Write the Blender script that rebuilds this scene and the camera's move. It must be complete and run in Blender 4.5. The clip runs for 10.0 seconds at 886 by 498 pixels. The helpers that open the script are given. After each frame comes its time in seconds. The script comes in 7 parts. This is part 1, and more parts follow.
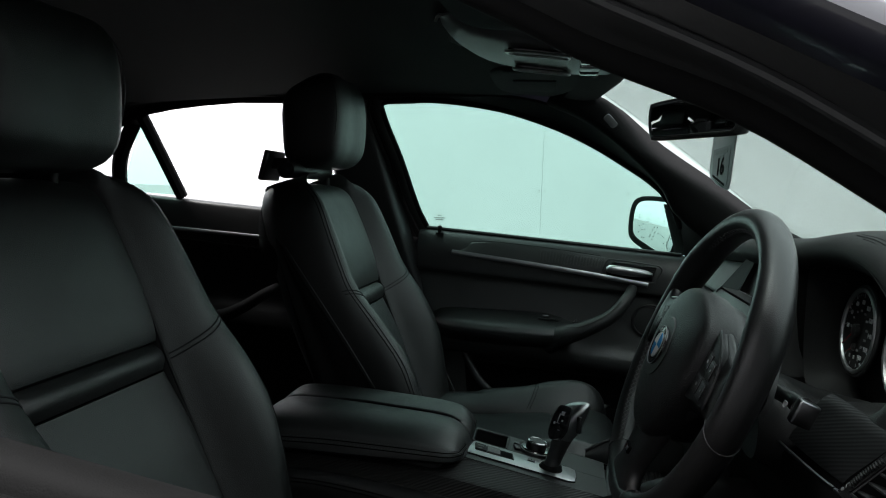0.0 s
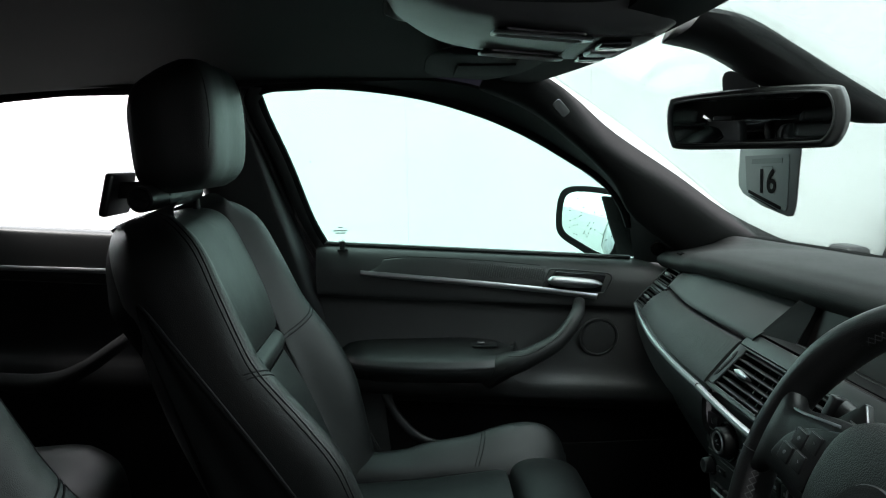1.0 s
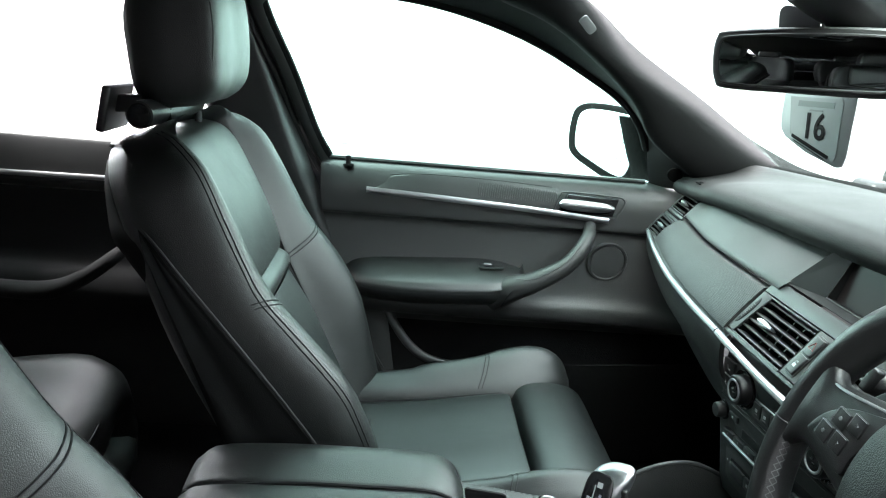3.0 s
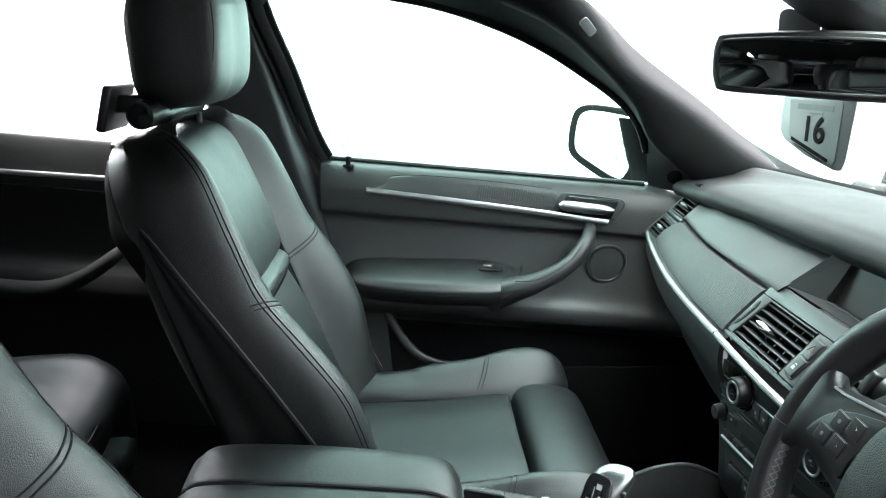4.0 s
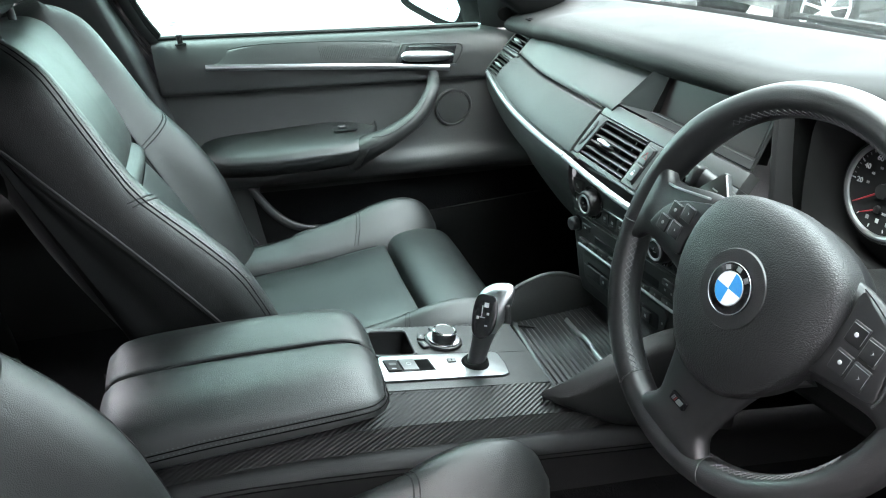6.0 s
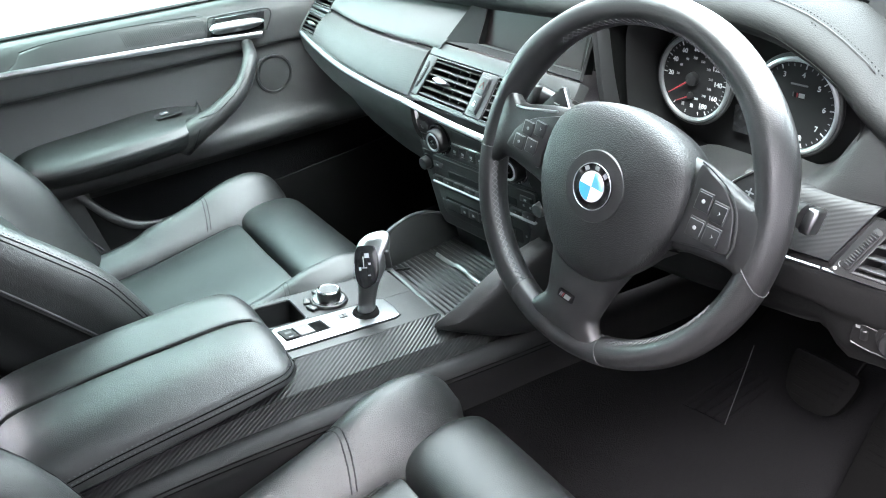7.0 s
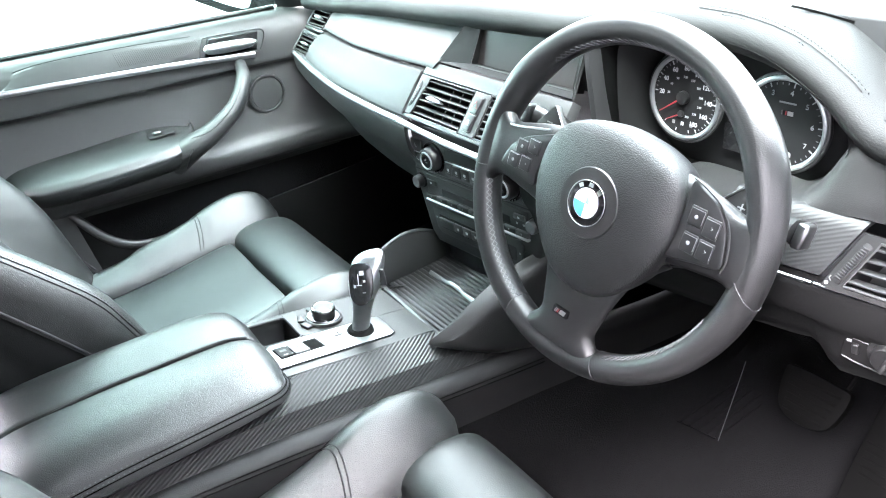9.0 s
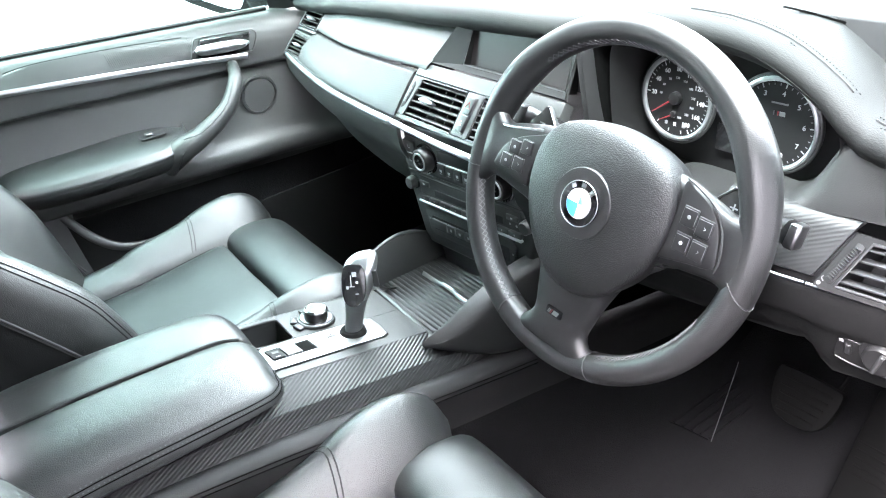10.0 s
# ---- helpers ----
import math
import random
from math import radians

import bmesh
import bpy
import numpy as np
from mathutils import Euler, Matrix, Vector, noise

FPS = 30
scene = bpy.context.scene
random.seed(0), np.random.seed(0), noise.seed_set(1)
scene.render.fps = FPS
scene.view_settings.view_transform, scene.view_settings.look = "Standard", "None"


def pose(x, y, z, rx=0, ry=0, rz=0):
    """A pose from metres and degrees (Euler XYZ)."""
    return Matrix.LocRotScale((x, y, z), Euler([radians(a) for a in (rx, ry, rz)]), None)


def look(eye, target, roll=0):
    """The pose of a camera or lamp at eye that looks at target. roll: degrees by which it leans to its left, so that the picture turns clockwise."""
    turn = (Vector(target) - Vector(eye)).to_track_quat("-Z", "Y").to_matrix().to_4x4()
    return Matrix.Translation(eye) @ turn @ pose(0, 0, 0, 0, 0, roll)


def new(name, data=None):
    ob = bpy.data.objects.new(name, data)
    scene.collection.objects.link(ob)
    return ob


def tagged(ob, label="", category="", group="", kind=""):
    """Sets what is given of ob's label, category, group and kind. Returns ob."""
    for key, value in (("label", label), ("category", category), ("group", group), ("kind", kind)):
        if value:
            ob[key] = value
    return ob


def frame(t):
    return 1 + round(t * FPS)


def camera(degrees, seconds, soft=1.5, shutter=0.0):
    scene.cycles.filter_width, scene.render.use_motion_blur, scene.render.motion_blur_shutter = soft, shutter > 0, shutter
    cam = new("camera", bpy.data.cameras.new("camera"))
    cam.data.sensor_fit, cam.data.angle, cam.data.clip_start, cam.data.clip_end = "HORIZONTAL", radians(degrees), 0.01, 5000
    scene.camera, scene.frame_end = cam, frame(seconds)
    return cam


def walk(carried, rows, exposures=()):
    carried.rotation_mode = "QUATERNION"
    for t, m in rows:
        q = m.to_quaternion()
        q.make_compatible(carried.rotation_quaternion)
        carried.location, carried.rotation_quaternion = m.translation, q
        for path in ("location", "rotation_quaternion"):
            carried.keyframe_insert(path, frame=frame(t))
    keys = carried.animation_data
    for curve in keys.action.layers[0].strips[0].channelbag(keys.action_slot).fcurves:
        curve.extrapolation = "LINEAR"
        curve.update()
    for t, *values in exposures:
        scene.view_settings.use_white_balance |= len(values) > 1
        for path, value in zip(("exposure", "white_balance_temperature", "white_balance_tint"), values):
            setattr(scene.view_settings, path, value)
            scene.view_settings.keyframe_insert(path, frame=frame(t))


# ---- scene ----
cam = camera(61.0, 10.0, soft=1.1)
PATH = [
    (0, (-0.067, -1.195, 1.283), (-0.391, 0.772, 1.132), 1.9),
    (0.2, (-0.124, -1.074, 1.288), (-0.36, 0.908, 1.16), 1.0),
    (0.5, (-0.182, -0.941, 1.326), (-0.267, 1.051, 1.172), 0.9),
    (1, (-0.242, -0.824, 1.375), (-0.173, 1.159, 1.122), -1.0),
    (1.5, (-0.269, -0.786, 1.408), (-0.175, 1.155, 0.934), 0.7),
    (2, (-0.269, -0.771, 1.415), (-0.204, 1.151, 0.867), 0.7),
    (2.5, (-0.269, -0.769, 1.413), (-0.189, 1.158, 0.886), 1.0),
    (4, (-0.27, -0.77, 1.415), (-0.185, 1.159, 0.893), 1.3),
    (4.5, (-0.27, -0.769, 1.413), (-0.163, 1.159, 0.891), 1.7),
    (5, (-0.272, -0.769, 1.416), (-0.165, 1.159, 0.896), 1.8),
    (5.5, (-0.27, -0.769, 1.413), (-0.163, 1.137, 0.817), 1.9),
    (5.8, (-0.29, -0.804, 1.413), (-0.002, 1.017, 0.637), -2.0),
    (5.9, (-0.303, -0.816, 1.438), (0.084, 0.958, 0.6), -2.9),
    (6, (-0.318, -0.826, 1.439), (0.14, 0.906, 0.551), -4.0),
    (6.2, (-0.336, -0.826, 1.455), (0.269, 0.83, 0.511), -7.3),
    (7.3, (-0.382, -0.843, 1.452), (0.453, 0.649, 0.415), -9.5),
    (7.5, (-0.383, -0.843, 1.452), (0.462, 0.654, 0.43), -9.5),
    (8, (-0.383, -0.841, 1.453), (0.468, 0.674, 0.462), -9.6),
    (8.5, (-0.383, -0.841, 1.451), (0.463, 0.679, 0.464), -9.8),
    (9, (-0.384, -0.842, 1.454), (0.474, 0.666, 0.458), -9.5),
    (9.5, (-0.384, -0.843, 1.452), (0.489, 0.658, 0.459), -9.2),
    (10, (-0.383, -0.841, 1.452), (0.491, 0.658, 0.458), -9.3),
]
LIGHT = [(0.0, 2.18, 6500, 10), (0.5, 2.58, 6500, 10), (1.0, 3.08, 6500, 10), (1.5, 3.91, 6500, 10), (2.0, 4.61, 6500, 10), (2.5, 5.08, 6500, 11), (5.5, 5.36, 6500, 11),
         (6.0, 5.62, 6450, 13), (7.3, 6.5, 6400, 18), (8.0, 6.79, 6400, 19), (8.8, 6.88, 6400, 19), (10.0, 6.9, 6400, 19)]
walk(cam, [(t, look(eye, target, roll)) for t, eye, target, roll in PATH], LIGHT)

from mathutils.bvhtree import BVHTree

# ---------------------------------------------------------------- world and light
world = bpy.data.worlds.new("overcast_sky")
scene.world = world
world.use_nodes = True
wn, wl = world.node_tree.nodes, world.node_tree.links
wn.clear()
sky = wn.new("ShaderNodeTexSky")
sky.sky_type, sky.sun_disc = "NISHITA", False
sky.sun_elevation, sky.sun_rotation = radians(50), radians(200)
sky.dust_density, sky.air_density = 4.0, 1.0
pale = wn.new("ShaderNodeHueSaturation")
pale.inputs["Saturation"].default_value = 0.25
back = wn.new("ShaderNodeBackground")
back.inputs["Strength"].default_value = 0.15
out = wn.new("ShaderNodeOutputWorld")
cloud = wn.new("ShaderNodeMix")
cloud.data_type = "RGBA"
cloud.inputs[0].default_value = 0.75
cloud.inputs[7].default_value = (3.7, 3.8, 3.9, 1)
wl.new(sky.outputs[0], pale.inputs["Color"])
wl.new(pale.outputs[0], cloud.inputs[6])
wl.new(cloud.outputs[2], back.inputs["Color"])
wl.new(back.outputs[0], out.inputs["Surface"])

sun = new("sun", bpy.data.lights.new("sun", "SUN"))
sun.data.energy, sun.data.angle, sun.data.color = 1.2, radians(40), (1.0, 0.98, 0.95)
sun.matrix_world = look((-5, -1, 9), (0, 0, 1))


# ---------------------------------------------------------------- materials
def material(name, color, rough=0.5, metal=0.0, grain=0.0, scale=600.0, mottle=0.12, kind="noise", coat=0.0, spec=0.5, mscale=14.0, wear=0.06, crease=0.08):
    """A surface with a fine relief (grain) and a slow change of tone and gloss (mottle, wear)."""
    m = bpy.data.materials.new(name)
    m.use_nodes = True
    n, l = m.node_tree.nodes, m.node_tree.links
    b = n["Principled BSDF"]
    b.inputs["Metallic"].default_value = metal
    b.inputs["Coat Weight"].default_value = coat
    b.inputs["Specular IOR Level"].default_value = spec
    tc = n.new("ShaderNodeTexCoord")
    big = n.new("ShaderNodeTexNoise")
    big.inputs["Scale"].default_value, big.inputs["Detail"].default_value = mscale, 4
    l.new(tc.outputs["Object"], big.inputs["Vector"])
    mix = n.new("ShaderNodeMix")
    mix.data_type = "RGBA"
    mix.inputs[6].default_value = (*[c * (1 - mottle) for c in color], 1)
    mix.inputs[7].default_value = (*[min(1, c * (1 + mottle)) for c in color], 1)
    l.new(big.outputs["Fac"], mix.inputs[0])
    l.new(mix.outputs[2], b.inputs["Base Color"])
    rr = n.new("ShaderNodeMapRange")
    rr.inputs["To Min"].default_value, rr.inputs["To Max"].default_value = max(0.02, rough - wear), min(1, rough + wear)
    l.new(big.outputs["Fac"], rr.inputs["Value"])
    l.new(rr.outputs[0], b.inputs["Roughness"])
    if grain:
        if kind == "leather":
            fine = n.new("ShaderNodeTexVoronoi")
            fine.feature = "F1"
            source = fine.outputs["Distance"]
        else:
            fine = n.new("ShaderNodeTexNoise")
            fine.inputs["Detail"].default_value = 3
            source = fine.outputs["Fac"]
        fine.inputs["Scale"].default_value = scale
        l.new(tc.outputs["Object"], fine.inputs["Vector"])
        bump = n.new("ShaderNodeBump")
        bump.inputs["Strength"].default_value, bump.inputs["Distance"].default_value = grain, 0.0012
        if kind == "leather":
            bump.invert = True
        l.new(source, bump.inputs["Height"])
        # slow creases of the hide
        wide = n.new("ShaderNodeTexNoise")
        wide.inputs["Scale"].default_value, wide.inputs["Detail"].default_value = 28, 2
        l.new(tc.outputs["Object"], wide.inputs["Vector"])
        soft = n.new("ShaderNodeBump")
        soft.inputs["Strength"].default_value, soft.inputs["Distance"].default_value = crease, 0.004
        l.new(wide.outputs["Fac"], soft.inputs["Height"])
        l.new(soft.outputs[0], bump.inputs["Normal"])
        l.new(bump.outputs[0], b.inputs["Normal"])
    return m


def weave(name, color, rough, step=260.0, depth=1.0, along=(0.6, -0.9, -1.0)):
    """Ribbed carbon-look leather: slanting ribs in real relief shading; along is the direction across the ribs."""
    m = material(name, color, rough, mottle=0.1, spec=0.3)
    n, l = m.node_tree.nodes, m.node_tree.links
    b = n["Principled BSDF"]
    tc = n.new("ShaderNodeTexCoord")
    dot = n.new("ShaderNodeVectorMath")
    dot.operation = "DOT_PRODUCT"
    dot.inputs[1].default_value = Vector(along).normalized()
    pack = n.new("ShaderNodeCombineXYZ")
    l.new(tc.outputs["Object"], dot.inputs[0])
    l.new(dot.outputs["Value"], pack.inputs[0])
    w = n.new("ShaderNodeTexWave")
    w.wave_type, w.bands_direction, w.wave_profile = "BANDS", "X", "SIN"
    w.inputs["Scale"].default_value, w.inputs["Distortion"].default_value = step, 0.0
    l.new(pack.outputs[0], w.inputs["Vector"])
    bump = n.new("ShaderNodeBump")
    bump.inputs["Strength"].default_value, bump.inputs["Distance"].default_value = depth, 0.0015
    l.new(w.outputs["Fac"], bump.inputs["Height"])
    l.new(bump.outputs[0], b.inputs["Normal"])
    return m


def pane(name, tint, gloss=1.0):
    """Clear sheet glass: tinted where seen through, mirroring at a flat angle."""
    m = bpy.data.materials.new(name)
    m.use_nodes = True
    n, l = m.node_tree.nodes, m.node_tree.links
    n.clear()
    o = n.new("ShaderNodeOutputMaterial")
    t = n.new("ShaderNodeBsdfTransparent")
    t.inputs["Color"].default_value = (*tint, 1)
    g = n.new("ShaderNodeBsdfGlossy")
    g.inputs["Roughness"].default_value = 0.02
    f = n.new("ShaderNodeFresnel")
    f.inputs["IOR"].default_value = 1.33
    k = n.new("ShaderNodeMath")
    k.operation = "MULTIPLY"
    k.inputs[1].default_value = gloss
    mix = n.new("ShaderNodeMixShader")
    l.new(f.outputs[0], k.inputs[0])
    l.new(k.outputs[0], mix.inputs[0])
    l.new(t.outputs[0], mix.inputs[1])
    l.new(g.outputs[0], mix.inputs[2])
    l.new(mix.outputs[0], o.inputs["Surface"])
    return m


LEATHER = material("black_leather", (0.0092, 0.0102, 0.01), 0.41, spec=0.66, grain=0.3, scale=1000, kind="leather", mottle=0.3, crease=0.12, wear=0.1)
# darkened copy of the seat leather, imitating dimmer light on the cushions
DIMHIDE = material("dimmed_cushion_leather", (0.0062, 0.0074, 0.0072), 0.43, spec=0.5, grain=0.2, scale=1100, kind="leather", mottle=0.3, crease=0.16, wear=0.1)
LEATHER_WHEEL = material("smooth_black_leather", (0.010, 0.010, 0.0104), 0.36, grain=0.12, scale=900, kind="leather")
# seat-side leather, also put on shaded door and knee panels to darken them
SHELL = material("dark_side_and_shade_leather", (0.0055, 0.0055, 0.0056), 0.75, grain=0.12, scale=640, kind="leather", spec=0.12)
DASHPAD = material("black_dash_leatherette", (0.0162, 0.0168, 0.0168), 0.5, grain=0.22, scale=1000, kind="leather", crease=0.02)
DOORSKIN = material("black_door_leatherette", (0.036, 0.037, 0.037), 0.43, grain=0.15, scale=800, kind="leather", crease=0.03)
CASE = material("matt_black_mirror_case", (0.0015, 0.0015, 0.0015), 0.7, spec=0.04, grain=0.1, scale=900)
ROOFGREY = material("pale_grey_roof_plastic", (0.085, 0.087, 0.088), 0.45, grain=0.1, scale=1200)
AIRBAG = material("pebbled_black_vinyl", (0.0112, 0.0114, 0.0116), 0.42, grain=0.36, scale=820, kind="leather", crease=0.02)
SOFT = material("soft_black_plastic", (0.013, 0.0133, 0.0134), 0.45, grain=0.2, scale=900)
DASHTOP = material("grained_dash_leather", (0.0088, 0.0091, 0.0091), 0.62, spec=0.15, grain=0.22, scale=900, kind="leather", crease=0.04)
HARD = material("hard_black_plastic", (0.009, 0.009, 0.0094), 0.4, grain=0.15, scale=1200)
GREYPL = material("satin_dark_grey_plastic", (0.021, 0.0216, 0.022), 0.44, grain=0.1, scale=1200)
GLOSS = material("gloss_black_plastic", (0.012, 0.012, 0.013), 0.12, mottle=0.05, wear=0.03)
CARPET = material("black_carpet", (0.0056, 0.0056, 0.006), 0.95, grain=0.9, scale=450, spec=0.03, mottle=0.3)
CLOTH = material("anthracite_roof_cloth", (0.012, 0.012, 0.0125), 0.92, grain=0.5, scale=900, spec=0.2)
PILLAR = material("dark_pillar_cloth", (0.0115, 0.0116, 0.0118), 0.85, grain=0.5, scale=900, spec=0.15)
CONSOLESIDE = material("matt_black_console_leather", (0.007, 0.007, 0.0073), 0.62, spec=0.3, grain=0.2, scale=700, kind="leather")
CHROME = material("satin_chrome", (0.5, 0.51, 0.52), 0.36, 1.0, mottle=0.04, wear=0.015)
DARKCHROME = material("dark_satin_metal", (0.2, 0.203, 0.207), 0.3, 1.0, mottle=0.08)
# darkened plastic: shade of the driver's end and display bezel is in its colour
DARKDASH = material("darkened_matt_dash_plastic", (0.006, 0.006, 0.0062), 0.6, spec=0.2, grain=0.15, scale=1000)
POLISHED = material("polished_chrome", (0.36, 0.365, 0.37), 0.22, 1.0, mottle=0.04, wear=0.03)
ALU = material("brushed_aluminium", (0.4, 0.41, 0.415), 0.38, 1.0, grain=0.1, scale=1500, mottle=0.06)
CARBON = weave("ribbed_carbon_leather", (0.0085, 0.0087, 0.0089), 0.42, 76, 0.5, (0.387, -0.525, -0.758))
CARBONDASH = weave("ribbed_carbon_dash_leather", (0.009, 0.0092, 0.0096), 0.45, 80, 0.14, (0.51, 0.5, 0.68))
CARBONFINE = weave("fine_carbon_leather", (0.0165, 0.017, 0.017), 0.5, 130, 0.3, (0.6, 0.8, -0.5))
RIMTHREAD = material("pale_grey_rim_thread", (0.085, 0.085, 0.088), 0.8, spec=0.2)
STITCH = material("grey_thread", (0.085, 0.085, 0.09), 0.85, spec=0.2)
DARKSTITCH = material("dark_thread", (0.035, 0.035, 0.036), 0.6)
WHITE = material("white_print", (0.34, 0.345, 0.35), 0.6, mottle=0.03)
GREYPRINT = material("grey_print", (0.17, 0.17, 0.175), 0.6)
RED = material("red_needle", (0.22, 0.012, 0.016), 0.5)
BLUE = material("light_blue_enamel", (0.03, 0.26, 0.62), 0.25, coat=0.6)
WENAMEL = material("white_enamel", (0.8, 0.81, 0.82), 0.25, coat=0.6)
DIALBLACK = material("matt_black_dial", (0.0065, 0.0065, 0.007), 0.6, spec=0.25)
SCREEN = material("dark_screen", (0.014, 0.0115, 0.012), 0.45, mottle=0.03, wear=0.02, spec=0.15)
CARD = material("pale_plastic_card", (0.105, 0.11, 0.112), 0.4, mottle=0.05)
CARDPRINT = material("grey_card_print", (0.07, 0.072, 0.075), 0.5)
INK = material("black_ink", (0.003, 0.003, 0.0035), 0.85, spec=0.1)
MIRROR = material("mirror_silver", (0.62, 0.70, 0.68), 0.015, 1.0, mottle=0.02, wear=0.005)
DIMMIRROR = material("dimmed_mirror_glass", (0.3, 0.33, 0.325), 0.02, 1.0, mottle=0.02, wear=0.005)
PAINT = material("dark_blue_grey_car_paint", (0.011, 0.011, 0.018), 0.32, coat=0.7, mottle=0.06)
RUBBER = material("black_rubber", (0.0055, 0.0055, 0.0055), 0.85, grain=0.2, scale=800, spec=0.1)
PRIVACY = pane("dark_privacy_glass", (0.16, 0.17, 0.17), 0.6)
DOORGLASS = pane("green_tinted_door_glass", (0.67, 0.82, 0.785), 0.5)
GLASS = pane("green_tinted_glass", (0.875, 0.95, 0.93), 0.5)
# base colour lightened to imitate sky mirrored in the wet asphalt
ASPHALT = material("sky_paled_asphalt", (0.22, 0.22, 0.215), 0.6, grain=0.8, scale=120, mottle=0.35, mscale=1.2)
CLADDING = material("grey_cladding", (0.17, 0.17, 0.174), 0.7, grain=0.3, scale=60, mottle=0.2, mscale=2)
PANELS = material("white_wall_panel", (0.5, 0.53, 0.525), 0.5, mottle=0.05, mscale=1.5)
HEDGE = material("green_shrub_leaves", (0.07, 0.1, 0.05), 0.7, mottle=0.4, mscale=6)
RAILING = material("dark_metal_railing", (0.06, 0.065, 0.065), 0.5)
RIM = material("silver_alloy", (0.5, 0.51, 0.52), 0.3, 1.0)
GREYPAINT = material("grey_car_paint", (0.014, 0.0155, 0.0155), 0.4, coat=0.2, spec=0.3)


# ---------------------------------------------------------------- mesh helpers
PLACES = {}


def thing(name, at=(0, 0, 0), label="", category="", group="", kind=""):
    ob = new(name)
    ob.empty_display_size = 0.05
    ob.location = at
    PLACES[ob] = Matrix.Translation(at)
    return tagged(ob, label, category, group, kind)


def part(name, bm, mat, parent=None, label="", smooth=True, m=None, angle=40):
    """Link a bmesh, given in world coordinates (or under m), as one mesh object."""
    if m is not None:
        bmesh.ops.transform(bm, matrix=m, verts=bm.verts)
    bmesh.ops.recalc_face_normals(bm, faces=bm.faces)
    me = bpy.data.meshes.new(name)
    if smooth:
        for f in bm.faces:
            f.smooth = True
        for e in bm.edges:
            if len(e.link_faces) == 2 and e.calc_face_angle(0) > radians(angle):
                e.smooth = False
    bm.to_mesh(me)
    bm.free()
    me.materials.append(mat)
    ob = new(name, me)
    PLACES[ob] = Matrix()
    if parent is not None:
        ob.parent = parent
        ob.matrix_parent_inverse = PLACES[parent].inverted()
    return tagged(ob, label)


def cr(points, n, closed=False):
    """n points on a smooth curve through the given ones."""
    p = [np.array(q, float) for q in points]
    k = len(p)
    spans = k if closed else k - 1
    res = []
    for i in range(n):
        s = i / (n if closed else n - 1) * spans
        a = min(int(s), spans - 1)
        f = s - a
        if closed:
            q = [p[(a + j) % k] for j in (-1, 0, 1, 2)]
        else:
            q = [p[max(0, a - 1)], p[a], p[a + 1], p[min(k - 1, a + 2)]]
            if a == 0:
                q[0] = 2 * p[0] - p[1]
            if a == k - 2:
                q[3] = 2 * p[-1] - p[-2]
        res.append(0.5 * (2 * q[1] + (q[2] - q[0]) * f + (2 * q[0] - 5 * q[1] + 4 * q[2] - q[3]) * f * f + (3 * q[1] - q[0] - 3 * q[2] + q[3]) * f ** 3))
    return res


def grid(rows, ring=False, caps=False):
    """A mesh from rows of points; ring: each row closes on itself."""
    bm = bmesh.new()
    vs = [[bm.verts.new(q) for q in row] for row in rows]
    w = len(rows[0])
    for a, b in zip(vs, vs[1:]):
        for j in range(w if ring else w - 1):
            try:
                bm.faces.new((a[j], a[(j + 1) % w], b[(j + 1) % w], b[j]))
            except ValueError:
                pass
    if caps and ring:
        for row, turn in ((vs[0], True), (vs[-1], False)):
            c = bm.verts.new(sum((v.co for v in row), Vector()) / w)
            for j in range(w):
                bm.faces.new((row[(j + 1) % w], row[j], c) if turn else (row[j], row[(j + 1) % w], c))
    return bm


def loft(sections, nu=16, nv=12, ring=False, caps=True):
    """A smooth skin over sections (each a list of points, all of one length)."""
    rows = [cr(s, nu, ring) for s in sections]
    cols = [cr([r[j] for r in rows], nv) for j in range(nu)]
    return grid([[cols[j][i] for j in range(nu)] for i in range(nv)], ring, caps)


def thicken(bm, t, toward=(-0.2, -0.02, 1.2)):
    """Give an open skin a thickness, laid on the side away from a point (the middle of the cabin)."""
    bmesh.ops.recalc_face_normals(bm, faces=bm.faces)
    eye = Vector(toward)
    if sum(f.normal.dot(eye - f.calc_center_median()) * f.calc_area() for f in bm.faces) < 0:
        bmesh.ops.reverse_faces(bm, faces=bm.faces)
    bm.normal_update()
    old, faces = bm.verts[:], bm.faces[:]
    rim = [e for e in bm.edges if len(e.link_faces) == 1]
    twin = {v: bm.verts.new(v.co - v.normal * abs(t)) for v in old}
    for f in faces:
        bm.faces.new([twin[v] for v in reversed(f.verts)])
    for e in rim:
        a, b = e.verts
        bm.faces.new((a, b, twin[b], twin[a]))
    return bm


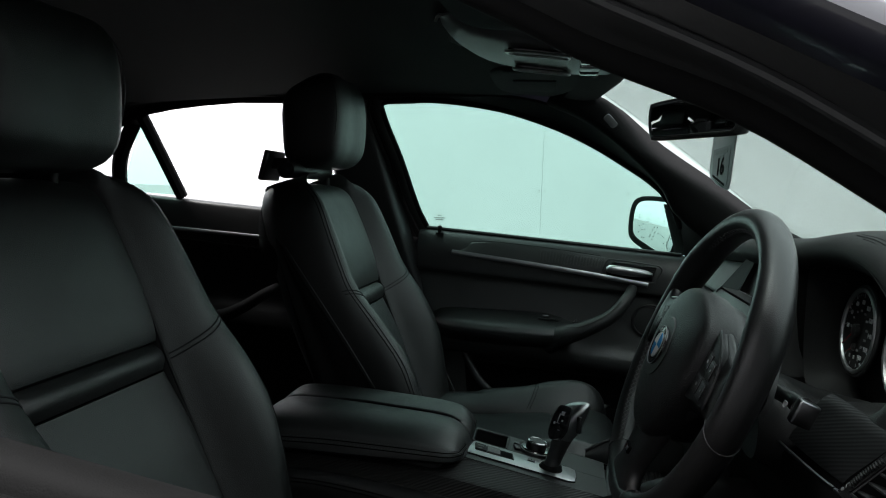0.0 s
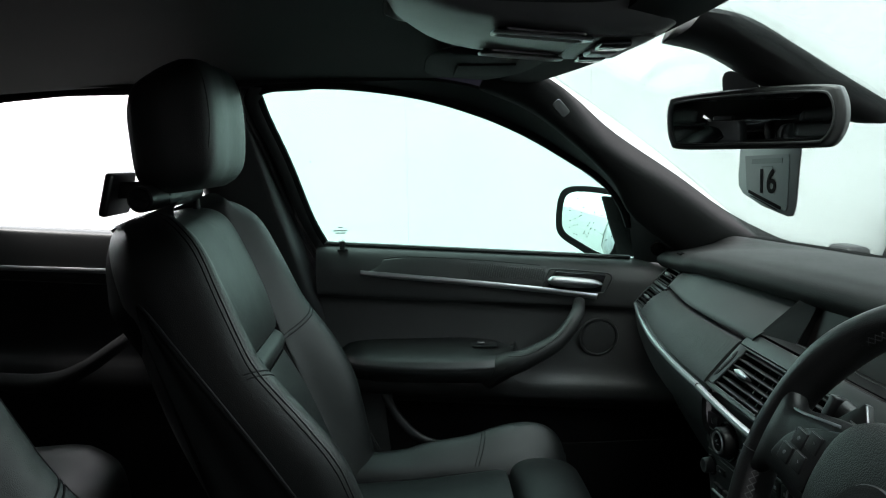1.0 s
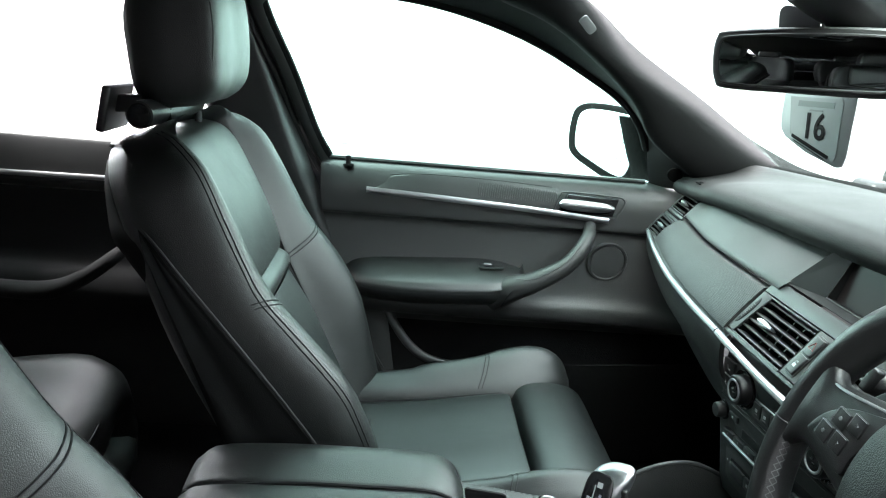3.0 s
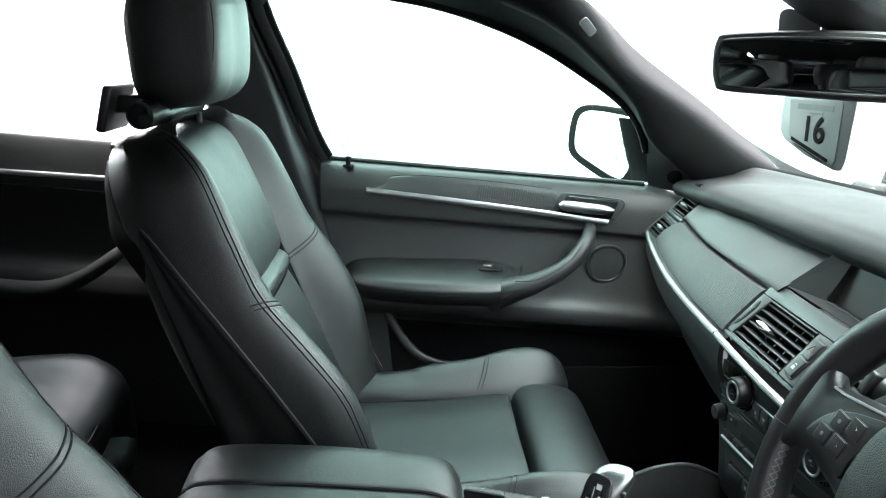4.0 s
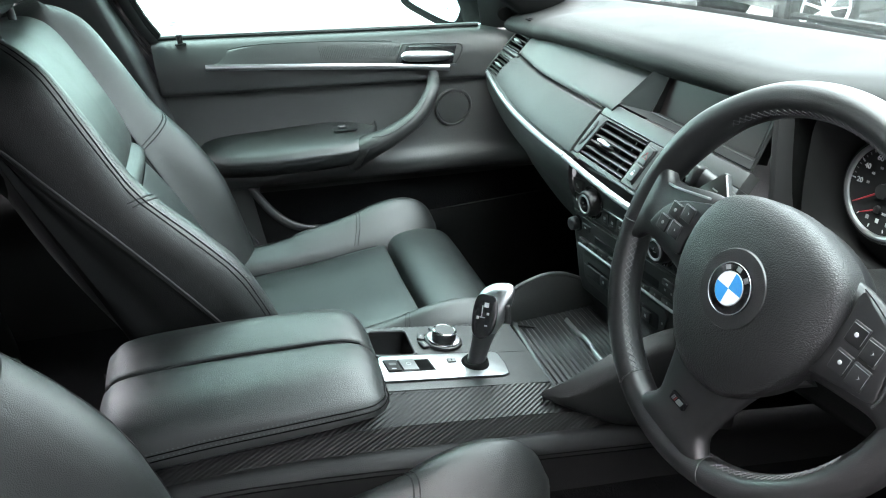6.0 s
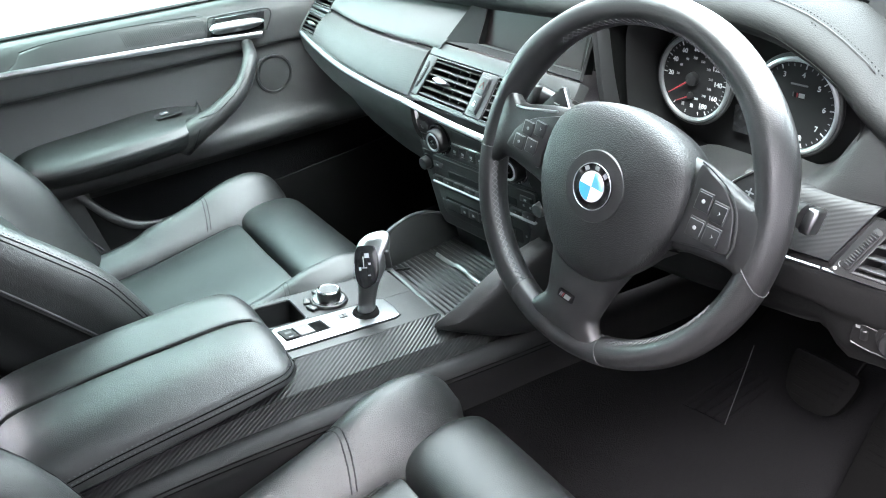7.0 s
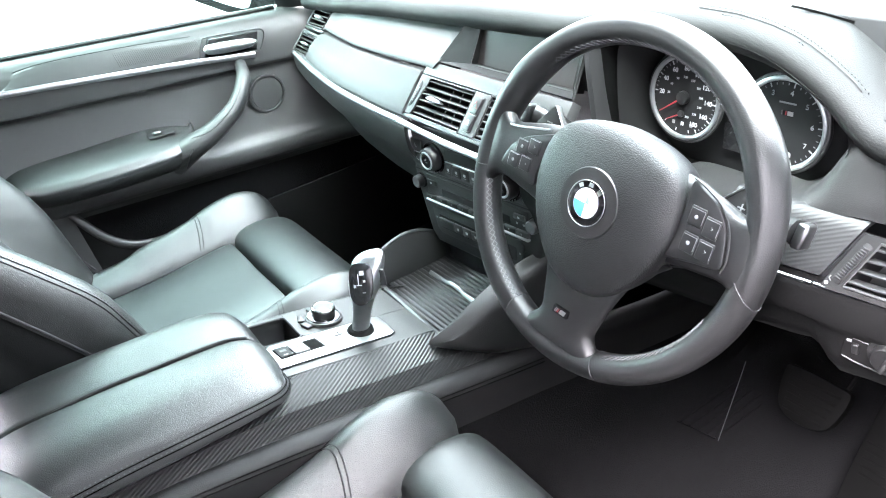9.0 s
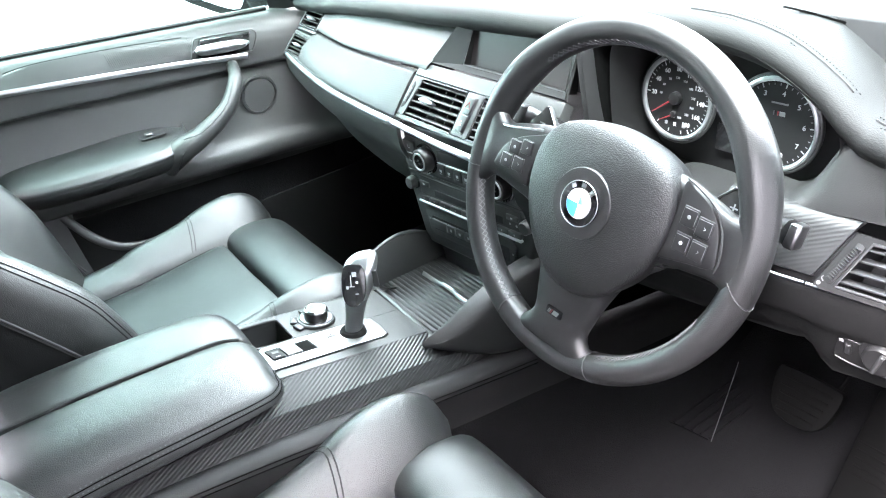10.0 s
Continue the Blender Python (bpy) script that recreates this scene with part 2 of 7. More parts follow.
def tube(path, r, seg=8, closed=False, smooth=0, flat=1.0):
    """A round bar along a path; r may be a list; flat squeezes it in its second direction."""
    p = [Vector(q) for q in (cr(path, smooth, closed) if smooth else path)]
    n = len(p)
    rad = r if isinstance(r, (list, tuple)) else [r, r]
    rad = [float(np.interp(i / (n - 1), np.linspace(0, 1, len(rad)), rad)) for i in range(n)]
    rows, side = [], None
    for i in range(n):
        d = (p[(i + 1) % n] - p[i - 1]) if closed else (p[min(n - 1, i + 1)] - p[max(0, i - 1)])
        d.normalize()
        if side is None:
            side = d.orthogonal().normalized() if abs(d.z) > 0.9 else d.cross(Vector((0, 0, 1))).normalized()
        side = (side - d * side.dot(d)).normalized()
        up = d.cross(side)
        rows.append([p[i] + rad[i] * (math.cos(a) * side + flat * math.sin(a) * up) for a in [2 * math.pi * j / seg for j in range(seg)]])
    if closed:
        rows.append(rows[0])
        bm = grid(rows, True)
        bmesh.ops.remove_doubles(bm, verts=bm.verts, dist=1e-6)
        return bm
    return grid(rows, True, True)


def rbox(c, s, r=0.004, seg=3, m=None):
    """A box of size s about c with rounded edges."""
    bm = bmesh.new()
    bmesh.ops.create_cube(bm, size=1, matrix=Matrix.Translation(c) @ Matrix.Diagonal((*s, 1)))
    if r:
        bmesh.ops.bevel(bm, geom=bm.edges[:], offset=min(r, 0.49 * min(s)), segments=seg, affect="EDGES", profile=0.5)
    if m is not None:
        bmesh.ops.transform(bm, matrix=m, verts=bm.verts)
    return bm


def slab(outline, depth, r=0.003, seg=2):
    """A flat plate: outline of (x, y), from z = -depth to 0, its front edge rounded."""
    bm = bmesh.new()
    top = bm.faces.new([bm.verts.new((x, y, 0)) for x, y in outline])
    ex = bmesh.ops.extrude_face_region(bm, geom=[top])
    for v in ex["geom"]:
        if isinstance(v, bmesh.types.BMVert):
            v.co.z -= depth
    bmesh.ops.recalc_face_normals(bm, faces=bm.faces)
    if r:
        edges = [e for e in bm.edges if all(abs(v.co.z) < 1e-7 for v in e.verts)]
        bmesh.ops.bevel(bm, geom=edges, offset=r, segments=seg, affect="EDGES", profile=0.5)
    return bm


def lathe(profile, seg=32):
    """A turned body about z from (radius, height) pairs."""
    rows = [[(r * math.cos(a), r * math.sin(a), h) for a in [2 * math.pi * j / seg for j in range(seg)]] for r, h in profile]
    return grid(rows, True, True)


def rrect(w, h, r, n=5, cx=0, cy=0):
    """The outline of a rounded rectangle."""
    pts = []
    for sx, sy, a0 in ((1, 1, 0), (-1, 1, 90), (-1, -1, 180), (1, -1, 270)):
        for i in range(n):
            a = radians(a0 + 90 * i / (n - 1))
            pts.append((cx + sx * (w / 2 - r) + r * math.cos(a), cy + sy * (h / 2 - r) + r * math.sin(a)))
    return pts


def basis(o, x, y):
    """A pose from an origin and the directions of its x and (roughly) y axes."""
    x = Vector(x).normalized()
    z = x.cross(Vector(y)).normalized()
    y = z.cross(x)
    return Matrix.Translation(o) @ Matrix((x, y, z)).transposed().to_4x4()


def joined(*bms):
    """Several bmeshes as one."""
    first = bms[0]
    for other in bms[1:]:
        me = bpy.data.meshes.new("tmp")
        other.to_mesh(me)
        other.free()
        first.from_mesh(me)
        bpy.data.meshes.remove(me)
    return first


def letters(text, size, depth=0.0004, bold=0.0):
    """Raised writing in the built-in font, centred on the origin."""
    cu = bpy.data.curves.new("lettering", "FONT")
    cu.body, cu.size, cu.extrude, cu.align_x, cu.align_y = text, size, depth, "CENTER", "CENTER"
    cu.offset = bold
    ob = bpy.data.objects.new("lettering", cu)
    scene.collection.objects.link(ob)
    bpy.context.view_layer.update()
    me = bpy.data.meshes.new_from_object(ob.evaluated_get(bpy.context.evaluated_depsgraph_get()))
    bm = bmesh.new()
    bm.from_mesh(me)
    bpy.data.objects.remove(ob)
    bpy.data.meshes.remove(me)
    bpy.data.curves.remove(cu)
    return bm


def stitches(path, n, length=0.6, r=0.0007, off=(0, 0, 0)):
    """A row of short thread stitches along a path, as one mesh."""
    pts = [Vector(q) + Vector(off) for q in cr(path, 2 * n + 1)]
    rows = []
    for i in range(n):
        a, b = pts[2 * i], pts[2 * i + 1]
        rows.append(tube([a, a.lerp(b, length), a.lerp(b, 2 * length)], r, 5))
    return joined(*rows)


def laid(tree, pts, lift=0.0003):
    """Points brought onto the nearest place of a surface, just proud of it."""
    out = []
    for q in pts:
        spot, nor = tree.find_nearest(Vector(q))[:2]
        out.append(tuple(spot + nor * lift))
    return out


# ---------------------------------------------------------------- outside
def outside():
    bm = bmesh.new()
    bmesh.ops.create_grid(bm, x_segments=24, y_segments=24, size=400)
    tagged(part("ground", bm, ASPHALT, smooth=False), "wet asphalt yard round the parked car, paled for the mirrored sky", "ground", kind="structure")
    wall = thing("wall_white", (0, 5.6, 0), "long white panelled wall beside the car", "wall", kind="structure")
    for i in range(4):
        part("panel", rbox((-1.095 + 1.57 * i, 5.63, 2.1), (1.569, 0.06, 4.2), 0.0015, 1), PANELS, wall, smooth=False)
    rivets = []
    for i in range(4):
        for x in (-0.76, -0.03, 0.76):
            for z in (0.45, 1.32, 2.2, 3.1):
                rivets.append(lathe([(0.008, 0), (0.007, 0.003), (0.003, 0.004)], 8))
                bmesh.ops.transform(rivets[-1], matrix=Matrix.Translation((x - 1.095 + 1.57 * i, 5.599, z)) @ Matrix.Rotation(radians(90), 4, "X"), verts=rivets[-1].verts)
    part("rivets", joined(*rivets), GREYPRINT, wall)["kind"] = "stuff"
    # unseen wall, added to cut the light that falls on the driver's side
    back = thing("unseen_shade_wall", (0, -2.8, 0), "unseen grey clad wall added behind the camera to shade the cabin", "wall", kind="structure")
    for i in range(9):
        part("cladding_sheet", rbox((-6.0 + 1.5 * i, -2.83, 1.85), (1.494, 0.06, 3.7), 0.004, 1), CLADDING, back, smooth=False)
    # railing and parked car past the end of the wall
    fence = thing("railing", (6.5, 6.6, 0), "dark metal railing behind the parked car", "railing", kind="structure")
    for x in np.arange(4.4, 11.5, 0.9):
        part("post", rbox((float(x), 6.6, 0.62), (0.06, 0.06, 1.24), 0.008, 1), RAILING, fence)
    part("plinth", rbox((7.9, 6.6, 0.1), (7.2, 0.12, 0.2), 0.01, 1), RAILING, fence, "low dark plinth")
    for z in (0.28, 0.39, 0.5, 0.61, 0.72, 0.83, 0.94, 1.05, 1.16):
        part("rail", rbox((7.9, 6.6, z), (7.2, 0.03, 0.06), 0.006, 1), GREYPRINT, fence)
    bm = bmesh.new()
    random.seed(9)
    for i in range(2600):
        c = Vector((random.uniform(4.6, 16), random.uniform(9, 11), 0))
        c.z = random.uniform(0, 1) * (2.2 + 0.6 * math.sin(c.x * 1.7) + 0.3 * math.sin(c.x * 5))
        t = Matrix.Translation(c) @ Matrix.Rotation(random.uniform(0, 6.3), 4, "Z") @ Matrix.Rotation(random.uniform(-1, 1), 4, "X")
        k = random.uniform(0.06, 0.16)
        vs = [bm.verts.new(t @ Vector(q)) for q in ((-k, 0, 0), (0, -0.5 * k, 0.3 * k), (k, 0, 0), (0, 0.5 * k, 0.3 * k))]
        bm.faces.new(vs)
    tagged(part("hedge", bm, HEDGE, smooth=False), "pale green hedge behind the railing", "hedge", kind="stuff")
    parked_car()


def parked_car():
    car = thing("parked_car", (5.3, 4.82, 0), "dark grey car with silver alloy wheels parked by the railing", "car")
    rows = []
    for x, w, zs, zh in ((3.77, 0.5, 0.5, 0.66), (3.8, 0.7, 0.42, 0.78), (3.92, 0.84, 0.32, 0.87), (4.4, 0.87, 0.25, 0.96), (4.9, 0.87, 0.25, 0.99), (6.0, 0.87, 0.25, 1.0), (7.2, 0.85, 0.25, 0.98), (7.6, 0.74, 0.4, 0.8)):
        rows.append([(x, 4.82 + 0.83 * w * u, zs + (zh - zs) * v) for u, v in ((-0.9, 0), (-1, 0.3), (-0.98, 0.72), (-0.88, 0.97), (0, 1.03), (0.88, 0.97), (0.98, 0.72), (1, 0.3), (0.9, 0), (0, 0))])
    part("body", loft(rows, 40, 40, True), GREYPAINT, car, "dark grey painted body")
    rows = []
    for x, w, z in ((4.75, 0.74, 0.97), (5.05, 0.70, 1.25), (5.45, 0.62, 1.43), (6.2, 0.62, 1.46), (6.9, 0.66, 1.3), (7.3, 0.72, 0.97)):
        rows.append([(x, 4.82 + 0.83 * w * u, 0.93 + (z - 0.93) * v) for u, v in ((-1.1, 0), (-1, 0.7), (-0.8, 0.97), (0, 1.03), (0.8, 0.97), (1, 0.7), (1.1, 0))])
    part("cabin", loft(rows, 24, 24, False), GLOSS, car, "dark glazed cabin")
    for x in (4.15, 6.85):
        for y, g in ((4.1, -1), (5.54, 1)):
            m = basis((x, y, 0.33), (1, 0, 0), (0, 0, 1)) if g < 0 else basis((x, y, 0.33), (-1, 0, 0), (0, 0, 1))
            tyre = part("tyre", lathe([(0.23, 0.0), (0.25, 0.012), (0.30, 0.014), (0.325, 0.0), (0.33, -0.04), (0.33, -0.18), (0.23, -0.2)], 36), RUBBER, car, "black tyre", m=m)
            part("rim", tube([(0.225 * math.cos(a), 0.225 * math.sin(a), 0.0) for a in [i * math.pi / 20 for i in range(40)]], 0.014, 8, True), RIM, tyre, "silver rim", m=m)
            for i in range(9):
                a = 2 * math.pi * i / 9
                part("spoke", tube([(0.03 * math.cos(a), 0.03 * math.sin(a), -0.005), (0.22 * math.cos(a), 0.22 * math.sin(a), -0.006)], [0.016, 0.011], 6), RIM, tyre, m=m)
            part("hub", lathe([(0.05, -0.02), (0.045, 0.006), (0.001, 0.01)], 16), RIM, tyre, m=m)
            part("well", lathe([(0.36, -0.06), (0.36, 0.002), (0.001, 0.002)], 28), DIALBLACK, tyre, m=m @ Matrix.Translation((0, 0.0, -0.02)))


outside()


# ---------------------------------------------------------------- body shell, seen from inside
MID = -0.02                     # the car's middle line


def flip(p):
    return (p[0], 2 * MID - p[1], p[2])


def belt(x):
    return 1.137 + (0.22 - x) * 0.068


def side(pts, s):
    return [p if s > 0 else flip(p) for p in pts]


def cabin_floor():
    bm = bmesh.new()
    rows = []
    for x, z in ((-2.4, 0.62), (-1.6, 0.55), (-1.15, 0.47), (-0.5, 0.43), (0.2, 0.42), (0.55, 0.44), (0.72, 0.52), (0.86, 0.7), (0.92, 0.9), (0.94, 1.03)):
        f = min(1, max(0, (0.9 - x) / 0.3))
        rows.append([(x, y, z + dz * f) for y, dz in ((-0.86, 0.25), (-0.78, 0.05), (-0.5, 0), (-0.22, 0.02), (-0.13, 0.12), (0.09, 0.12), (0.18, 0.02), (0.46, 0), (0.74, 0.05), (0.82, 0.25))])
    tagged(part("floor", thicken(loft(rows, 40, 30), 0.03), CARPET), "black carpeted footwell floor of the car", "floor", kind="structure")


cabin_floor()


def kick_panels():
    for s, y in ((1, 0.77), (-1, -0.81)):
        rows = [[(x, y + s * 0.01, 0.42), (x, y, 0.6), (x, y, 0.9), (x, y - s * 0.01, 1.04), (x + 0.02, y - s * 0.02, 1.075)] for x in (0.3, 0.45, 0.7, 0.95)]
        tagged(part("kick_panel", thicken(loft(rows, 12, 8), 0.01), CARPET), "black carpet side lining of the footwell", "trim", kind="structure")


kick_panels()


def roof():
    lining = []
    for x, zc in ((-2.0, 1.36), (-1.6, 1.47), (-1.2, 1.53), (-0.7, 1.56), (-0.3, 1.55), (-0.1, 1.525), (-0.02, 1.5)):
        w = 0.585 if x < -0.1 else 0.53
        k = float(np.interp(x, [-0.5, -0.2, -0.02], [0.055, 0.035, 0.004]))
        lining.append([(x, MID + w * u, zc - k * abs(u) ** 2.2) for u in (-1, -0.8, -0.5, 0, 0.5, 0.8, 1)])
    tagged(part("ceiling", thicken(loft(lining, 28, 24), -0.02), CLOTH), "anthracite cloth roof lining", "ceiling", kind="structure")
    skin = []
    for x, zc in ((-2.3, 1.25), (-1.6, 1.56), (-1.2, 1.61), (-0.7, 1.64), (-0.3, 1.63), (-0.12, 1.605), (-0.035, 1.575)):
        skin.append([(x, MID + 0.67 * u, zc - 0.075 * abs(u) ** 2.5) for u in (-1, -0.8, -0.5, 0, 0.5, 0.8, 1)])
    tagged(part("roof", thicken(loft(skin, 28, 20), 0.012), PAINT), "dark painted steel roof of the car", "roof", kind="structure")


roof()

WINTOP = [(-0.517, 0.604, 1.503), (-0.422, 0.603, 1.507), (-0.318, 0.609, 1.5), (-0.212, 0.62, 1.482), (-0.104, 0.641, 1.449),
          (-0.013, 0.665, 1.41), (0.072, 0.695, 1.363), (0.142, 0.718, 1.319)]
WS_EDGE = [(0.01, 0.524, 1.492), (0.108, 0.573, 1.394), (0.251, 0.617, 1.306), (0.368, 0.655, 1.23), (0.486, 0.684, 1.172)]
WIN_EDGE = [(-0.051, 0.54, 1.46), (0.025, 0.564, 1.411), (0.136, 0.611, 1.319), (0.186, 0.646, 1.249), (0.292, 0.686, 1.168)]


def pillars(s):
    # windscreen pillar trim
    rows = []
    for i, (a, b) in enumerate(zip(WS_EDGE, WIN_EDGE)):
        a, b = Vector(a), Vector(b)
        lift = -0.01 if s < 0 else (-0.008 if i == 0 else 0.017)
        mid = (a + b) / 2 + Vector((-0.012, -0.014, 0.004))
        rows.append(side([(a + Vector((0.03, 0.05, lift)))[:], a[:], mid[:], b[:], (b + Vector((0.01, 0.045, -0.005)))[:]], s))
    a, b = Vector((0.57, 0.712, 1.142)), Vector((0.37, 0.725, 1.115))
    rows.append(side([(a + Vector((0.03, 0.05, 0.02 if s > 0 else -0.01)))[:], a[:], ((a + b) / 2 + Vector((-0.012, -0.014, 0.004)))[:], b[:], (b + Vector((0.01, 0.045, -0.005)))[:]], s))
    rows.insert(0, [(p[0] - 0.075, p[1] - (0.012 if s > 0 else -0.012), p[2] + 0.03) for p in rows[0]])
    pil = part("a_pillar", thicken(loft(rows, 14, 24), 0.006), PILLAR)
    tagged(pil, "dark grained windscreen pillar trim", "pillar trim", kind="structure")
    if s > 0:
        d = (Vector(WS_EDGE[1]) - Vector(WS_EDGE[0])).normalized()
        tag = slab(rrect(0.034, 0.016, 0.005), 0.003, 0.001)
        part("airbag_tag", tag, ROOFGREY, pil, "small grey airbag tag", m=basis((0.0157, 0.5024, 1.449), d, Vector((-0.22, -0.975, -0.03)).cross(d)))
    # strip between roof lining and window opening, running down beside the pillar
    rows = []
    for p in [(-0.62, 0.604, 1.5)] + WINTOP + [(0.2, 0.735, 1.255)]:
        if p[0] < -0.15:
            q, r = (p[0], 0.555, min(1.505, p[2] + 0.03)), (p[0], p[1] - 0.03, p[2] + 0.006)
        else:
            xs = [-0.15] + [w[0] for w in WIN_EDGE]
            y = float(np.interp(p[0] - 0.01, xs, [0.545] + [w[1] for w in WIN_EDGE]))
            z = float(np.interp(p[0] - 0.01, xs, [1.495] + [w[2] for w in WIN_EDGE]))
            q = (p[0] - 0.01, y + 0.02, z + 0.004)
            r = (p[0] - 0.005, 0.5 * (y + 0.02 + p[1]), 0.5 * (z + p[2]) + 0.002)
        rows.append(side([q, r, p, (p[0], p[1] + 0.05, p[2] + 0.01)], s))
    tagged(part("roof_rail", thicken(loft(rows, 8, 30), 0.006), PILLAR), "dark trim over the door opening", "trim", kind="structure")
    # centre pillar
    rows = []
    for z, xf, y in ((1.52, -0.575, 0.60), (1.35, -0.533, 0.655), (1.18, -0.49, 0.70), (1.01, -0.44, 0.745), (0.8, -0.385, 0.77), (0.5, -0.33, 0.78)):
        rows.append(side([(xf + 0.012, y + 0.06, z), (xf, y + 0.005, z), (xf - 0.02, y - 0.006, z), (xf - 0.08, y - 0.012, z), (xf - 0.13, y - 0.004, z), (xf - 0.15, y + 0.06, z)], s))
    tagged(part("b_pillar", thicken(loft(rows, 14, 18), 0.006), GREYPL), "dark plastic centre pillar with belt slot", "pillar trim", kind="structure")
    # outer painted frame of the front door opening
    rows = [side([(p[0], p[1] + 0.03, p[2] + 0.0), (p[0], p[1] + 0.06, p[2] + (0.03 if s > 0 else 0.006)), (p[0] + 0.01, p[1] + 0.05, p[2] + (0.075 if s > 0 else 0.012))], s) for p in [(-1.0, 0.604, 1.5)] + WINTOP + [(0.3, 0.76, 1.2), (0.5, 0.80, 1.1)]]
    tagged(part("outer_frame", thicken(loft(rows, 8, 30), 0.01), PAINT), "painted steel frame over the door", "trim", kind="structure")
    # rear pillar and window line
    rows = [side([(x, y0, z0), (x, y0 + 0.02, z0 + 0.02), (x, 0.555, 1.5 + zt)], s) for x, y0, z0, zt in
            ((-0.6, 0.604, 1.5, 0), (-0.9, 0.608, 1.494, 0), (-1.16, 0.626, 1.462, -0.02), (-1.3, 0.66, 1.40, -0.06), (-1.42, 0.7, 1.33, -0.12), (-1.6, 0.74, 1.2, -0.2))]
    tagged(part("rear_rail", thicken(loft(rows, 8, 16), 0.006), CLOTH), "dark trim over the rear door", "trim", kind="structure")
    rows = [side([(x, 0.60, zt), (x, 0.70, 1.35 if x > -1.5 else 1.25), (x, 0.77, 1.2), (x, 0.79, 0.6)], s) for x, zt in ((-1.40, 1.36), (-1.55, 1.33), (-1.8, 1.28), (-2.3, 1.15))]
    tagged(part("c_pillar", thicken(loft(rows, 10, 10), 0.02), CLOTH), "dark rear pillar trim", "pillar trim", kind="structure")


for s in (1, -1):
    pillars(s)


def windscreen():
    rows = []
    for u in (-1, -0.75, -0.4, 0, 0.4, 0.75, 1):
        k = 1 - abs(u) ** 2.2
        rows.append([(-0.022 + 0.05 * k + 0.01, MID + 0.53 * u, 1.509), (0.20 + 0.08 * k, MID + 0.605 * u, 1.375), (0.47 + 0.21 * k, MID + 0.70 * u, 1.178 - 0.034 * k)])
    ob = part("windscreen", thicken(loft(rows, 12, 24), 0.004), GLASS)
    tagged(ob, "green-tinted laminated windscreen", "windscreen", kind="structure")
    # black strip along the foot of the glass
    rows = []
    for u in (-1, -0.75, -0.4, 0, 0.4, 0.75, 1):
        x = 0.455 + 0.21 * (1 - abs(u) ** 2.2)
        d = 0.02 * (1 - abs(u) ** 2.2)
        rows.append([(x - 0.03, MID + 0.70 * u, 1.186 - d), (x - 0.012, MID + 0.70 * u, 1.191 - d), (x + 0.004, MID + 0.70 * u, 1.182 - d), (x + 0.012, MID + 0.70 * u, 1.166 - d)])
    tagged(part("windscreen_strip", thicken(loft(rows, 8, 24), 0.006), CASE), "matt black strip along the foot of the windscreen", "trim", kind="structure")
    # dark header trim at the top of the glass
    rows = []
    for u in (-1, -0.5, 0, 0.5, 1):
        k = 1 - abs(u) ** 2.2
        x = -0.031 + 0.043 * k
        rows.append([(x - 0.06, MID + 0.53 * u, 1.50), (x - 0.02, MID + 0.53 * u, 1.494), (x + 0.016, MID + 0.53 * u, 1.498), (x + 0.02, MID + 0.53 * u, 1.512)])
    tagged(part("header_trim", thicken(loft(rows, 8, 20), 0.008), CLOTH), "dark cloth trim over the windscreen", "trim", kind="structure")
    # bonnet and scuttle seen over the dashboard
    rows = [[(x, MID + 0.85 * u, z - 0.05 * u * u) for u in (-1, -0.6, -0.2, 0.2, 0.6, 1)] for x, z in ((0.66, 1.09), (0.8, 1.07), (1.2, 1.02), (1.6, 0.95), (1.75, 0.85))]
    tagged(part("bonnet", thicken(loft(rows, 20, 16), 0.01), PAINT), "dark painted bonnet of the car", "bonnet", kind="structure")
    wiper = thing("wiper", (0.66, -0.1, 1.16), "black windscreen wiper lying at the foot of the glass", "wiper")
    part("arm", tube([(0.70, 0.30, 1.165), (0.715, 0.1, 1.172), (0.70, -0.15, 1.178)], [0.012, 0.009, 0.006], 8, smooth=12), HARD, wiper)
    part("pivot_cap", rbox((0.578, 0.565, 1.172), (0.05, 0.075, 0.034), 0.012), HARD, wiper, "black pivot cap")
    part("blade", tube([(0.69, 0.36, 1.17), (0.68, 0.0, 1.182), (0.645, -0.3, 1.186)], 0.006, 6, smooth=16), RUBBER, wiper)


windscreen()


# ---------------------------------------------------------------- doors
def thing_ring(outline, r):
    """A closed bead along a flat outline."""
    return tube([(x, y, 0.001) for x, y in outline], r, 6, True, smooth=len(outline) * 4)


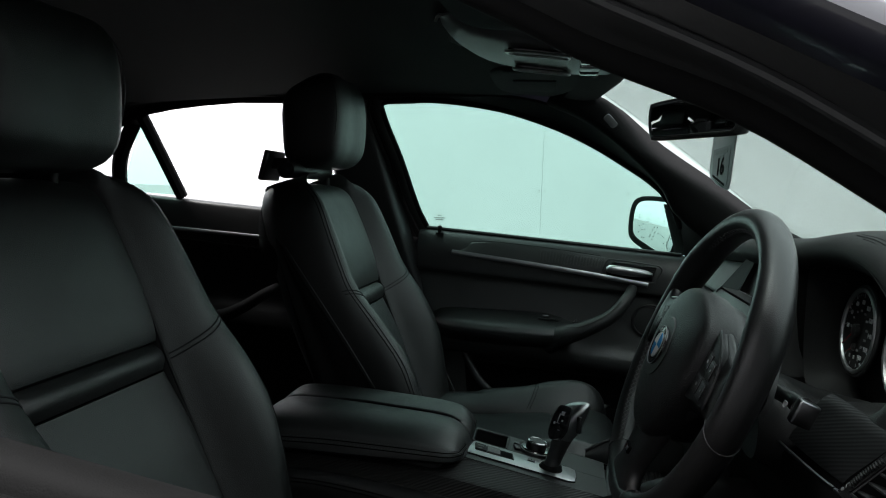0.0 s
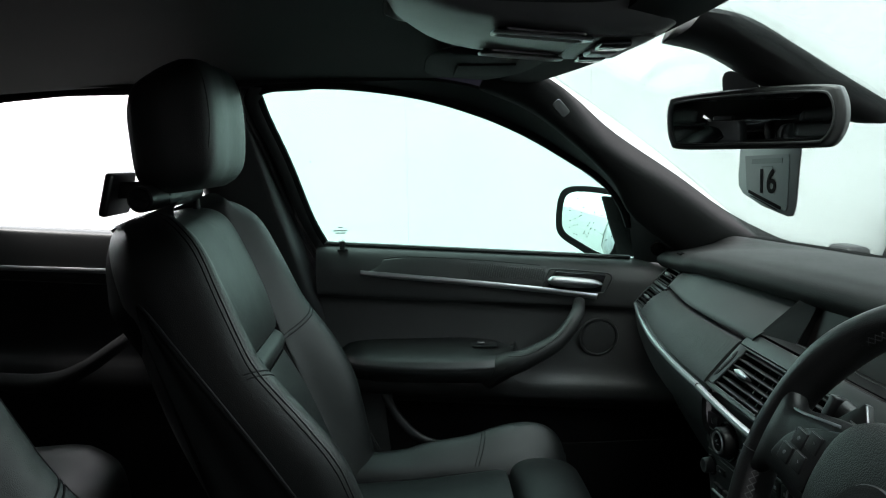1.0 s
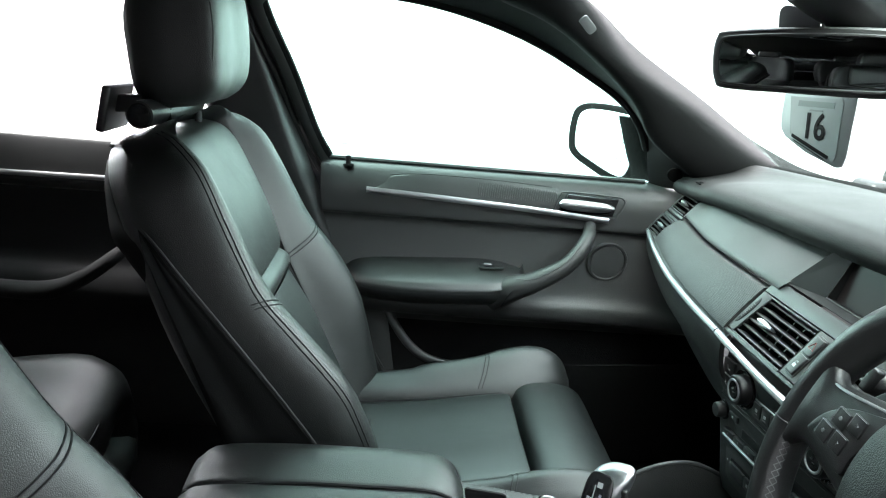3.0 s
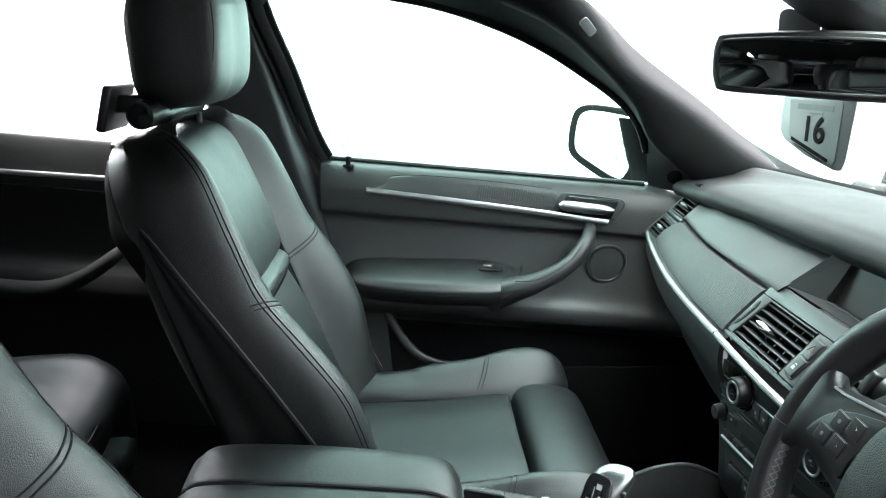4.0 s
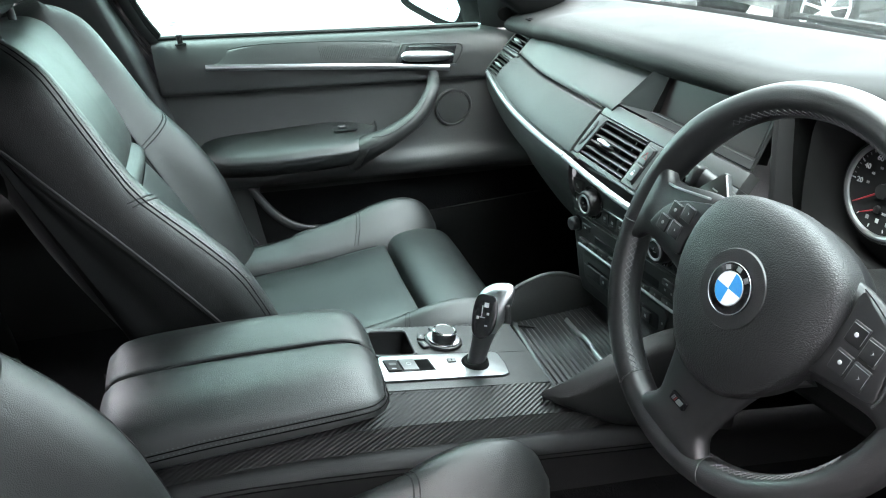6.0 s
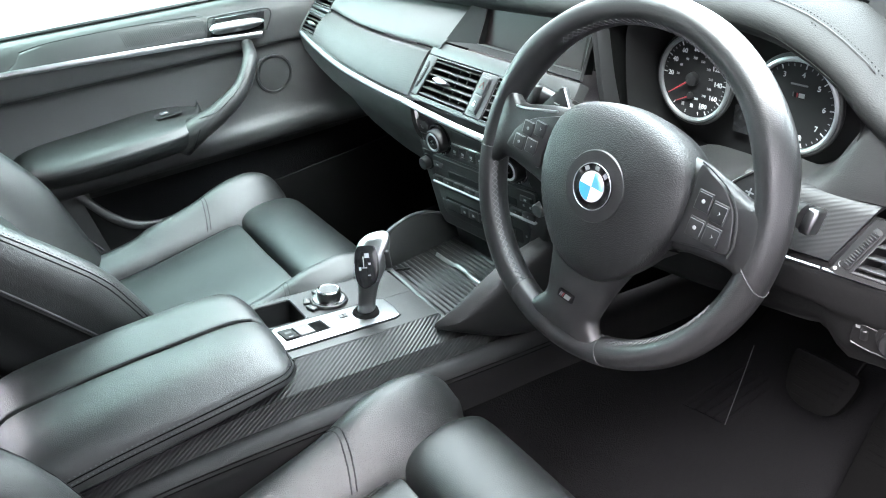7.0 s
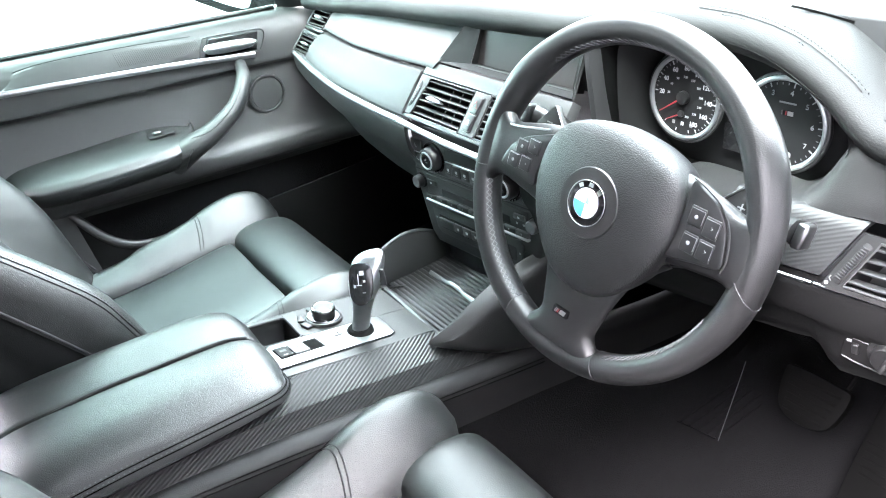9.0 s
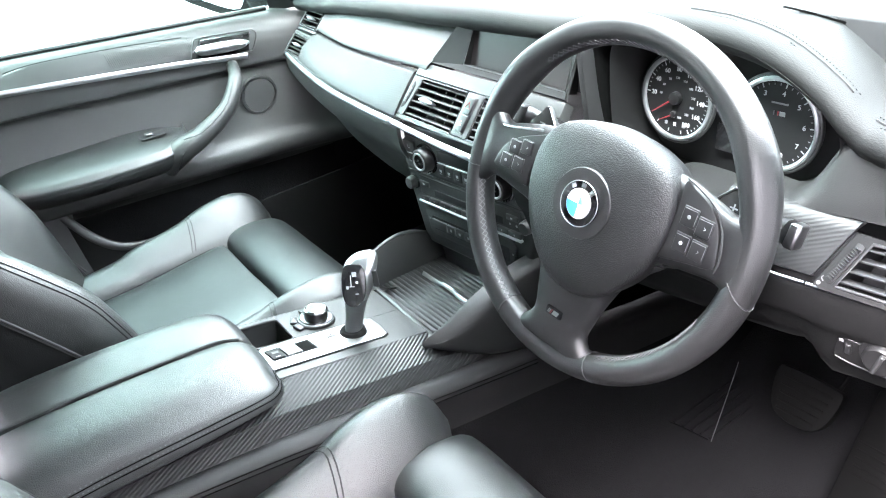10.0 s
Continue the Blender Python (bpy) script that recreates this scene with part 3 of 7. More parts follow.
def front_door(s, name, glass):
    word = "passenger" if s > 0 else "driver"
    door = thing(name, side([(-0.1, 0.76, 0.5)], s)[0], f"closed front {word} door with black leather lining", "door", kind="structure")
    def drop(x):
        return 0.0 if s > 0 else -0.05 - 0.1 * (x + 0.357)
    xs = [-0.455, -0.40, -0.25, -0.1, 0.05, 0.18, 0.26, 0.36, 0.5]
    rows = []
    for x in xs:
        b = belt(x) + drop(x)
        d = 0.03 * min(1, max(0, x - 0.18) / 0.18)
        rows.append(side([(x, 0.812, b - 0.02), (x, 0.80, b), (x, 0.778, b + 0.002), (x, 0.760 - d, b - 0.010), (x, 0.745 - d, b - 0.045), (x, 0.745 - d, b - 0.085),
                          (x, 0.7485 - d, b - 0.1), (x, 0.76 - d, b - 0.108), (x, 0.761 - d, b - 0.135), (x, 0.755 - d, b - 0.19), (x, 0.744 - d, b - 0.245),
                          (x, 0.728 - d, b - 0.275), (x, 0.735 - d, b - 0.305), (x, 0.768, b - 0.325), (x, 0.785, b - 0.40), (x, 0.79, b - 0.62)], s))
    # driver's lining gets a darker leather to hold down the light on its top
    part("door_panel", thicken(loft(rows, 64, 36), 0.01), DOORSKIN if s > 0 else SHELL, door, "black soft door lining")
    skin = [side([(x, 0.835, belt(x) - 0.012 + drop(x)), (x, 0.89, belt(x) - 0.05 + drop(x)), (x, 0.955, belt(x) - 0.25), (x, 0.965, 0.7), (x, 0.93, 0.35)], s) for x in (-0.62, -0.3, 0, 0.3, 0.6)]
    part("outer_skin", thicken(loft(skin, 16, 14), 0.01), PAINT, door, "dark painted outer skin")
    part("sill_seal", tube(side([(x, 0.822, belt(x) - 0.012 + drop(x)) for x in (-0.47, -0.2, 0.1, 0.30)], s), 0.008, 8, smooth=16), RUBBER, door, "black rubber window seal")
    if s < 0:
        low = [(-0.50, 0.63, 1.475), (-0.40, 0.632, 1.476), (-0.30, 0.635, 1.464), (-0.20, 0.645, 1.434), (-0.105, 0.65, 1.392), (-0.052, 0.65, 1.367), (0.04, 0.652, 1.331), (0.125, 0.655, 1.281), (0.20, 0.68, 1.228), (0.30, 0.72, 1.16)]
        high = [(-0.50, 0.63, 1.52), (-0.40, 0.632, 1.53), (-0.30, 0.635, 1.525), (-0.20, 0.65, 1.50), (-0.105, 0.67, 1.458), (-0.052, 0.685, 1.432), (0.04, 0.71, 1.38), (0.125, 0.735, 1.325), (0.20, 0.765, 1.28), (0.30, 0.79, 1.19)]
        part("window_frame", tube(side([(x, y, z + 0.012) for x, y, z in low], s), 0.012, 10, smooth=40), RUBBER, door, "black rubber seal round the door opening")
        rows = [side([(a[0], a[1] - 0.012, a[2] + 0.03), (a[0], a[1] + 0.004, a[2] + 0.012), (a[0], a[1] + 0.016, a[2] + 0.02), (a[0], 0.5 * (a[1] + b[1]) + 0.014, 0.5 * (a[2] + b[2])), (b[0], b[1] + 0.012, b[2])], s) for a, b in zip(low, high)]
        part("frame_liner", thicken(loft(rows, 12, 30), 0.006), SOFT, door, "soft black liner of the door frame")
        part("frame_seam", tube(side([(0.5 * (a[0] + b[0]), 0.5 * (a[1] + b[1]) + 0.018, 0.5 * (a[2] + b[2])) for a, b in zip(low, high)], s), 0.004, 8, smooth=40), GREYPL, door, "satin edge along the door frame")
        return door
    # carbon-look insert and bright strip
    def inset(x, dz, y=0.7385):
        return (x, y - 0.03 * max(0, x - 0.18) / 0.18, belt(x) + dz)
    rows = []
    for x, top in ((-0.345, -0.036), (-0.33, -0.024), (-0.30, -0.016), (-0.24, -0.011), (-0.1, -0.012), (0.02, -0.017), (0.032, -0.018)):
        rows.append([inset(x, top, 0.757), inset(x, top - 0.004, 0.7525), inset(x, -0.047, 0.7415), inset(x, -0.062 + 0.2 * max(0, -0.3 - x), 0.7405)])
    part("trim_insert", thicken(loft(rows, 10, 24), 0.004), DOORSKIN, door, "plain black trim insert")
    for i in range(44):
        x = -0.135 + 0.00375 * i
        top = float(np.interp(x, [-0.24, -0.1, 0.02, 0.032], [-0.011, -0.012, -0.017, -0.018]))
        part("insert_rib", tube([inset(x, top - 0.006, 0.7522), inset(x + 0.002, -0.03, 0.7462), inset(x + 0.004, -0.046, 0.7418)], 0.0009, 4), DOORSKIN, door)
    part("insert_edge", tube([inset(x, top, 0.7565) for x, top in ((-0.35, -0.05), (-0.345, -0.036), (-0.33, -0.024), (-0.30, -0.016), (-0.24, -0.011), (-0.1, -0.012), (0.02, -0.017))], 0.0016, 6, smooth=30), DIALBLACK, door, "dark joint over the trim insert")
    strip = [(-0.362, 0.7375, 1.1285), (-0.20, 0.7365, 1.111), (0.0, 0.7365, 1.087), (0.138, 0.7365, 1.067)]
    part("bright_strip", tube(strip, 0.003, 10, smooth=24, flat=2.1), CHROME, door, "satin bright strip", m=None)
    # handle and its recess
    m = basis((0.099, 0.7395, 1.099), (1, 0.02, -0.09), (0, 0, 1))
    recess = thing_ring([(-0.075, -0.018), (-0.066, 0.017), (-0.05, 0.024), (0.045, 0.023), (0.066, 0.02), (0.07, 0.008), (0.058, -0.017), (0.045, -0.022), (-0.06, -0.023)], 0.002)
    part("handle_frame", recess, GREYPL, door, "satin dark frame round the handle", m=m)
    part("handle_recess", slab([(-0.066, -0.019), (-0.05, 0.02), (0.058, 0.018), (0.05, -0.019)], 0.012, 0.004), GLOSS, door, "dark hollow behind the handle", m=m @ Matrix.Translation((0, 0, 0.0015)))
    lever = loft([[(x, -w, z), (x, 0, z + 0.006), (x, w, z), (x, 0, z - 0.005)] for x, w, z in ((-0.066, 0.003, 0.004), (-0.055, 0.0105, 0.009), (-0.01, 0.0115, 0.014), (0.03, 0.009, 0.013), (0.048, 0.003, 0.008))], 12, 16, True)
    part("door_handle", lever, CHROME, door, "chrome inner door handle", m=m)
    # armrest with stitched top
    rows = []
    arm = ((-0.408, 0.745, 0.965), (-0.395, 0.705, 0.96), (-0.35, 0.672, 0.956), (-0.25, 0.657, 0.952), (-0.15, 0.655, 0.950), (-0.09, 0.662, 0.950), (-0.05, 0.69, 0.956), (-0.034, 0.735, 0.965))
    for x, yi, zf in arm:
        zb = float(np.interp(x, [-0.408, -0.39, -0.12, -0.06, -0.034], [0.955, 0.982, 0.98, 0.968, 0.95]))
        rows.append([(x, 0.778, zb), (x, 0.762, zb + 0.002), (x, yi + 0.022, zf + 0.005 + 0.1 * max(0, 0.70 - yi)), (x, yi + 0.004, zf - 0.004), (x, yi, zf - 0.014), (x, yi + 0.008, zf - 0.034), (x, yi + 0.03, zf - 0.048), (x, 0.772, zf - 0.05)])
    part("armrest", loft(rows, 30, 30, True), LEATHER, door, "stitched black leather armrest")
    for dz in (0.0, -0.006):
        part("stitching", stitches([(x, yi - 0.0015, zf - 0.011 + dz) for x, yi, zf in arm[1:6]], 64, 0.3, 0.0006), STITCH, door)
    part("switch_plate", slab(rrect(0.052, 0.021, 0.005), 0.003, 0.001), HARD, door, m=basis((-0.105, 0.718, 0.9745), (1, 0, -0.02), (0, 1, 0.2)))
    part("window_switch", rbox((0, 0, 0.003), (0.017, 0.009, 0.006), 0.003), DARKCHROME, door, "small bright window switch", m=basis((-0.112, 0.718, 0.975), (1, 0, -0.02), (0, 1, 0.2)))
    # sweeping pull handle
    path = [(-0.105, 0.70, 0.905), (-0.07, 0.682, 0.935), (-0.02, 0.672, 0.955), (0.045, 0.676, 0.99), (0.085, 0.695, 1.035), (0.10, 0.735, 1.058)]
    part("pull_handle", tube(path, [0.024, 0.027, 0.021, 0.017, 0.015, 0.012], 14, smooth=30), DASHPAD, door, "curved black pull handle")
    part("handle_seam", tube([(-0.06, 0.664, 0.962), (-0.02, 0.654, 0.968), (0.04, 0.661, 1.001), (0.076, 0.684, 1.04), (0.088, 0.72, 1.06)], 0.0011, 6, smooth=24), DARKSTITCH, door, "seam along the pull handle")
    part("handle_joint", tube([(-0.056, 0.668, 0.96), (-0.064, 0.657, 0.945), (-0.076, 0.654, 0.93), (-0.088, 0.664, 0.905)], 0.0014, 6, smooth=20), DIALBLACK, door, "dark joint at the armrest")
    # loudspeaker
    m = basis((0.145, 0.757, 0.976), (1, 0.06, 0.0), (0, -0.1, 1))
    part("speaker_grille", lathe([(0.001, 0.008), (0.02, 0.0085), (0.036, 0.007), (0.038, -0.01)], 40), DOORSKIN, door, "round loudspeaker grille in the door", m=m)
    part("speaker_ring", thing_ring([(0.0405 * math.cos(a), 0.0405 * math.sin(a)) for a in [i * math.pi / 20 for i in range(40)]], 0.0035), GREYPL, door, m=m @ Matrix.Translation((0, 0, 0.006)))
    # map pocket: front wall below a curved rim, dark hollow behind it
    path = [(-0.322, 0.742, 0.865), (-0.308, 0.737, 0.84), (-0.283, 0.731, 0.802), (-0.25, 0.727, 0.771), (-0.21, 0.725, 0.756), (-0.16, 0.724, 0.752), (0.05, 0.726, 0.75), (0.28, 0.73, 0.75), (0.5, 0.735, 0.75)]
    rows = [[(x, 0.772, z) for z in (0.55, 0.65, 0.75, 0.80, float(np.interp(x, [-0.36, -0.3, 0.5], [0.85, 0.84, 0.815])))] for x in (-0.36, -0.2, 0.0, 0.25, 0.5)]
    part("pocket_liner", thicken(loft(rows, 10, 10), 0.004), CARPET, door, "dark liner of the map pocket")
    rim = [[(x - 0.004, y - 0.001, z - 0.006), (x - 0.001, y - 0.003, z + 0.001), (x + 0.006, y, z + 0.006), (x + 0.009, y + 0.006, z + 0.006), (x + 0.006, y + 0.008, z - 0.004)] for x, y, z in path[:7]]
    part("pocket_rim", loft(rim, 16, 30, True), GREYPL, door, "rim of the door pocket")
    rows = [[(x, y, z - 0.003) for x, y, z in path], [(x - 0.004, y + 0.005, z - 0.08) for x, y, z in path], [(x - 0.004, 0.75, 0.5) for x, y, z in path]]
    # pocket wall coloured darker than the door panel, standing in for its shadow
    part("door_pocket", thicken(loft(rows, 30, 8), 0.006), SHELL, door, "moulded map pocket")
    rows = [[(-0.455, 0.752, z), (-0.40, 0.747, z), (-0.345, 0.742, z), (-0.3 + 0.45 * max(0, 0.84 - z), 0.741, z)] for z in (0.5, 0.6, 0.7, 0.78, 0.84, 0.868)]
    part("pocket_panel", thicken(loft(rows, 12, 12), 0.006), DOORSKIN, door, "moulded lower door panel")
    part("lock_pin", lathe([(0.006, 0), (0.005, 0.008), (0.0065, 0.013), (0.006, 0.02), (0.002, 0.022)], 14), HARD, door, "black lock pin", m=Matrix.Translation((-0.4, 0.764, belt(-0.4) - 0.006)))
    part("pin_collar", lathe([(0.011, 0), (0.01, 0.003), (0.006, 0.003)], 16), RUBBER, door, m=Matrix.Translation((-0.4, 0.764, belt(-0.4) - 0.006)))
    # sail panel at the mirror
    tri = [[(0.232, 0.79, 1.135), (0.28, 0.752, 1.133), (0.34, 0.73, 1.13)], [(0.214, 0.762, 1.205), (0.245, 0.732, 1.19), (0.29, 0.70, 1.175)], [(0.194, 0.735, 1.276), (0.2, 0.726, 1.268), (0.206, 0.715, 1.258)]]
    part("sail_panel", thicken(loft(tri, 12, 12), 0.008), HARD, door, "black triangular mirror cover")
    part("tweeter", lathe([(0.016, 0), (0.014, 0.002), (0.001, 0.003)], 24), CASE, door, "small round tweeter", m=basis((0.262, 0.722, 1.168), (1, -0.75, 0), (0, -0.3, 1)))
    part("inner_seal", tube([(x, 0.781, belt(x) + 0.006) for x in (-0.44, -0.2, 0.0, 0.22)], 0.005, 8, smooth=16), DOORSKIN, door, "black soft edge along the glass")
    # window seal and glass
    outline = [(0.25, 0.79, belt(0.25) + 0.004), (-0.1, 0.79, belt(-0.1) + 0.004), (-0.442, 0.788, 1.186), (-0.466, 0.75, 1.247), (-0.496, 0.686, 1.36), (-0.53, 0.626, 1.466), (-0.522, 0.606, 1.499)] + WINTOP[1:] + [(0.19, 0.742, 1.265), (0.215, 0.765, 1.215)]
    part("window_frame", tube(outline[2:], 0.011, 8, smooth=70), RUBBER, door, "black rubber window channel")
    edge = [(-0.428, 0.79, 1.16)] + outline[2:7]
    rows = [[(q[0] + 0.006, q[1] - 0.006, q[2]), (q[0] - 0.003, q[1] - 0.015, q[2]), (q[0] - 0.018, q[1] - 0.017, q[2]), (q[0] - 0.024, q[1] - 0.006, q[2]), (q[0] - 0.045, q[1] - 0.002, q[2]), (q[0] - 0.075, q[1] + 0.006, q[2])] for q in edge]
    part("frame_cover", thicken(loft(rows, 16, 24), 0.003), GREYPL, door, "satin black door frame cover")
    part("frame_seal", tube([(q[0] - 0.031, q[1] - 0.014, q[2]) for q in edge], 0.0055, 8, smooth=24), HARD, door, "black rubber door seal")
    bm = bmesh.new()
    vs = [bm.verts.new((x, y + 0.004, z)) for x, y, z in outline]
    bm.faces.new(vs)
    part("window_glass", thicken(bm, 0.004), DOORGLASS, door, "green-tinted door glass", smooth=False)
    # maker's etching on the glass as plain bars
    bars = [rbox((x, 0.7845, z), (w, 0.0004, 0.0025), 0) for x, z, w in ((-0.405, 1.214, 0.03), (-0.405, 1.209, 0.022), (-0.405, 1.221, 0.01))]
    part("glass_mark", joined(*bars), GREYPRINT, door)
    return door


def rear_door(s, name):
    door = thing(name, side([(-0.95, 0.78, 0.5)], s)[0], "closed rear door with dark lining and lowered window", "door", kind="structure")
    rows = []
    low = []
    for x in (-1.45, -1.25, -1.1, -0.95, -0.8, -0.62, -0.52):
        b = 1.222 + (-0.88 - x) * 0.07
        rows.append(side([(x, 0.80, b - 0.02), (x, 0.79, b), (x, 0.755, b), (x, 0.746, b - 0.02), (x, 0.748, b - 0.085), (x, 0.765, b - 0.11)], s))
        low.append(side([(x, 0.765, b - 0.112), (x, 0.775, b - 0.2), (x, 0.77, b - 0.26), (x, 0.735, b - 0.28), (x, 0.73, b - 0.33), (x, 0.77, b - 0.36), (x, 0.79, b - 0.65)], s))
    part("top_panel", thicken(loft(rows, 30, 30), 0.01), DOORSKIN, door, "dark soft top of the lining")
    # darker and rougher than the lining's top
    part("door_panel", thicken(loft(low, 32, 30), 0.01), CLOTH, door, "matt black rear door lining")
    path = side([(x, 0.742, 1.144 + (-0.88 - x) * 0.055) for x in (-1.4, -1.2, -1.0, -0.8, -0.62)], s)
    part("bright_strip", tube(path, 0.003, 10, smooth=20, flat=1.9), CHROME, door, "satin bright strip")
    path = side([(-1.14, 0.715, 0.925), (-1.0, 0.69, 0.925), (-0.92, 0.685, 0.955), (-0.86, 0.70, 0.995), (-0.845, 0.75, 1.01)], s)
    part("pull_handle", tube(path, [0.018, 0.02, 0.016, 0.014, 0.01], 10, smooth=20), CLOTH, door, "curved black pull handle")
    skin = [side([(x, 0.82, 1.22 + (-0.88 - x) * 0.07), (x, 0.90, 1.15), (x, 0.96, 1.0), (x, 0.965, 0.7), (x, 0.93, 0.35)], s) for x in (-1.5, -1.2, -0.9, -0.6)]
    part("outer_skin", thicken(loft(skin, 16, 14), 0.01), PAINT, door, "dark painted outer skin")
    bar = side([(-1.135, 0.766, 1.247), (-1.155, 0.70, 1.35), (-1.176, 0.632, 1.455)], s)
    part("window_bar", tube(bar, 0.016, 8, smooth=10), RUBBER, door, "black upright window divider")
    bar = side([(-1.32, 0.76, 1.25), (-1.28, 0.70, 1.35), (-1.2, 0.64, 1.445)], s)
    part("quarter_frame", tube(bar, 0.02, 8, smooth=10), RUBBER, door)
    if s < 0:
        rows = [side([(x, 0.775, 1.21 + (-0.88 - x) * 0.07), (x, 0.70, 1.35), (x, 0.615, zt)], s) for x, zt in ((-1.38, 1.36), (-1.2, 1.45), (-0.9, 1.49), (-0.6, 1.5))]
        part("window_glass", thicken(loft(rows, 8, 10), 0.004), PRIVACY, door, "dark privacy glass")
    if s > 0:
        bm = bmesh.new()
        bm.faces.new([bm.verts.new(q) for q in ((-1.15, 0.76, 1.25), (-1.19, 0.645, 1.44), (-1.31, 0.755, 1.255))])
        part("quarter_glass", thicken(bm, 0.004), DOORGLASS, door, "small green-tinted fixed window", smooth=False)
    return door


front_door(1, "door_1", True)
front_door(-1, "door_2", False)
rear_door(1, "door_3")
rear_door(-1, "door_4")


def tail():
    rows = [[(x, MID + 0.62 * u, z) for u in (-1, -0.5, 0, 0.5, 1)] for x, z in ((-2.0, 1.36), (-2.35, 1.2), (-2.5, 1.1))]
    tagged(part("rear_window", thicken(loft(rows, 12, 8), 0.004), PRIVACY), "sloping dark rear window glass", "window", kind="structure")
    tagged(part("parcel_shelf", rbox((-1.95, MID, 1.02), (0.9, 1.5, 0.03), 0.01), CLOTH), "dark parcel shelf behind the rear seats", "shelf", kind="structure")
    tagged(part("tailgate", rbox((-2.52, MID, 0.85), (0.05, 1.5, 0.6), 0.02), PAINT), "dark painted tailgate", "tailgate", kind="structure")


tail()


# ---------------------------------------------------------------- dashboard
LIPY = [-0.76, -0.6, -0.545, -0.524, -0.506, -0.478, -0.45, -0.414, -0.383, -0.32, -0.25, -0.2, 0.05, 0.3, 0.47, 0.54, 0.72]
LIPX = [0.25, 0.22, 0.218, 0.222, 0.225, 0.226, 0.226, 0.226, 0.226, 0.224, 0.215, 0.208, 0.215, 0.228, 0.24, 0.256, 0.27]
LIPZ = [1.148, 1.16, 1.164, 1.168, 1.188, 1.206, 1.221, 1.231, 1.236, 1.238, 1.23, 1.222, 1.208, 1.193, 1.178, 1.166, 1.15]


def lip(y):
    return float(np.interp(y, LIPY, LIPX)), float(np.interp(y, LIPY, LIPZ))


def strip_at(y):
    u = abs(y - MID)
    z = np.interp(y, [-0.72, -0.5, -0.2, 0.12, 0.4, 0.72], [1.04, 1.044, 1.06, 1.066, 1.057, 1.058])
    return 0.121 + 0.165 * u * u + 0.01 * u, float(z)


def dashboard():
    dash = thing("dashboard", (0.3, MID, 0.9), "black leather dashboard with bright trim strip", "dashboard")
    ys = list(np.linspace(0.725, -0.76, 34))
    rows = []
    for y in ys:
        x, z = lip(y)
        u = min(1, abs(y - MID) / 0.70)
        xw = 0.47 + 0.21 * (1 - u ** 2.2) - 0.01
        h = max(z + 0.012, 1.19)
        rows.append([(x + 0.022, y, z - 0.016), (x + 0.006, y, z - 0.012), (x, y, z - 0.003), (x + 0.012, y, z + 0.006), (x + 0.05, y, z + 0.012), (0.55 * x + 0.45 * xw, y, 0.5 * z + 0.5 * h + 0.004), (xw - 0.07, y, 1.192 - 0.02 * (1 - u ** 2.2)), (xw, y, 1.172 - 0.022 * (1 - u ** 2.2))])
    skin = thicken(loft(rows, 36, 80), 0.008)
    tree = BVHTree.FromBMesh(skin)
    part("dash_top", skin, DASHTOP, dash, "grained black leather dash top")
    lipline = [(lip(y)[0], float(y), lip(y)[1]) for y in np.linspace(-0.34, -0.74, 60)]
    part("lip_seam", tube(laid(tree, [(x + 0.0115, y, z + 0.012) for x, y, z in lipline], 0.0002), 0.0012, 6), DIALBLACK, dash, "dark seam along the padded lip")
    for dx, dz in ((0.0075, 0.0085), (0.0155, 0.014)):
        part("lip_stitching", stitches(laid(tree, [(x + dx, y, z + dz) for x, y, z in lipline], 0.0003), 120, 0.3, 0.0005), CASE, dash)
    edge = [(lip(y)[0] + 0.035, y, lip(y)[1] + 0.0125) for y in np.linspace(0.70, -0.74, 40)]
    # thin dark strip, widening towards the driver's door
    rows = []
    for k in np.linspace(0, 1, 8):
        k = float(k)
        q = Vector((0.268 + 0.046 * k, -0.418 - 0.065 * k, 1.2515 - 0.02 * k - 0.004 * k * k))
        rows.append([tuple(q), tuple(q + Vector((-0.009 * k - 0.0005, -0.004 * k, 0.0005 - 0.001 * k)))])
    part("dark_taper", thicken(loft(rows, 3, 16), 0.002), CASE, dash, "dark tapering strip on the dash top")
    for i in range(9):
        q = Vector((0.262 + 0.0085 * i, 0.592 + 0.003 * i, 0))
        part("defroster_slot", rbox((0, 0, 0), (0.0045, 0.02, 0.003), 0.001, 1), CASE, dash, m=Matrix.Translation((q.x, q.y, lip(q.y)[1] + 0.0135)))
    part("top_seam", tube(edge, 0.0016, 6, smooth=120), DARKSTITCH, dash, "stitched seam along the dash top")
    under = [(lip(y)[0] + 0.009, y, lip(y)[1] - 0.0175) for y in np.linspace(0.59, -0.2, 24)]
    part("shadow_gap", tube(under, 0.0035, 6, smooth=60), DIALBLACK, dash, "dark joint under the dash top")
    # upper pad
    rows = []
    for i, y in enumerate(np.linspace(0.575, 0.085, 12)):
        sx, sz = strip_at(y)
        x, z = lip(y)
        ax, az = sx + 0.053, sz + 0.054 + 0.012 * i / 11
        sh = 0.045 * i / 11
        rows.append([(ax + 0.02, y + 0.0, az - 0.004), (ax, y, az + 0.003), (ax + 0.012, y - sh * 0.3, az + 0.02), (x + 0.004, y - sh, z - 0.022), (x + 0.02, y - sh, z - 0.016)])
    part("upper_pad", thicken(loft(rows, 14, 24), 0.006), DASHPAD, dash, "padded upper dash panel")
    # lower pad
    rows = []
    for i, y in enumerate(np.linspace(0.60, 0.115, 12)):
        sx, sz = strip_at(y)
        ax, az = sx + 0.05, sz + 0.05 + 0.012 * i / 11
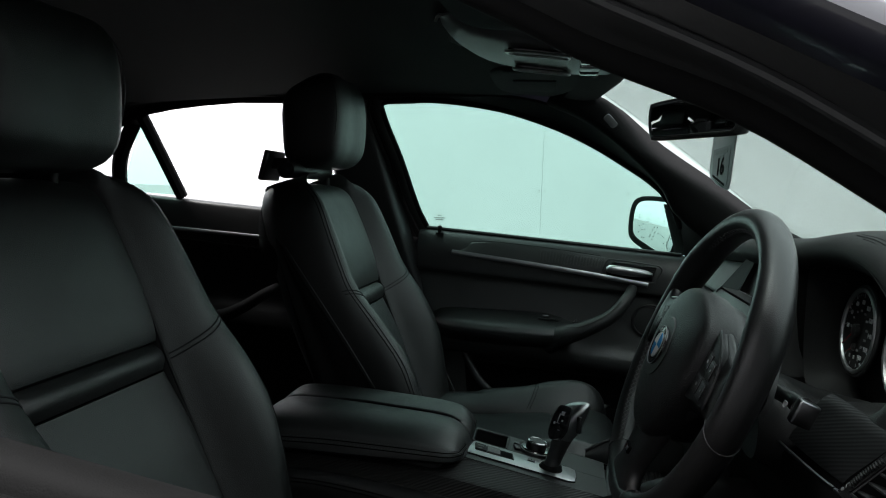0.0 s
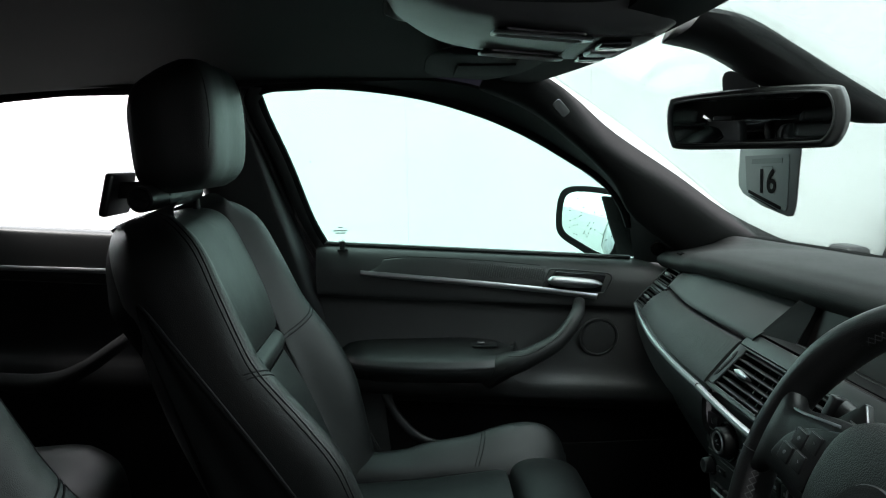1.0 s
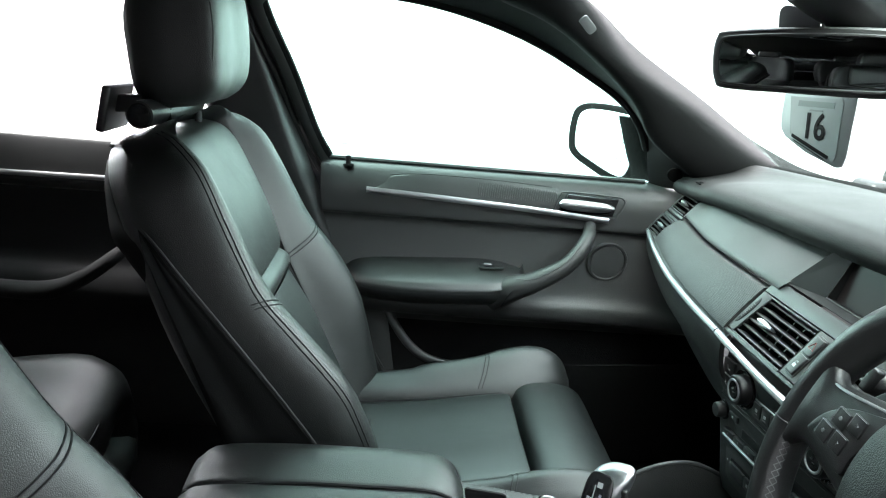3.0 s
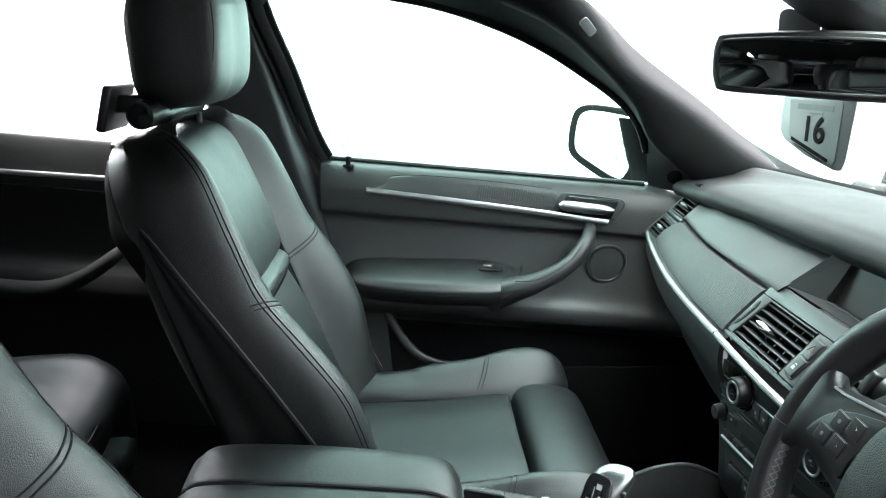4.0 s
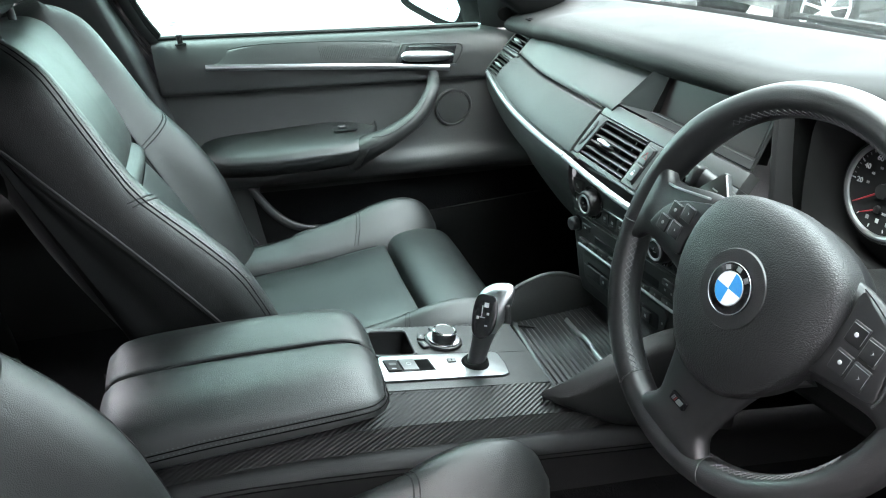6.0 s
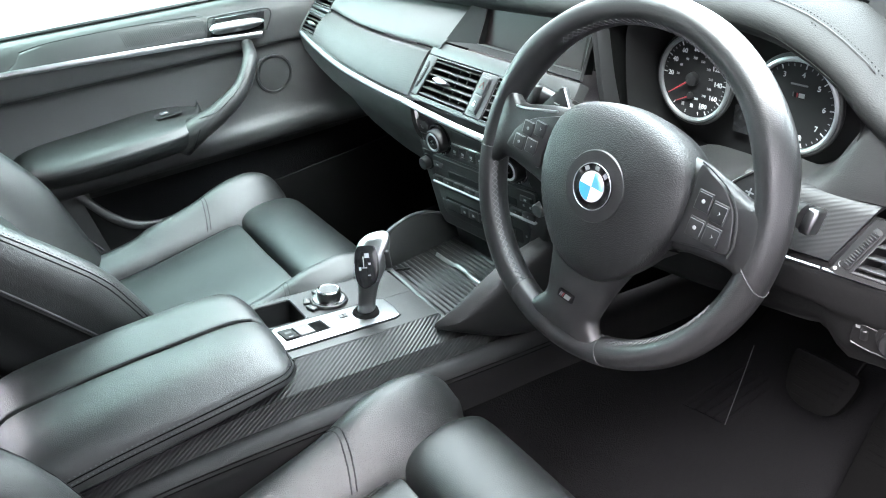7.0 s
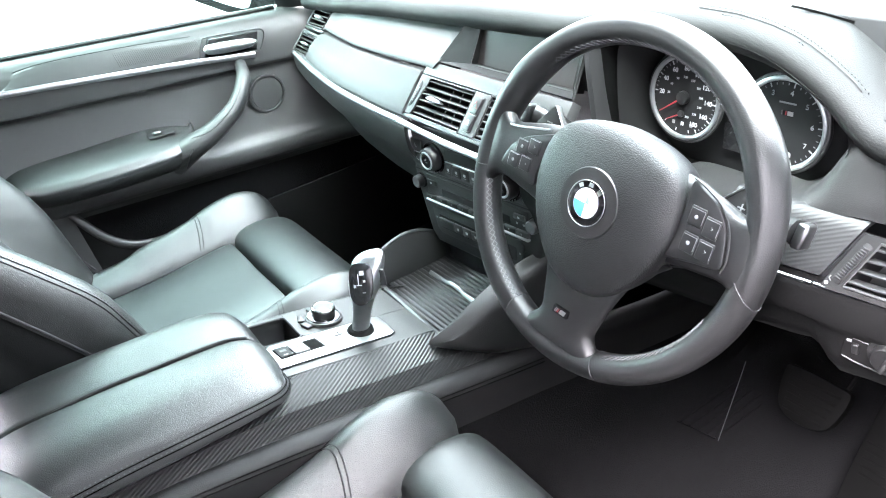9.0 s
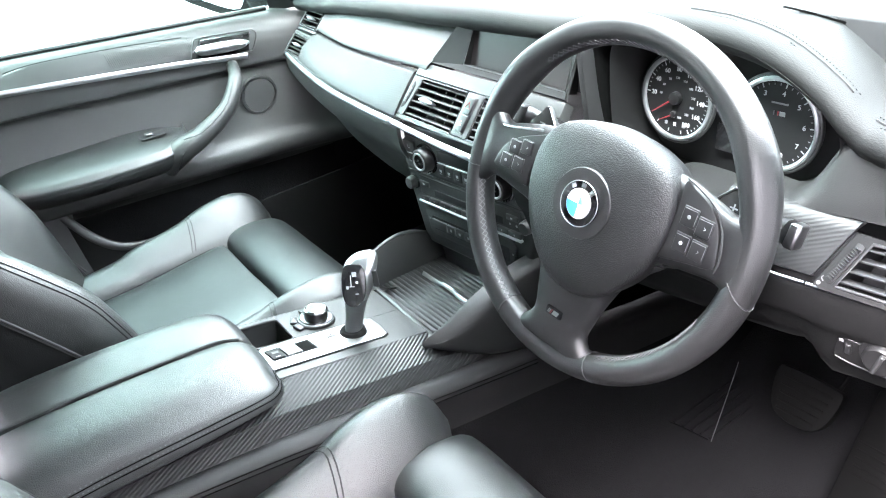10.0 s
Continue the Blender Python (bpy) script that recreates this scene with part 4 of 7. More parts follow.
        rows.append([(sx + 0.01, y, sz + 0.004), (sx + 0.003, y, sz + 0.008), (sx + 0.02, y, sz + 0.03), (ax - 0.006, y, az - 0.006), (ax + 0.002, y, az - 0.001), (ax + 0.014, y, az - 0.003)])
    part("lower_pad", thicken(loft(rows, 18, 24), 0.006), CARBONFINE, dash, "fine ribbed leather dash panel")
    for a, b in ((0.70, 0.119), (0.116, -0.19), (-0.42, -0.5275), (-0.5295, -0.76)):
        path = [(strip_at(y)[0] - 0.0035, y, strip_at(y)[1]) for y in np.linspace(a, b, 10)]
        # same strip in darker metal past the wheel, imitating the shade there
        part("bright_strip", tube(path, 0.0046 if b > -0.4 else 0.0019, 8, smooth=24), CHROME if b > -0.4 else DARKCHROME, dash, "satin bright strip")
    # face below the strip
    rows = []
    for y in np.linspace(0.73, 0.105, 14):
        sx, sz = strip_at(y)
        low = float(np.interp(y, [0.1, 0.28, 0.5, 0.73], [0.90, 0.885, 0.885, 0.92]))
        rows.append([(sx + 0.012, y, sz - 0.004), (sx + 0.004, y, sz - 0.012), (sx + 0.008, y, sz - 0.05), (sx + 0.035, y, (sz + low) / 2), (sx + 0.075, y, low + 0.015), (sx + 0.12, y, low), (sx + 0.3, y, low - 0.04), (0.75, y, low - 0.02)])
    part("glove_box", thicken(loft(rows, 28, 24), 0.006), SOFT, dash, "black glove box face")
    rows = []
    for y in np.linspace(-0.16, -0.77, 30):
        sx, sz = strip_at(y)
        low = float(np.interp(y, [-0.77, -0.53, -0.518, -0.2], [0.925, 0.928, 0.952, 0.94]))
        rows.append([(sx + 0.014, y, sz - 0.004), (sx + 0.006, y, sz - 0.012), (sx + 0.01, y, sz - 0.04), (sx + 0.02, y, (sz + low) / 2), (sx + 0.04, y, low + 0.01), (sx + 0.08, y, low), (sx + 0.35, y, low + 0.02), (0.75, y, low)])
    # knee panel's shade is put into its colour by this darker leather
    part("knee_panel", thicken(loft(rows, 28, 60), 0.006), SHELL, dash, "black knee panel under the wheel")
    part("knee_seam", tube([(strip_at(-0.523)[0] + dx, -0.523, strip_at(-0.523)[1] - 0.014 - d) for d, dx in ((0, 0.0055), (0.026, 0.0095), (0.045, 0.023), (0.06, 0.037))], 0.0016, 6, smooth=8), DIALBLACK, dash)
    # driver's end: padded face under the lip, ribbed trim beside the outlet
    rows = []
    for y in np.linspace(-0.43, -0.765, 20):
        sx, sz = strip_at(y)
        x, z = lip(y)
        up = max(0.0, min(1.0, (-0.475 - y) / 0.06))
        b = Vector((sx + 0.034, y, sz + 0.046 + 0.012 * up))
        top = min(z - 0.016, float(np.interp(y, [-0.53, -0.516, -0.507, -0.496, -0.465, -0.43], [1.2, 1.158, 1.142, 1.115, 1.086, 1.078])))
        top = max(top, b.z + 0.002)
        x = x if y < -0.52 else 0.222
        rows.append([(b.x + 0.05, y, b.z - 0.012), (b.x + 0.006, y, b.z - 0.006), (b.x + 0.002, y, b.z + 0.001), (0.55 * b.x + 0.45 * x + 0.002, y, 0.5 * b.z + 0.5 * top), (x + 0.003, y, top), (x + 0.025, y, top + 0.001)])
    part("driver_pad", thicken(loft(rows, 18, 40), 0.006), SOFT, dash, "padded leather face at the driver's end")
    rows = []
    for k in np.linspace(0, 1, 8):
        row = []
        for dx, dz in ((0.008, 0.003), (0.002, 0.008), (0.016, 0.029), (0.031, 0.05), (0.04, 0.054)):
            y = -0.43 - float(k) * (0.098 + 0.42 * dz)
            sx, sz = strip_at(y)
            row.append((sx + dx, y, sz + dz))
        rows.append(row)
    part("ribbed_trim", thicken(loft(rows, 10, 8), 0.005), CARBONDASH, dash, "ribbed carbon-look trim")
    return dash


DASH = dashboard()
U = Vector((0.614, 0, 0.79))        # up along the sloping centre trim
RIGHT = Vector((0, -1, 0))


def trim_pose(y, h, lift=0.0):
    """On the sloping trim: at y, h metres above the strip."""
    sx, sz = strip_at(y)
    n = RIGHT.cross(U)
    return basis(Vector((0.129, y, 1.068)) + U * h + n * lift, RIGHT, U)


def vent(name, pose_m, x0, x1, y0, y1, slats, parent_label, knob=0.0, surround=0.0, lean=(0.0, 0.0)):
    """An air outlet from x0 to x1 and y0 to y1: dark duct, frame, slats, vanes and a bright thumb tab; lean: how far the left and right ends slant."""
    v = thing(name, pose_m.translation, parent_label, "air vent")
    h, yc = y1 - y0, (y0 + y1) / 2

    def ends(y):
        k = (y - yc) / h
        return x0 + lean[0] * k, x1 + lean[1] * k
    quad = [(ends(y0)[0], y0), (ends(y0)[1], y0), (ends(y1)[1], y1), (ends(y1)[0], y1)]
    duct = bmesh.new()
    front = [duct.verts.new((x, y, 0.0)) for x, y in quad]
    rear = [duct.verts.new((x, y, -0.05)) for x, y in quad]
    duct.faces.new(rear)
    for a in range(4):
        duct.faces.new((front[a], front[(a + 1) % 4], rear[(a + 1) % 4], rear[a]))
    part("duct", thicken(duct, 0.001, (0, 0, 5)), DIALBLACK, v, m=pose_m, smooth=False)
    part("frame", tube([(x, y, 0.0008) for x, y in quad], 0.0016, 6, True), GREYPL, v, m=pose_m)
    for i in range(slats):
        y = y0 + h * (i + 0.5) / slats
        a, b = ends(y)
        rows = [[(x, y + dy, z) for dy, z in ((-0.0013, -0.0005), (0.0, 0.0004), (0.0013, -0.0006), (0.0042, -0.012), (0.003, -0.0125))] for x in (a, (a + b) / 2, b)]
        part("slat", grid(rows, True, True), GREYPL, v, m=pose_m)
    for k in (0.2, 0.4, 0.6, 0.8):
        part("vane", rbox((x0 + (x1 - x0) * k, yc, -0.026), (0.0014, h, 0.016), 0), HARD, v, m=pose_m)
    if surround:
        g = surround
        w, cx0 = x1 - x0, (x0 + x1) / 2
        for cx, cy, sw, sh in ((cx0, y1 + g / 2 + 0.002, w + 2 * g, g), (cx0, y0 - g / 2 - 0.002, w + 2 * g, g), (x1 + g / 2 + 0.002, yc, g, h), (x0 - g / 2 - 0.002, yc, g, h)):
            part("surround", rbox((cx, cy, -0.008), (sw, sh, 0.018), 0.002, 2), GREYPL, v, "satin dark grey surround", m=pose_m)
    tab = loft([[(x, -t, 0.002), (x, 0, 0.006), (x, t, 0.002), (x, 0, -0.004)] for x, t in ((-0.018, 0.0015), (-0.013, 0.0042), (0.002, 0.0035), (0.016, 0.0018))], 10, 10, True)
    part("tab", tab, CHROME, v, "bright thumb tab", m=pose_m @ Matrix.Translation(((x0 + x1) / 2 + knob, yc, 0.001)))
    return v


def centre_stack():
    st = thing("centre_stack", (0.15, -0.03, 0.95), "black centre stack with radio and climate controls", "centre stack")
    # sloping frame round the outlets: bars and posts
    t = trim_pose(0.112, 0)

    def plate(name, outline, lift=0.0):
        part(name, slab(outline, 0.016, 0.002), GREYPL, st, "satin dark grey trim", m=t @ Matrix.Translation((0, 0, lift + 0.002)))
    plate("trim_bar", [(-0.005, 0.0032), (0.317, 0.0032), (0.317, 0.0082), (-0.0035, 0.0082)])
    plate("trim_bar", [(0.0045, 0.0715), (0.317, 0.0715), (0.317, 0.0915), (0.008, 0.0915)])
    plate("trim_post", [(-0.0035, 0.0088), (0.0135, 0.0088), (0.0275, 0.0709), (0.0045, 0.0709)])
    plate("trim_post", [(0.1365, 0.0088), (0.172, 0.0088), (0.174, 0.0709), (0.1395, 0.0709)])
    plate("trim_post", [(0.2925, 0.0088), (0.317, 0.0088), (0.317, 0.0709), (0.289, 0.0709)])
    tilt = t @ Matrix.Translation((0.0098, 0.04, 0.002)) @ Matrix.Rotation(radians(-13), 4, "Z")
    part("vent_wheel_slot", slab([q[:2] for q in cr([(-0.0025, -0.021, 0), (0.003, -0.016, 0), (0.0045, 0, 0), (0.003, 0.016, 0), (-0.0025, 0.021, 0), (-0.0032, 0, 0)], 30, True)], 0.002, 0.0005), DIALBLACK, st, "dark slot of the thumb wheel", m=tilt @ Matrix.Translation((0, 0, 0.0008)))
    for i in range(8):
        part("vent_wheel_ridge", rbox((0.001, -0.0105 + 0.003 * i, 0.0012), (0.0045, 0.0016, 0.002), 0.0005, 1), HARD, st, m=tilt)
    hz = t @ Matrix.Translation((0.1545, 0.0395, 0.002)) @ Matrix.Rotation(radians(-4), 4, "Z")
    part("button_pod", slab(rrect(0.0195, 0.053, 0.0035), 0.003, 0.001), HARD, st, "black hazard and lock switch", m=hz @ Matrix.Translation((0, 0, 0.0015)))
    part("hazard_button", rbox((0, 0.0125, 0.002), (0.0165, 0.0235, 0.004), 0.0016), HARD, st, "hazard warning button", m=hz)
    part("lock_button", rbox((0, -0.0125, 0.002), (0.0165, 0.0235, 0.004), 0.0016), HARD, st, m=hz)
    part("hazard_mark", tube([(0, 0.0175, 0.0042), (0.0052, 0.0085, 0.0042), (-0.0052, 0.0085, 0.0042)], 0.0005, 5, True), RED, st, "red triangle mark", m=hz)
    part("lock_mark", rbox((0, -0.0145, 0.0042), (0.0052, 0.004, 0.0004), 0), WHITE, st, m=hz)
    part("lock_mark", tube([(-0.0015, -0.0125, 0.0042), (-0.001, -0.0095, 0.0042), (0.0015, -0.0095, 0.0042), (0.002, -0.011, 0.0042)], 0.0004, 4), WHITE, st, m=hz)
    # upright block with controls
    m = basis((0.139, 0.118, 1.046), (0.09, -1, 0), (0.01, 0, 1))          # x to the right, y up, z to the back

    def key(name, x, y, w, h, mat=GREYPL, z=0.004, label="", d=0.006, r=0.0014):
        return part(name, rbox((x, y, z), (w, h, d), r, 2), mat, st, label, m=m)

    def mark(x, y, w, h, z, mat=WHITE):
        part("button_mark", rbox((x, y, z), (w, h, 0.0004), 0), mat, st, m=m)
    block = slab([(-0.001, 0.012), (-0.003, -0.09), (0.004, -0.116), (0.0165, -0.17), (0.03, -0.188), (0.24, -0.188), (0.252, -0.17), (0.268, -0.116), (0.275, -0.09), (0.275, 0.012)], 0.1, 0.006, 3)
    part("stack_body", block, SOFT, st, "black control panel", m=m)
    part("climate_panel", slab(rrect(0.262, 0.052, 0.005, cx=0.136, cy=-0.033), 0.006, 0.0012), HARD, st, "black climate panel", m=m @ Matrix.Translation((0, 0, 0.0016)))
    for cx, g in ((0.0545, 1), (0.2175, -1)):
        part("knob_well", lathe([(0.0245, 0.0), (0.0238, 0.003), (0.0222, 0.0034), (0.0205, 0.0008), (0.001, 0.0006)], 40), GLOSS, st, "gloss black ring round the knob", m=m @ Matrix.Translation((cx, -0.0345, 0.001)))
        part("climate_knob", lathe([(0.0192, 0), (0.0186, 0.0125), (0.0168, 0.0145), (0.0145, 0.0148), (0.001, 0.0138)], 40), HARD, st, "round climate knob", m=m @ Matrix.Translation((cx, -0.0345, 0.002)))
        part("knob_ring", tube([(0.0128 * math.cos(a), 0.0128 * math.sin(a), 0.0165) for a in [i * math.pi / 16 for i in range(32)]], 0.0017, 6, True), CHROME, st, "bright ring", m=m @ Matrix.Translation((cx, -0.0345, 0.0)))
        part("knob_face", lathe([(0.0115, 0.0), (0.011, 0.0016), (0.001, 0.002)], 28), GLOSS, st, m=m @ Matrix.Translation((cx, -0.0345, 0.0155)))
        for dx, dy, w, h in ((-0.002, 0.001, 0.004, 0.0008), (0.002, -0.002, 0.004, 0.0008), (0.0, 0.003, 0.002, 0.0016)):
            mark(cx + dx, -0.0345 + dy, w, h, 0.0178, GREYPRINT)
        for k in range(5):
            a = radians(-90 + 16 * (k - 2))
            part("scale_tick", rbox((cx + 0.0219 * math.cos(a), -0.0345 + 0.0219 * math.sin(a), 0.0044), (0.0008, 0.0026, 0.0004), 0), GREYPRINT, st, m=m)
        bx = 0.0165 if g > 0 else 0.2565
        for cy in (-0.0215, -0.0428):
            key("seat_heat_button", bx, cy, 0.0265, 0.0195, GREYPL, 0.0026, "dark seat heating button", 0.005)
            part("seat_mark", tube([(bx - 0.002, cy + 0.003, 0.0053), (bx - 0.001, cy - 0.002, 0.0053), (bx + 0.003, cy - 0.0025, 0.0053)], 0.0005, 4), WHITE, st, m=m)
        part("divider", rbox((bx, -0.0322, 0.0048), (0.0265, 0.0014, 0.0016), 0.0005, 1), CHROME, st, "thin bright line", m=m)
    key("climate_display", 0.136, -0.0225, 0.108, 0.017, DIALBLACK, 0.0012, "dark climate display", 0.003, 0.001)
    part("divider", rbox((0.136, -0.0335, 0.0032), (0.108, 0.0014, 0.0022), 0.0005, 1), CHROME, st, "thin bright line", m=m)
    for i in range(6):
        x = 0.0895 + 0.0186 * i
        key("climate_button", x, -0.0448, 0.0172, 0.0182, GREYPL, 0.0026, "", 0.005)
        mark(x, -0.0448, 0.0045, 0.0038, 0.0053)
        mark(x, -0.0495, 0.006, 0.0009, 0.0053, GREYPRINT)
    part("joint", rbox((0.136, -0.064, 0.0002), (0.272, 0.0016, 0.0012), 0.0003, 1), DIALBLACK, st, "dark joint line", m=m)
    # radio
    part("radio_panel", slab(rrect(0.222, 0.046, 0.003, cx=0.137, cy=-0.091), 0.006, 0.001), HARD, st, "black radio panel", m=m @ Matrix.Translation((0, 0, 0.0014)))
    for cx in (0.0115, 0.262):
        part("radio_knob", lathe([(0.0108, 0), (0.0098, 0.011), (0.0085, 0.0125), (0.001, 0.013)], 24), GREYPL, st, "small round radio knob", m=m @ Matrix.Translation((cx, -0.083, 0)))
        part("knob_base", lathe([(0.013, 0), (0.0125, 0.0018), (0.0105, 0.002)], 24), DIALBLACK, st, m=m @ Matrix.Translation((cx, -0.083, 0)))
    key("disc_slot", 0.137, -0.0905, 0.15, 0.0115, DIALBLACK, 0.001, "black disc slot", 0.003, 0.001)
    for x in (0.04, 0.232):
        key("eject_key", x, -0.0795, 0.022, 0.0085, GREYPL, 0.0024, "", 0.004)
        mark(x, -0.0795, 0.004, 0.0024, 0.0046)
    for x in (0.226, 0.239):
        mark(x, -0.0905, 0.003, 0.003, 0.0022, GREYPRINT)
    for i in range(9):
        key("preset_button", 0.0375 + 0.0249 * i, -0.1035, 0.0242, 0.0085, GREYPL, 0.003, "", 0.006)
        mark(0.0375 + 0.0249 * i, -0.1035, 0.002, 0.0028, 0.0061, GREYPRINT)
    part("bright_bar", rbox((0.137, -0.1103, 0.004), (0.226, 0.0034, 0.006), 0.0014), ALU, st, "satin bright bar", m=m)
    # storage flap with a sunken switch row
    part("storage_flap", slab([(0.0375, -0.118), (0.229, -0.118), (0.2355, -0.126), (0.228, -0.158), (0.219, -0.1655), (0.0475, -0.1655), (0.0385, -0.158), (0.031, -0.126)], 0.006, 0.0012), HARD, st, "lower storage flap", m=m @ Matrix.Translation((0, 0, 0.0025)))
    part("switch_recess", slab(rrect(0.172, 0.0225, 0.003, cx=0.1335, cy=-0.143), 0.003, 0), DIALBLACK, st, "sunken switch row", m=m @ Matrix.Translation((0, 0, 0.003)))
    key("long_key", 0.067, -0.1435, 0.034, 0.0155, GREYPL, 0.0042, "", 0.004)
    for i in range(6):
        key("switch_key", 0.0948 + 0.0202 * i, -0.1435, 0.0188, 0.0155, GREYPL, 0.0042, "", 0.004)
        mark(0.0948 + 0.0202 * i, -0.1435, 0.004, 0.004, 0.0063)
    for x in (0.04, 0.227):
        mark(x, -0.1395, 0.003, 0.003, 0.0029, GREYPRINT)
    part("stack_foot", slab([(0.034, -0.19), (0.236, -0.19), (0.226, -0.235), (0.045, -0.235)], 0.08, 0.008), HARD, st, m=m @ Matrix.Translation((0, 0, -0.012)))
    # display under the lip
    b = basis((0.205, -0.075, 1.176), RIGHT, (0.28, 0, 1))
    frame_out = [(-0.155, -0.036), (-0.104, 0.033), (0.124, 0.036), (0.128, -0.036)]
    bez = bmesh.new()
    inner = [(-0.092, -0.03), (-0.084, 0.028), (0.112, 0.033), (0.114, -0.03)]
    o = [bez.verts.new((x, y, 0.012 if y < 0 else -0.004)) for x, y in frame_out]
    i1 = [bez.verts.new((x, y, -0.002 if y < 0 else -0.009)) for x, y in inner]
    i2 = [bez.verts.new((x, y, -0.018)) for x, y in inner]
    for k in range(4):
        bez.faces.new((o[k], o[(k + 1) % 4], i1[(k + 1) % 4], i1[k]))
        bez.faces.new((i1[k], i1[(k + 1) % 4], i2[(k + 1) % 4], i2[k]))
    disp = thing("display", (0.205, -0.075, 1.15), "dark navigation display under the dash lip", "display")
    # dark bezel colour carries the shade seen on its slanting left face
    part("bezel", thicken(bez, 0.004, (0, 0, 10)), DARKDASH, disp, "display bezel darkened for its shaded side", m=b, smooth=False)
    rim = [(-0.092, -0.03, -0.0015), (-0.084, 0.028, -0.0085), (0.112, 0.033, -0.0085), (0.114, -0.03, -0.0015)]
    part("screen_rim", tube(rim, 0.0009, 5, True), GREYPL, disp, "fine satin rim of the screen", m=b)
    part("screen", slab([(-0.092, -0.031), (-0.084, 0.034), (0.113, 0.039), (0.115, -0.031)], 0.006, 0), SCREEN, disp, "switched-off dark screen", m=b @ Matrix.Translation((0, 0, -0.013)), smooth=False)


centre_stack()
vent("air_vent", trim_pose(0.112, 0), 0.0215, 0.1365, 0.0085, 0.069, 6, "black slatted centre air vent", -0.018, lean=(0.0135, 0.003))
vent("air_vent", trim_pose(0.112, 0), 0.1745, 0.289, 0.0095, 0.07, 6, "black slatted centre air vent beside the wheel", 0.02, lean=(0.002, -0.004))
vent("air_vent", basis((0.221, 0.648, 1.078), (-0.06, -1, -0.03), (0.68, -0.1, 0.72)), -0.044, 0.044, -0.021, 0.021, 5, "black slatted air vent at the dash end", 0.0, 0.006)
vent("air_vent", basis((0.257, 0.632, 1.126), (-0.1, -1, 0.02), (0.68, -0.2, 0.72)), -0.046, 0.046, -0.02, 0.02, 4, "small black upper air vent at the dash end", 0.0, 0.006)


def driver_vent():
    m = basis((0.197, -0.625, 1.076), (0.12, -1, 0), (0.55, 0, 0.83))
    dv = vent("air_vent", m, -0.0655, 0.055, -0.0325, 0.011, 4, "black slatted air vent by the driver door", 0.0, 0, (0.0165, 0.01))
    # satin surround with a slanting inner end, its colour darkened to imitate shade
    plate = bmesh.new()
    ring_o = [(-0.0935, -0.0385), (0.075, -0.0385), (0.085, 0.0165), (-0.0725, 0.0165)]
    ring_i = [(-0.0742, -0.0338), (0.0515, -0.0338), (0.0615, 0.0122), (-0.0575, 0.0122)]
    top = [[plate.verts.new((x, y, 0.0)) for x, y in r] for r in (ring_o, ring_i)]
    for k in range(4):
        plate.faces.new((top[0][k], top[0][(k + 1) % 4], top[1][(k + 1) % 4], top[1][k]))
    plate = thicken(plate, 0.012, (0, 0, 5))
    part("surround", plate, DARKDASH, dv, "satin surround darkened for shade", m=m, smooth=False)
    # ridged thumb wheel in a slanting slot
    tw = m @ Matrix.Translation((-0.0735, -0.0115, 0.0)) @ Matrix.Rotation(radians(-23), 4, "Z")
    part("wheel_slot", slab(rrect(0.0085, 0.043, 0.003), 0.003, 0.0006), DIALBLACK, dv, m=tw @ Matrix.Translation((0, 0, 0.0012)))
    for i in range(14):
        y = -0.0165 + 0.00255 * i
        part("wheel_ridge", rbox((0, y, 0.0016 + 0.0018 * math.cos(y * 70)), (0.0058, 0.0014, 0.003), 0.0005, 1), HARD, dv, "ridge of the vent's thumb wheel", m=tw)
    part("shut_mark", lathe([(0.0018, 0), (0.0016, 0.0005), (0.0003, 0.0006)], 12), GREYPRINT, dv, "small pale mark", m=m @ Matrix.Translation((-0.0885, -0.0335, 0.0003)))
    part("open_mark", tube([(-0.0862, -0.0262, 0.0008), (-0.0872, -0.0285, 0.0008), (-0.085, -0.031, 0.0008)], 0.0004, 4, smooth=6), GREYPRINT, dv, m=m)


driver_vent()


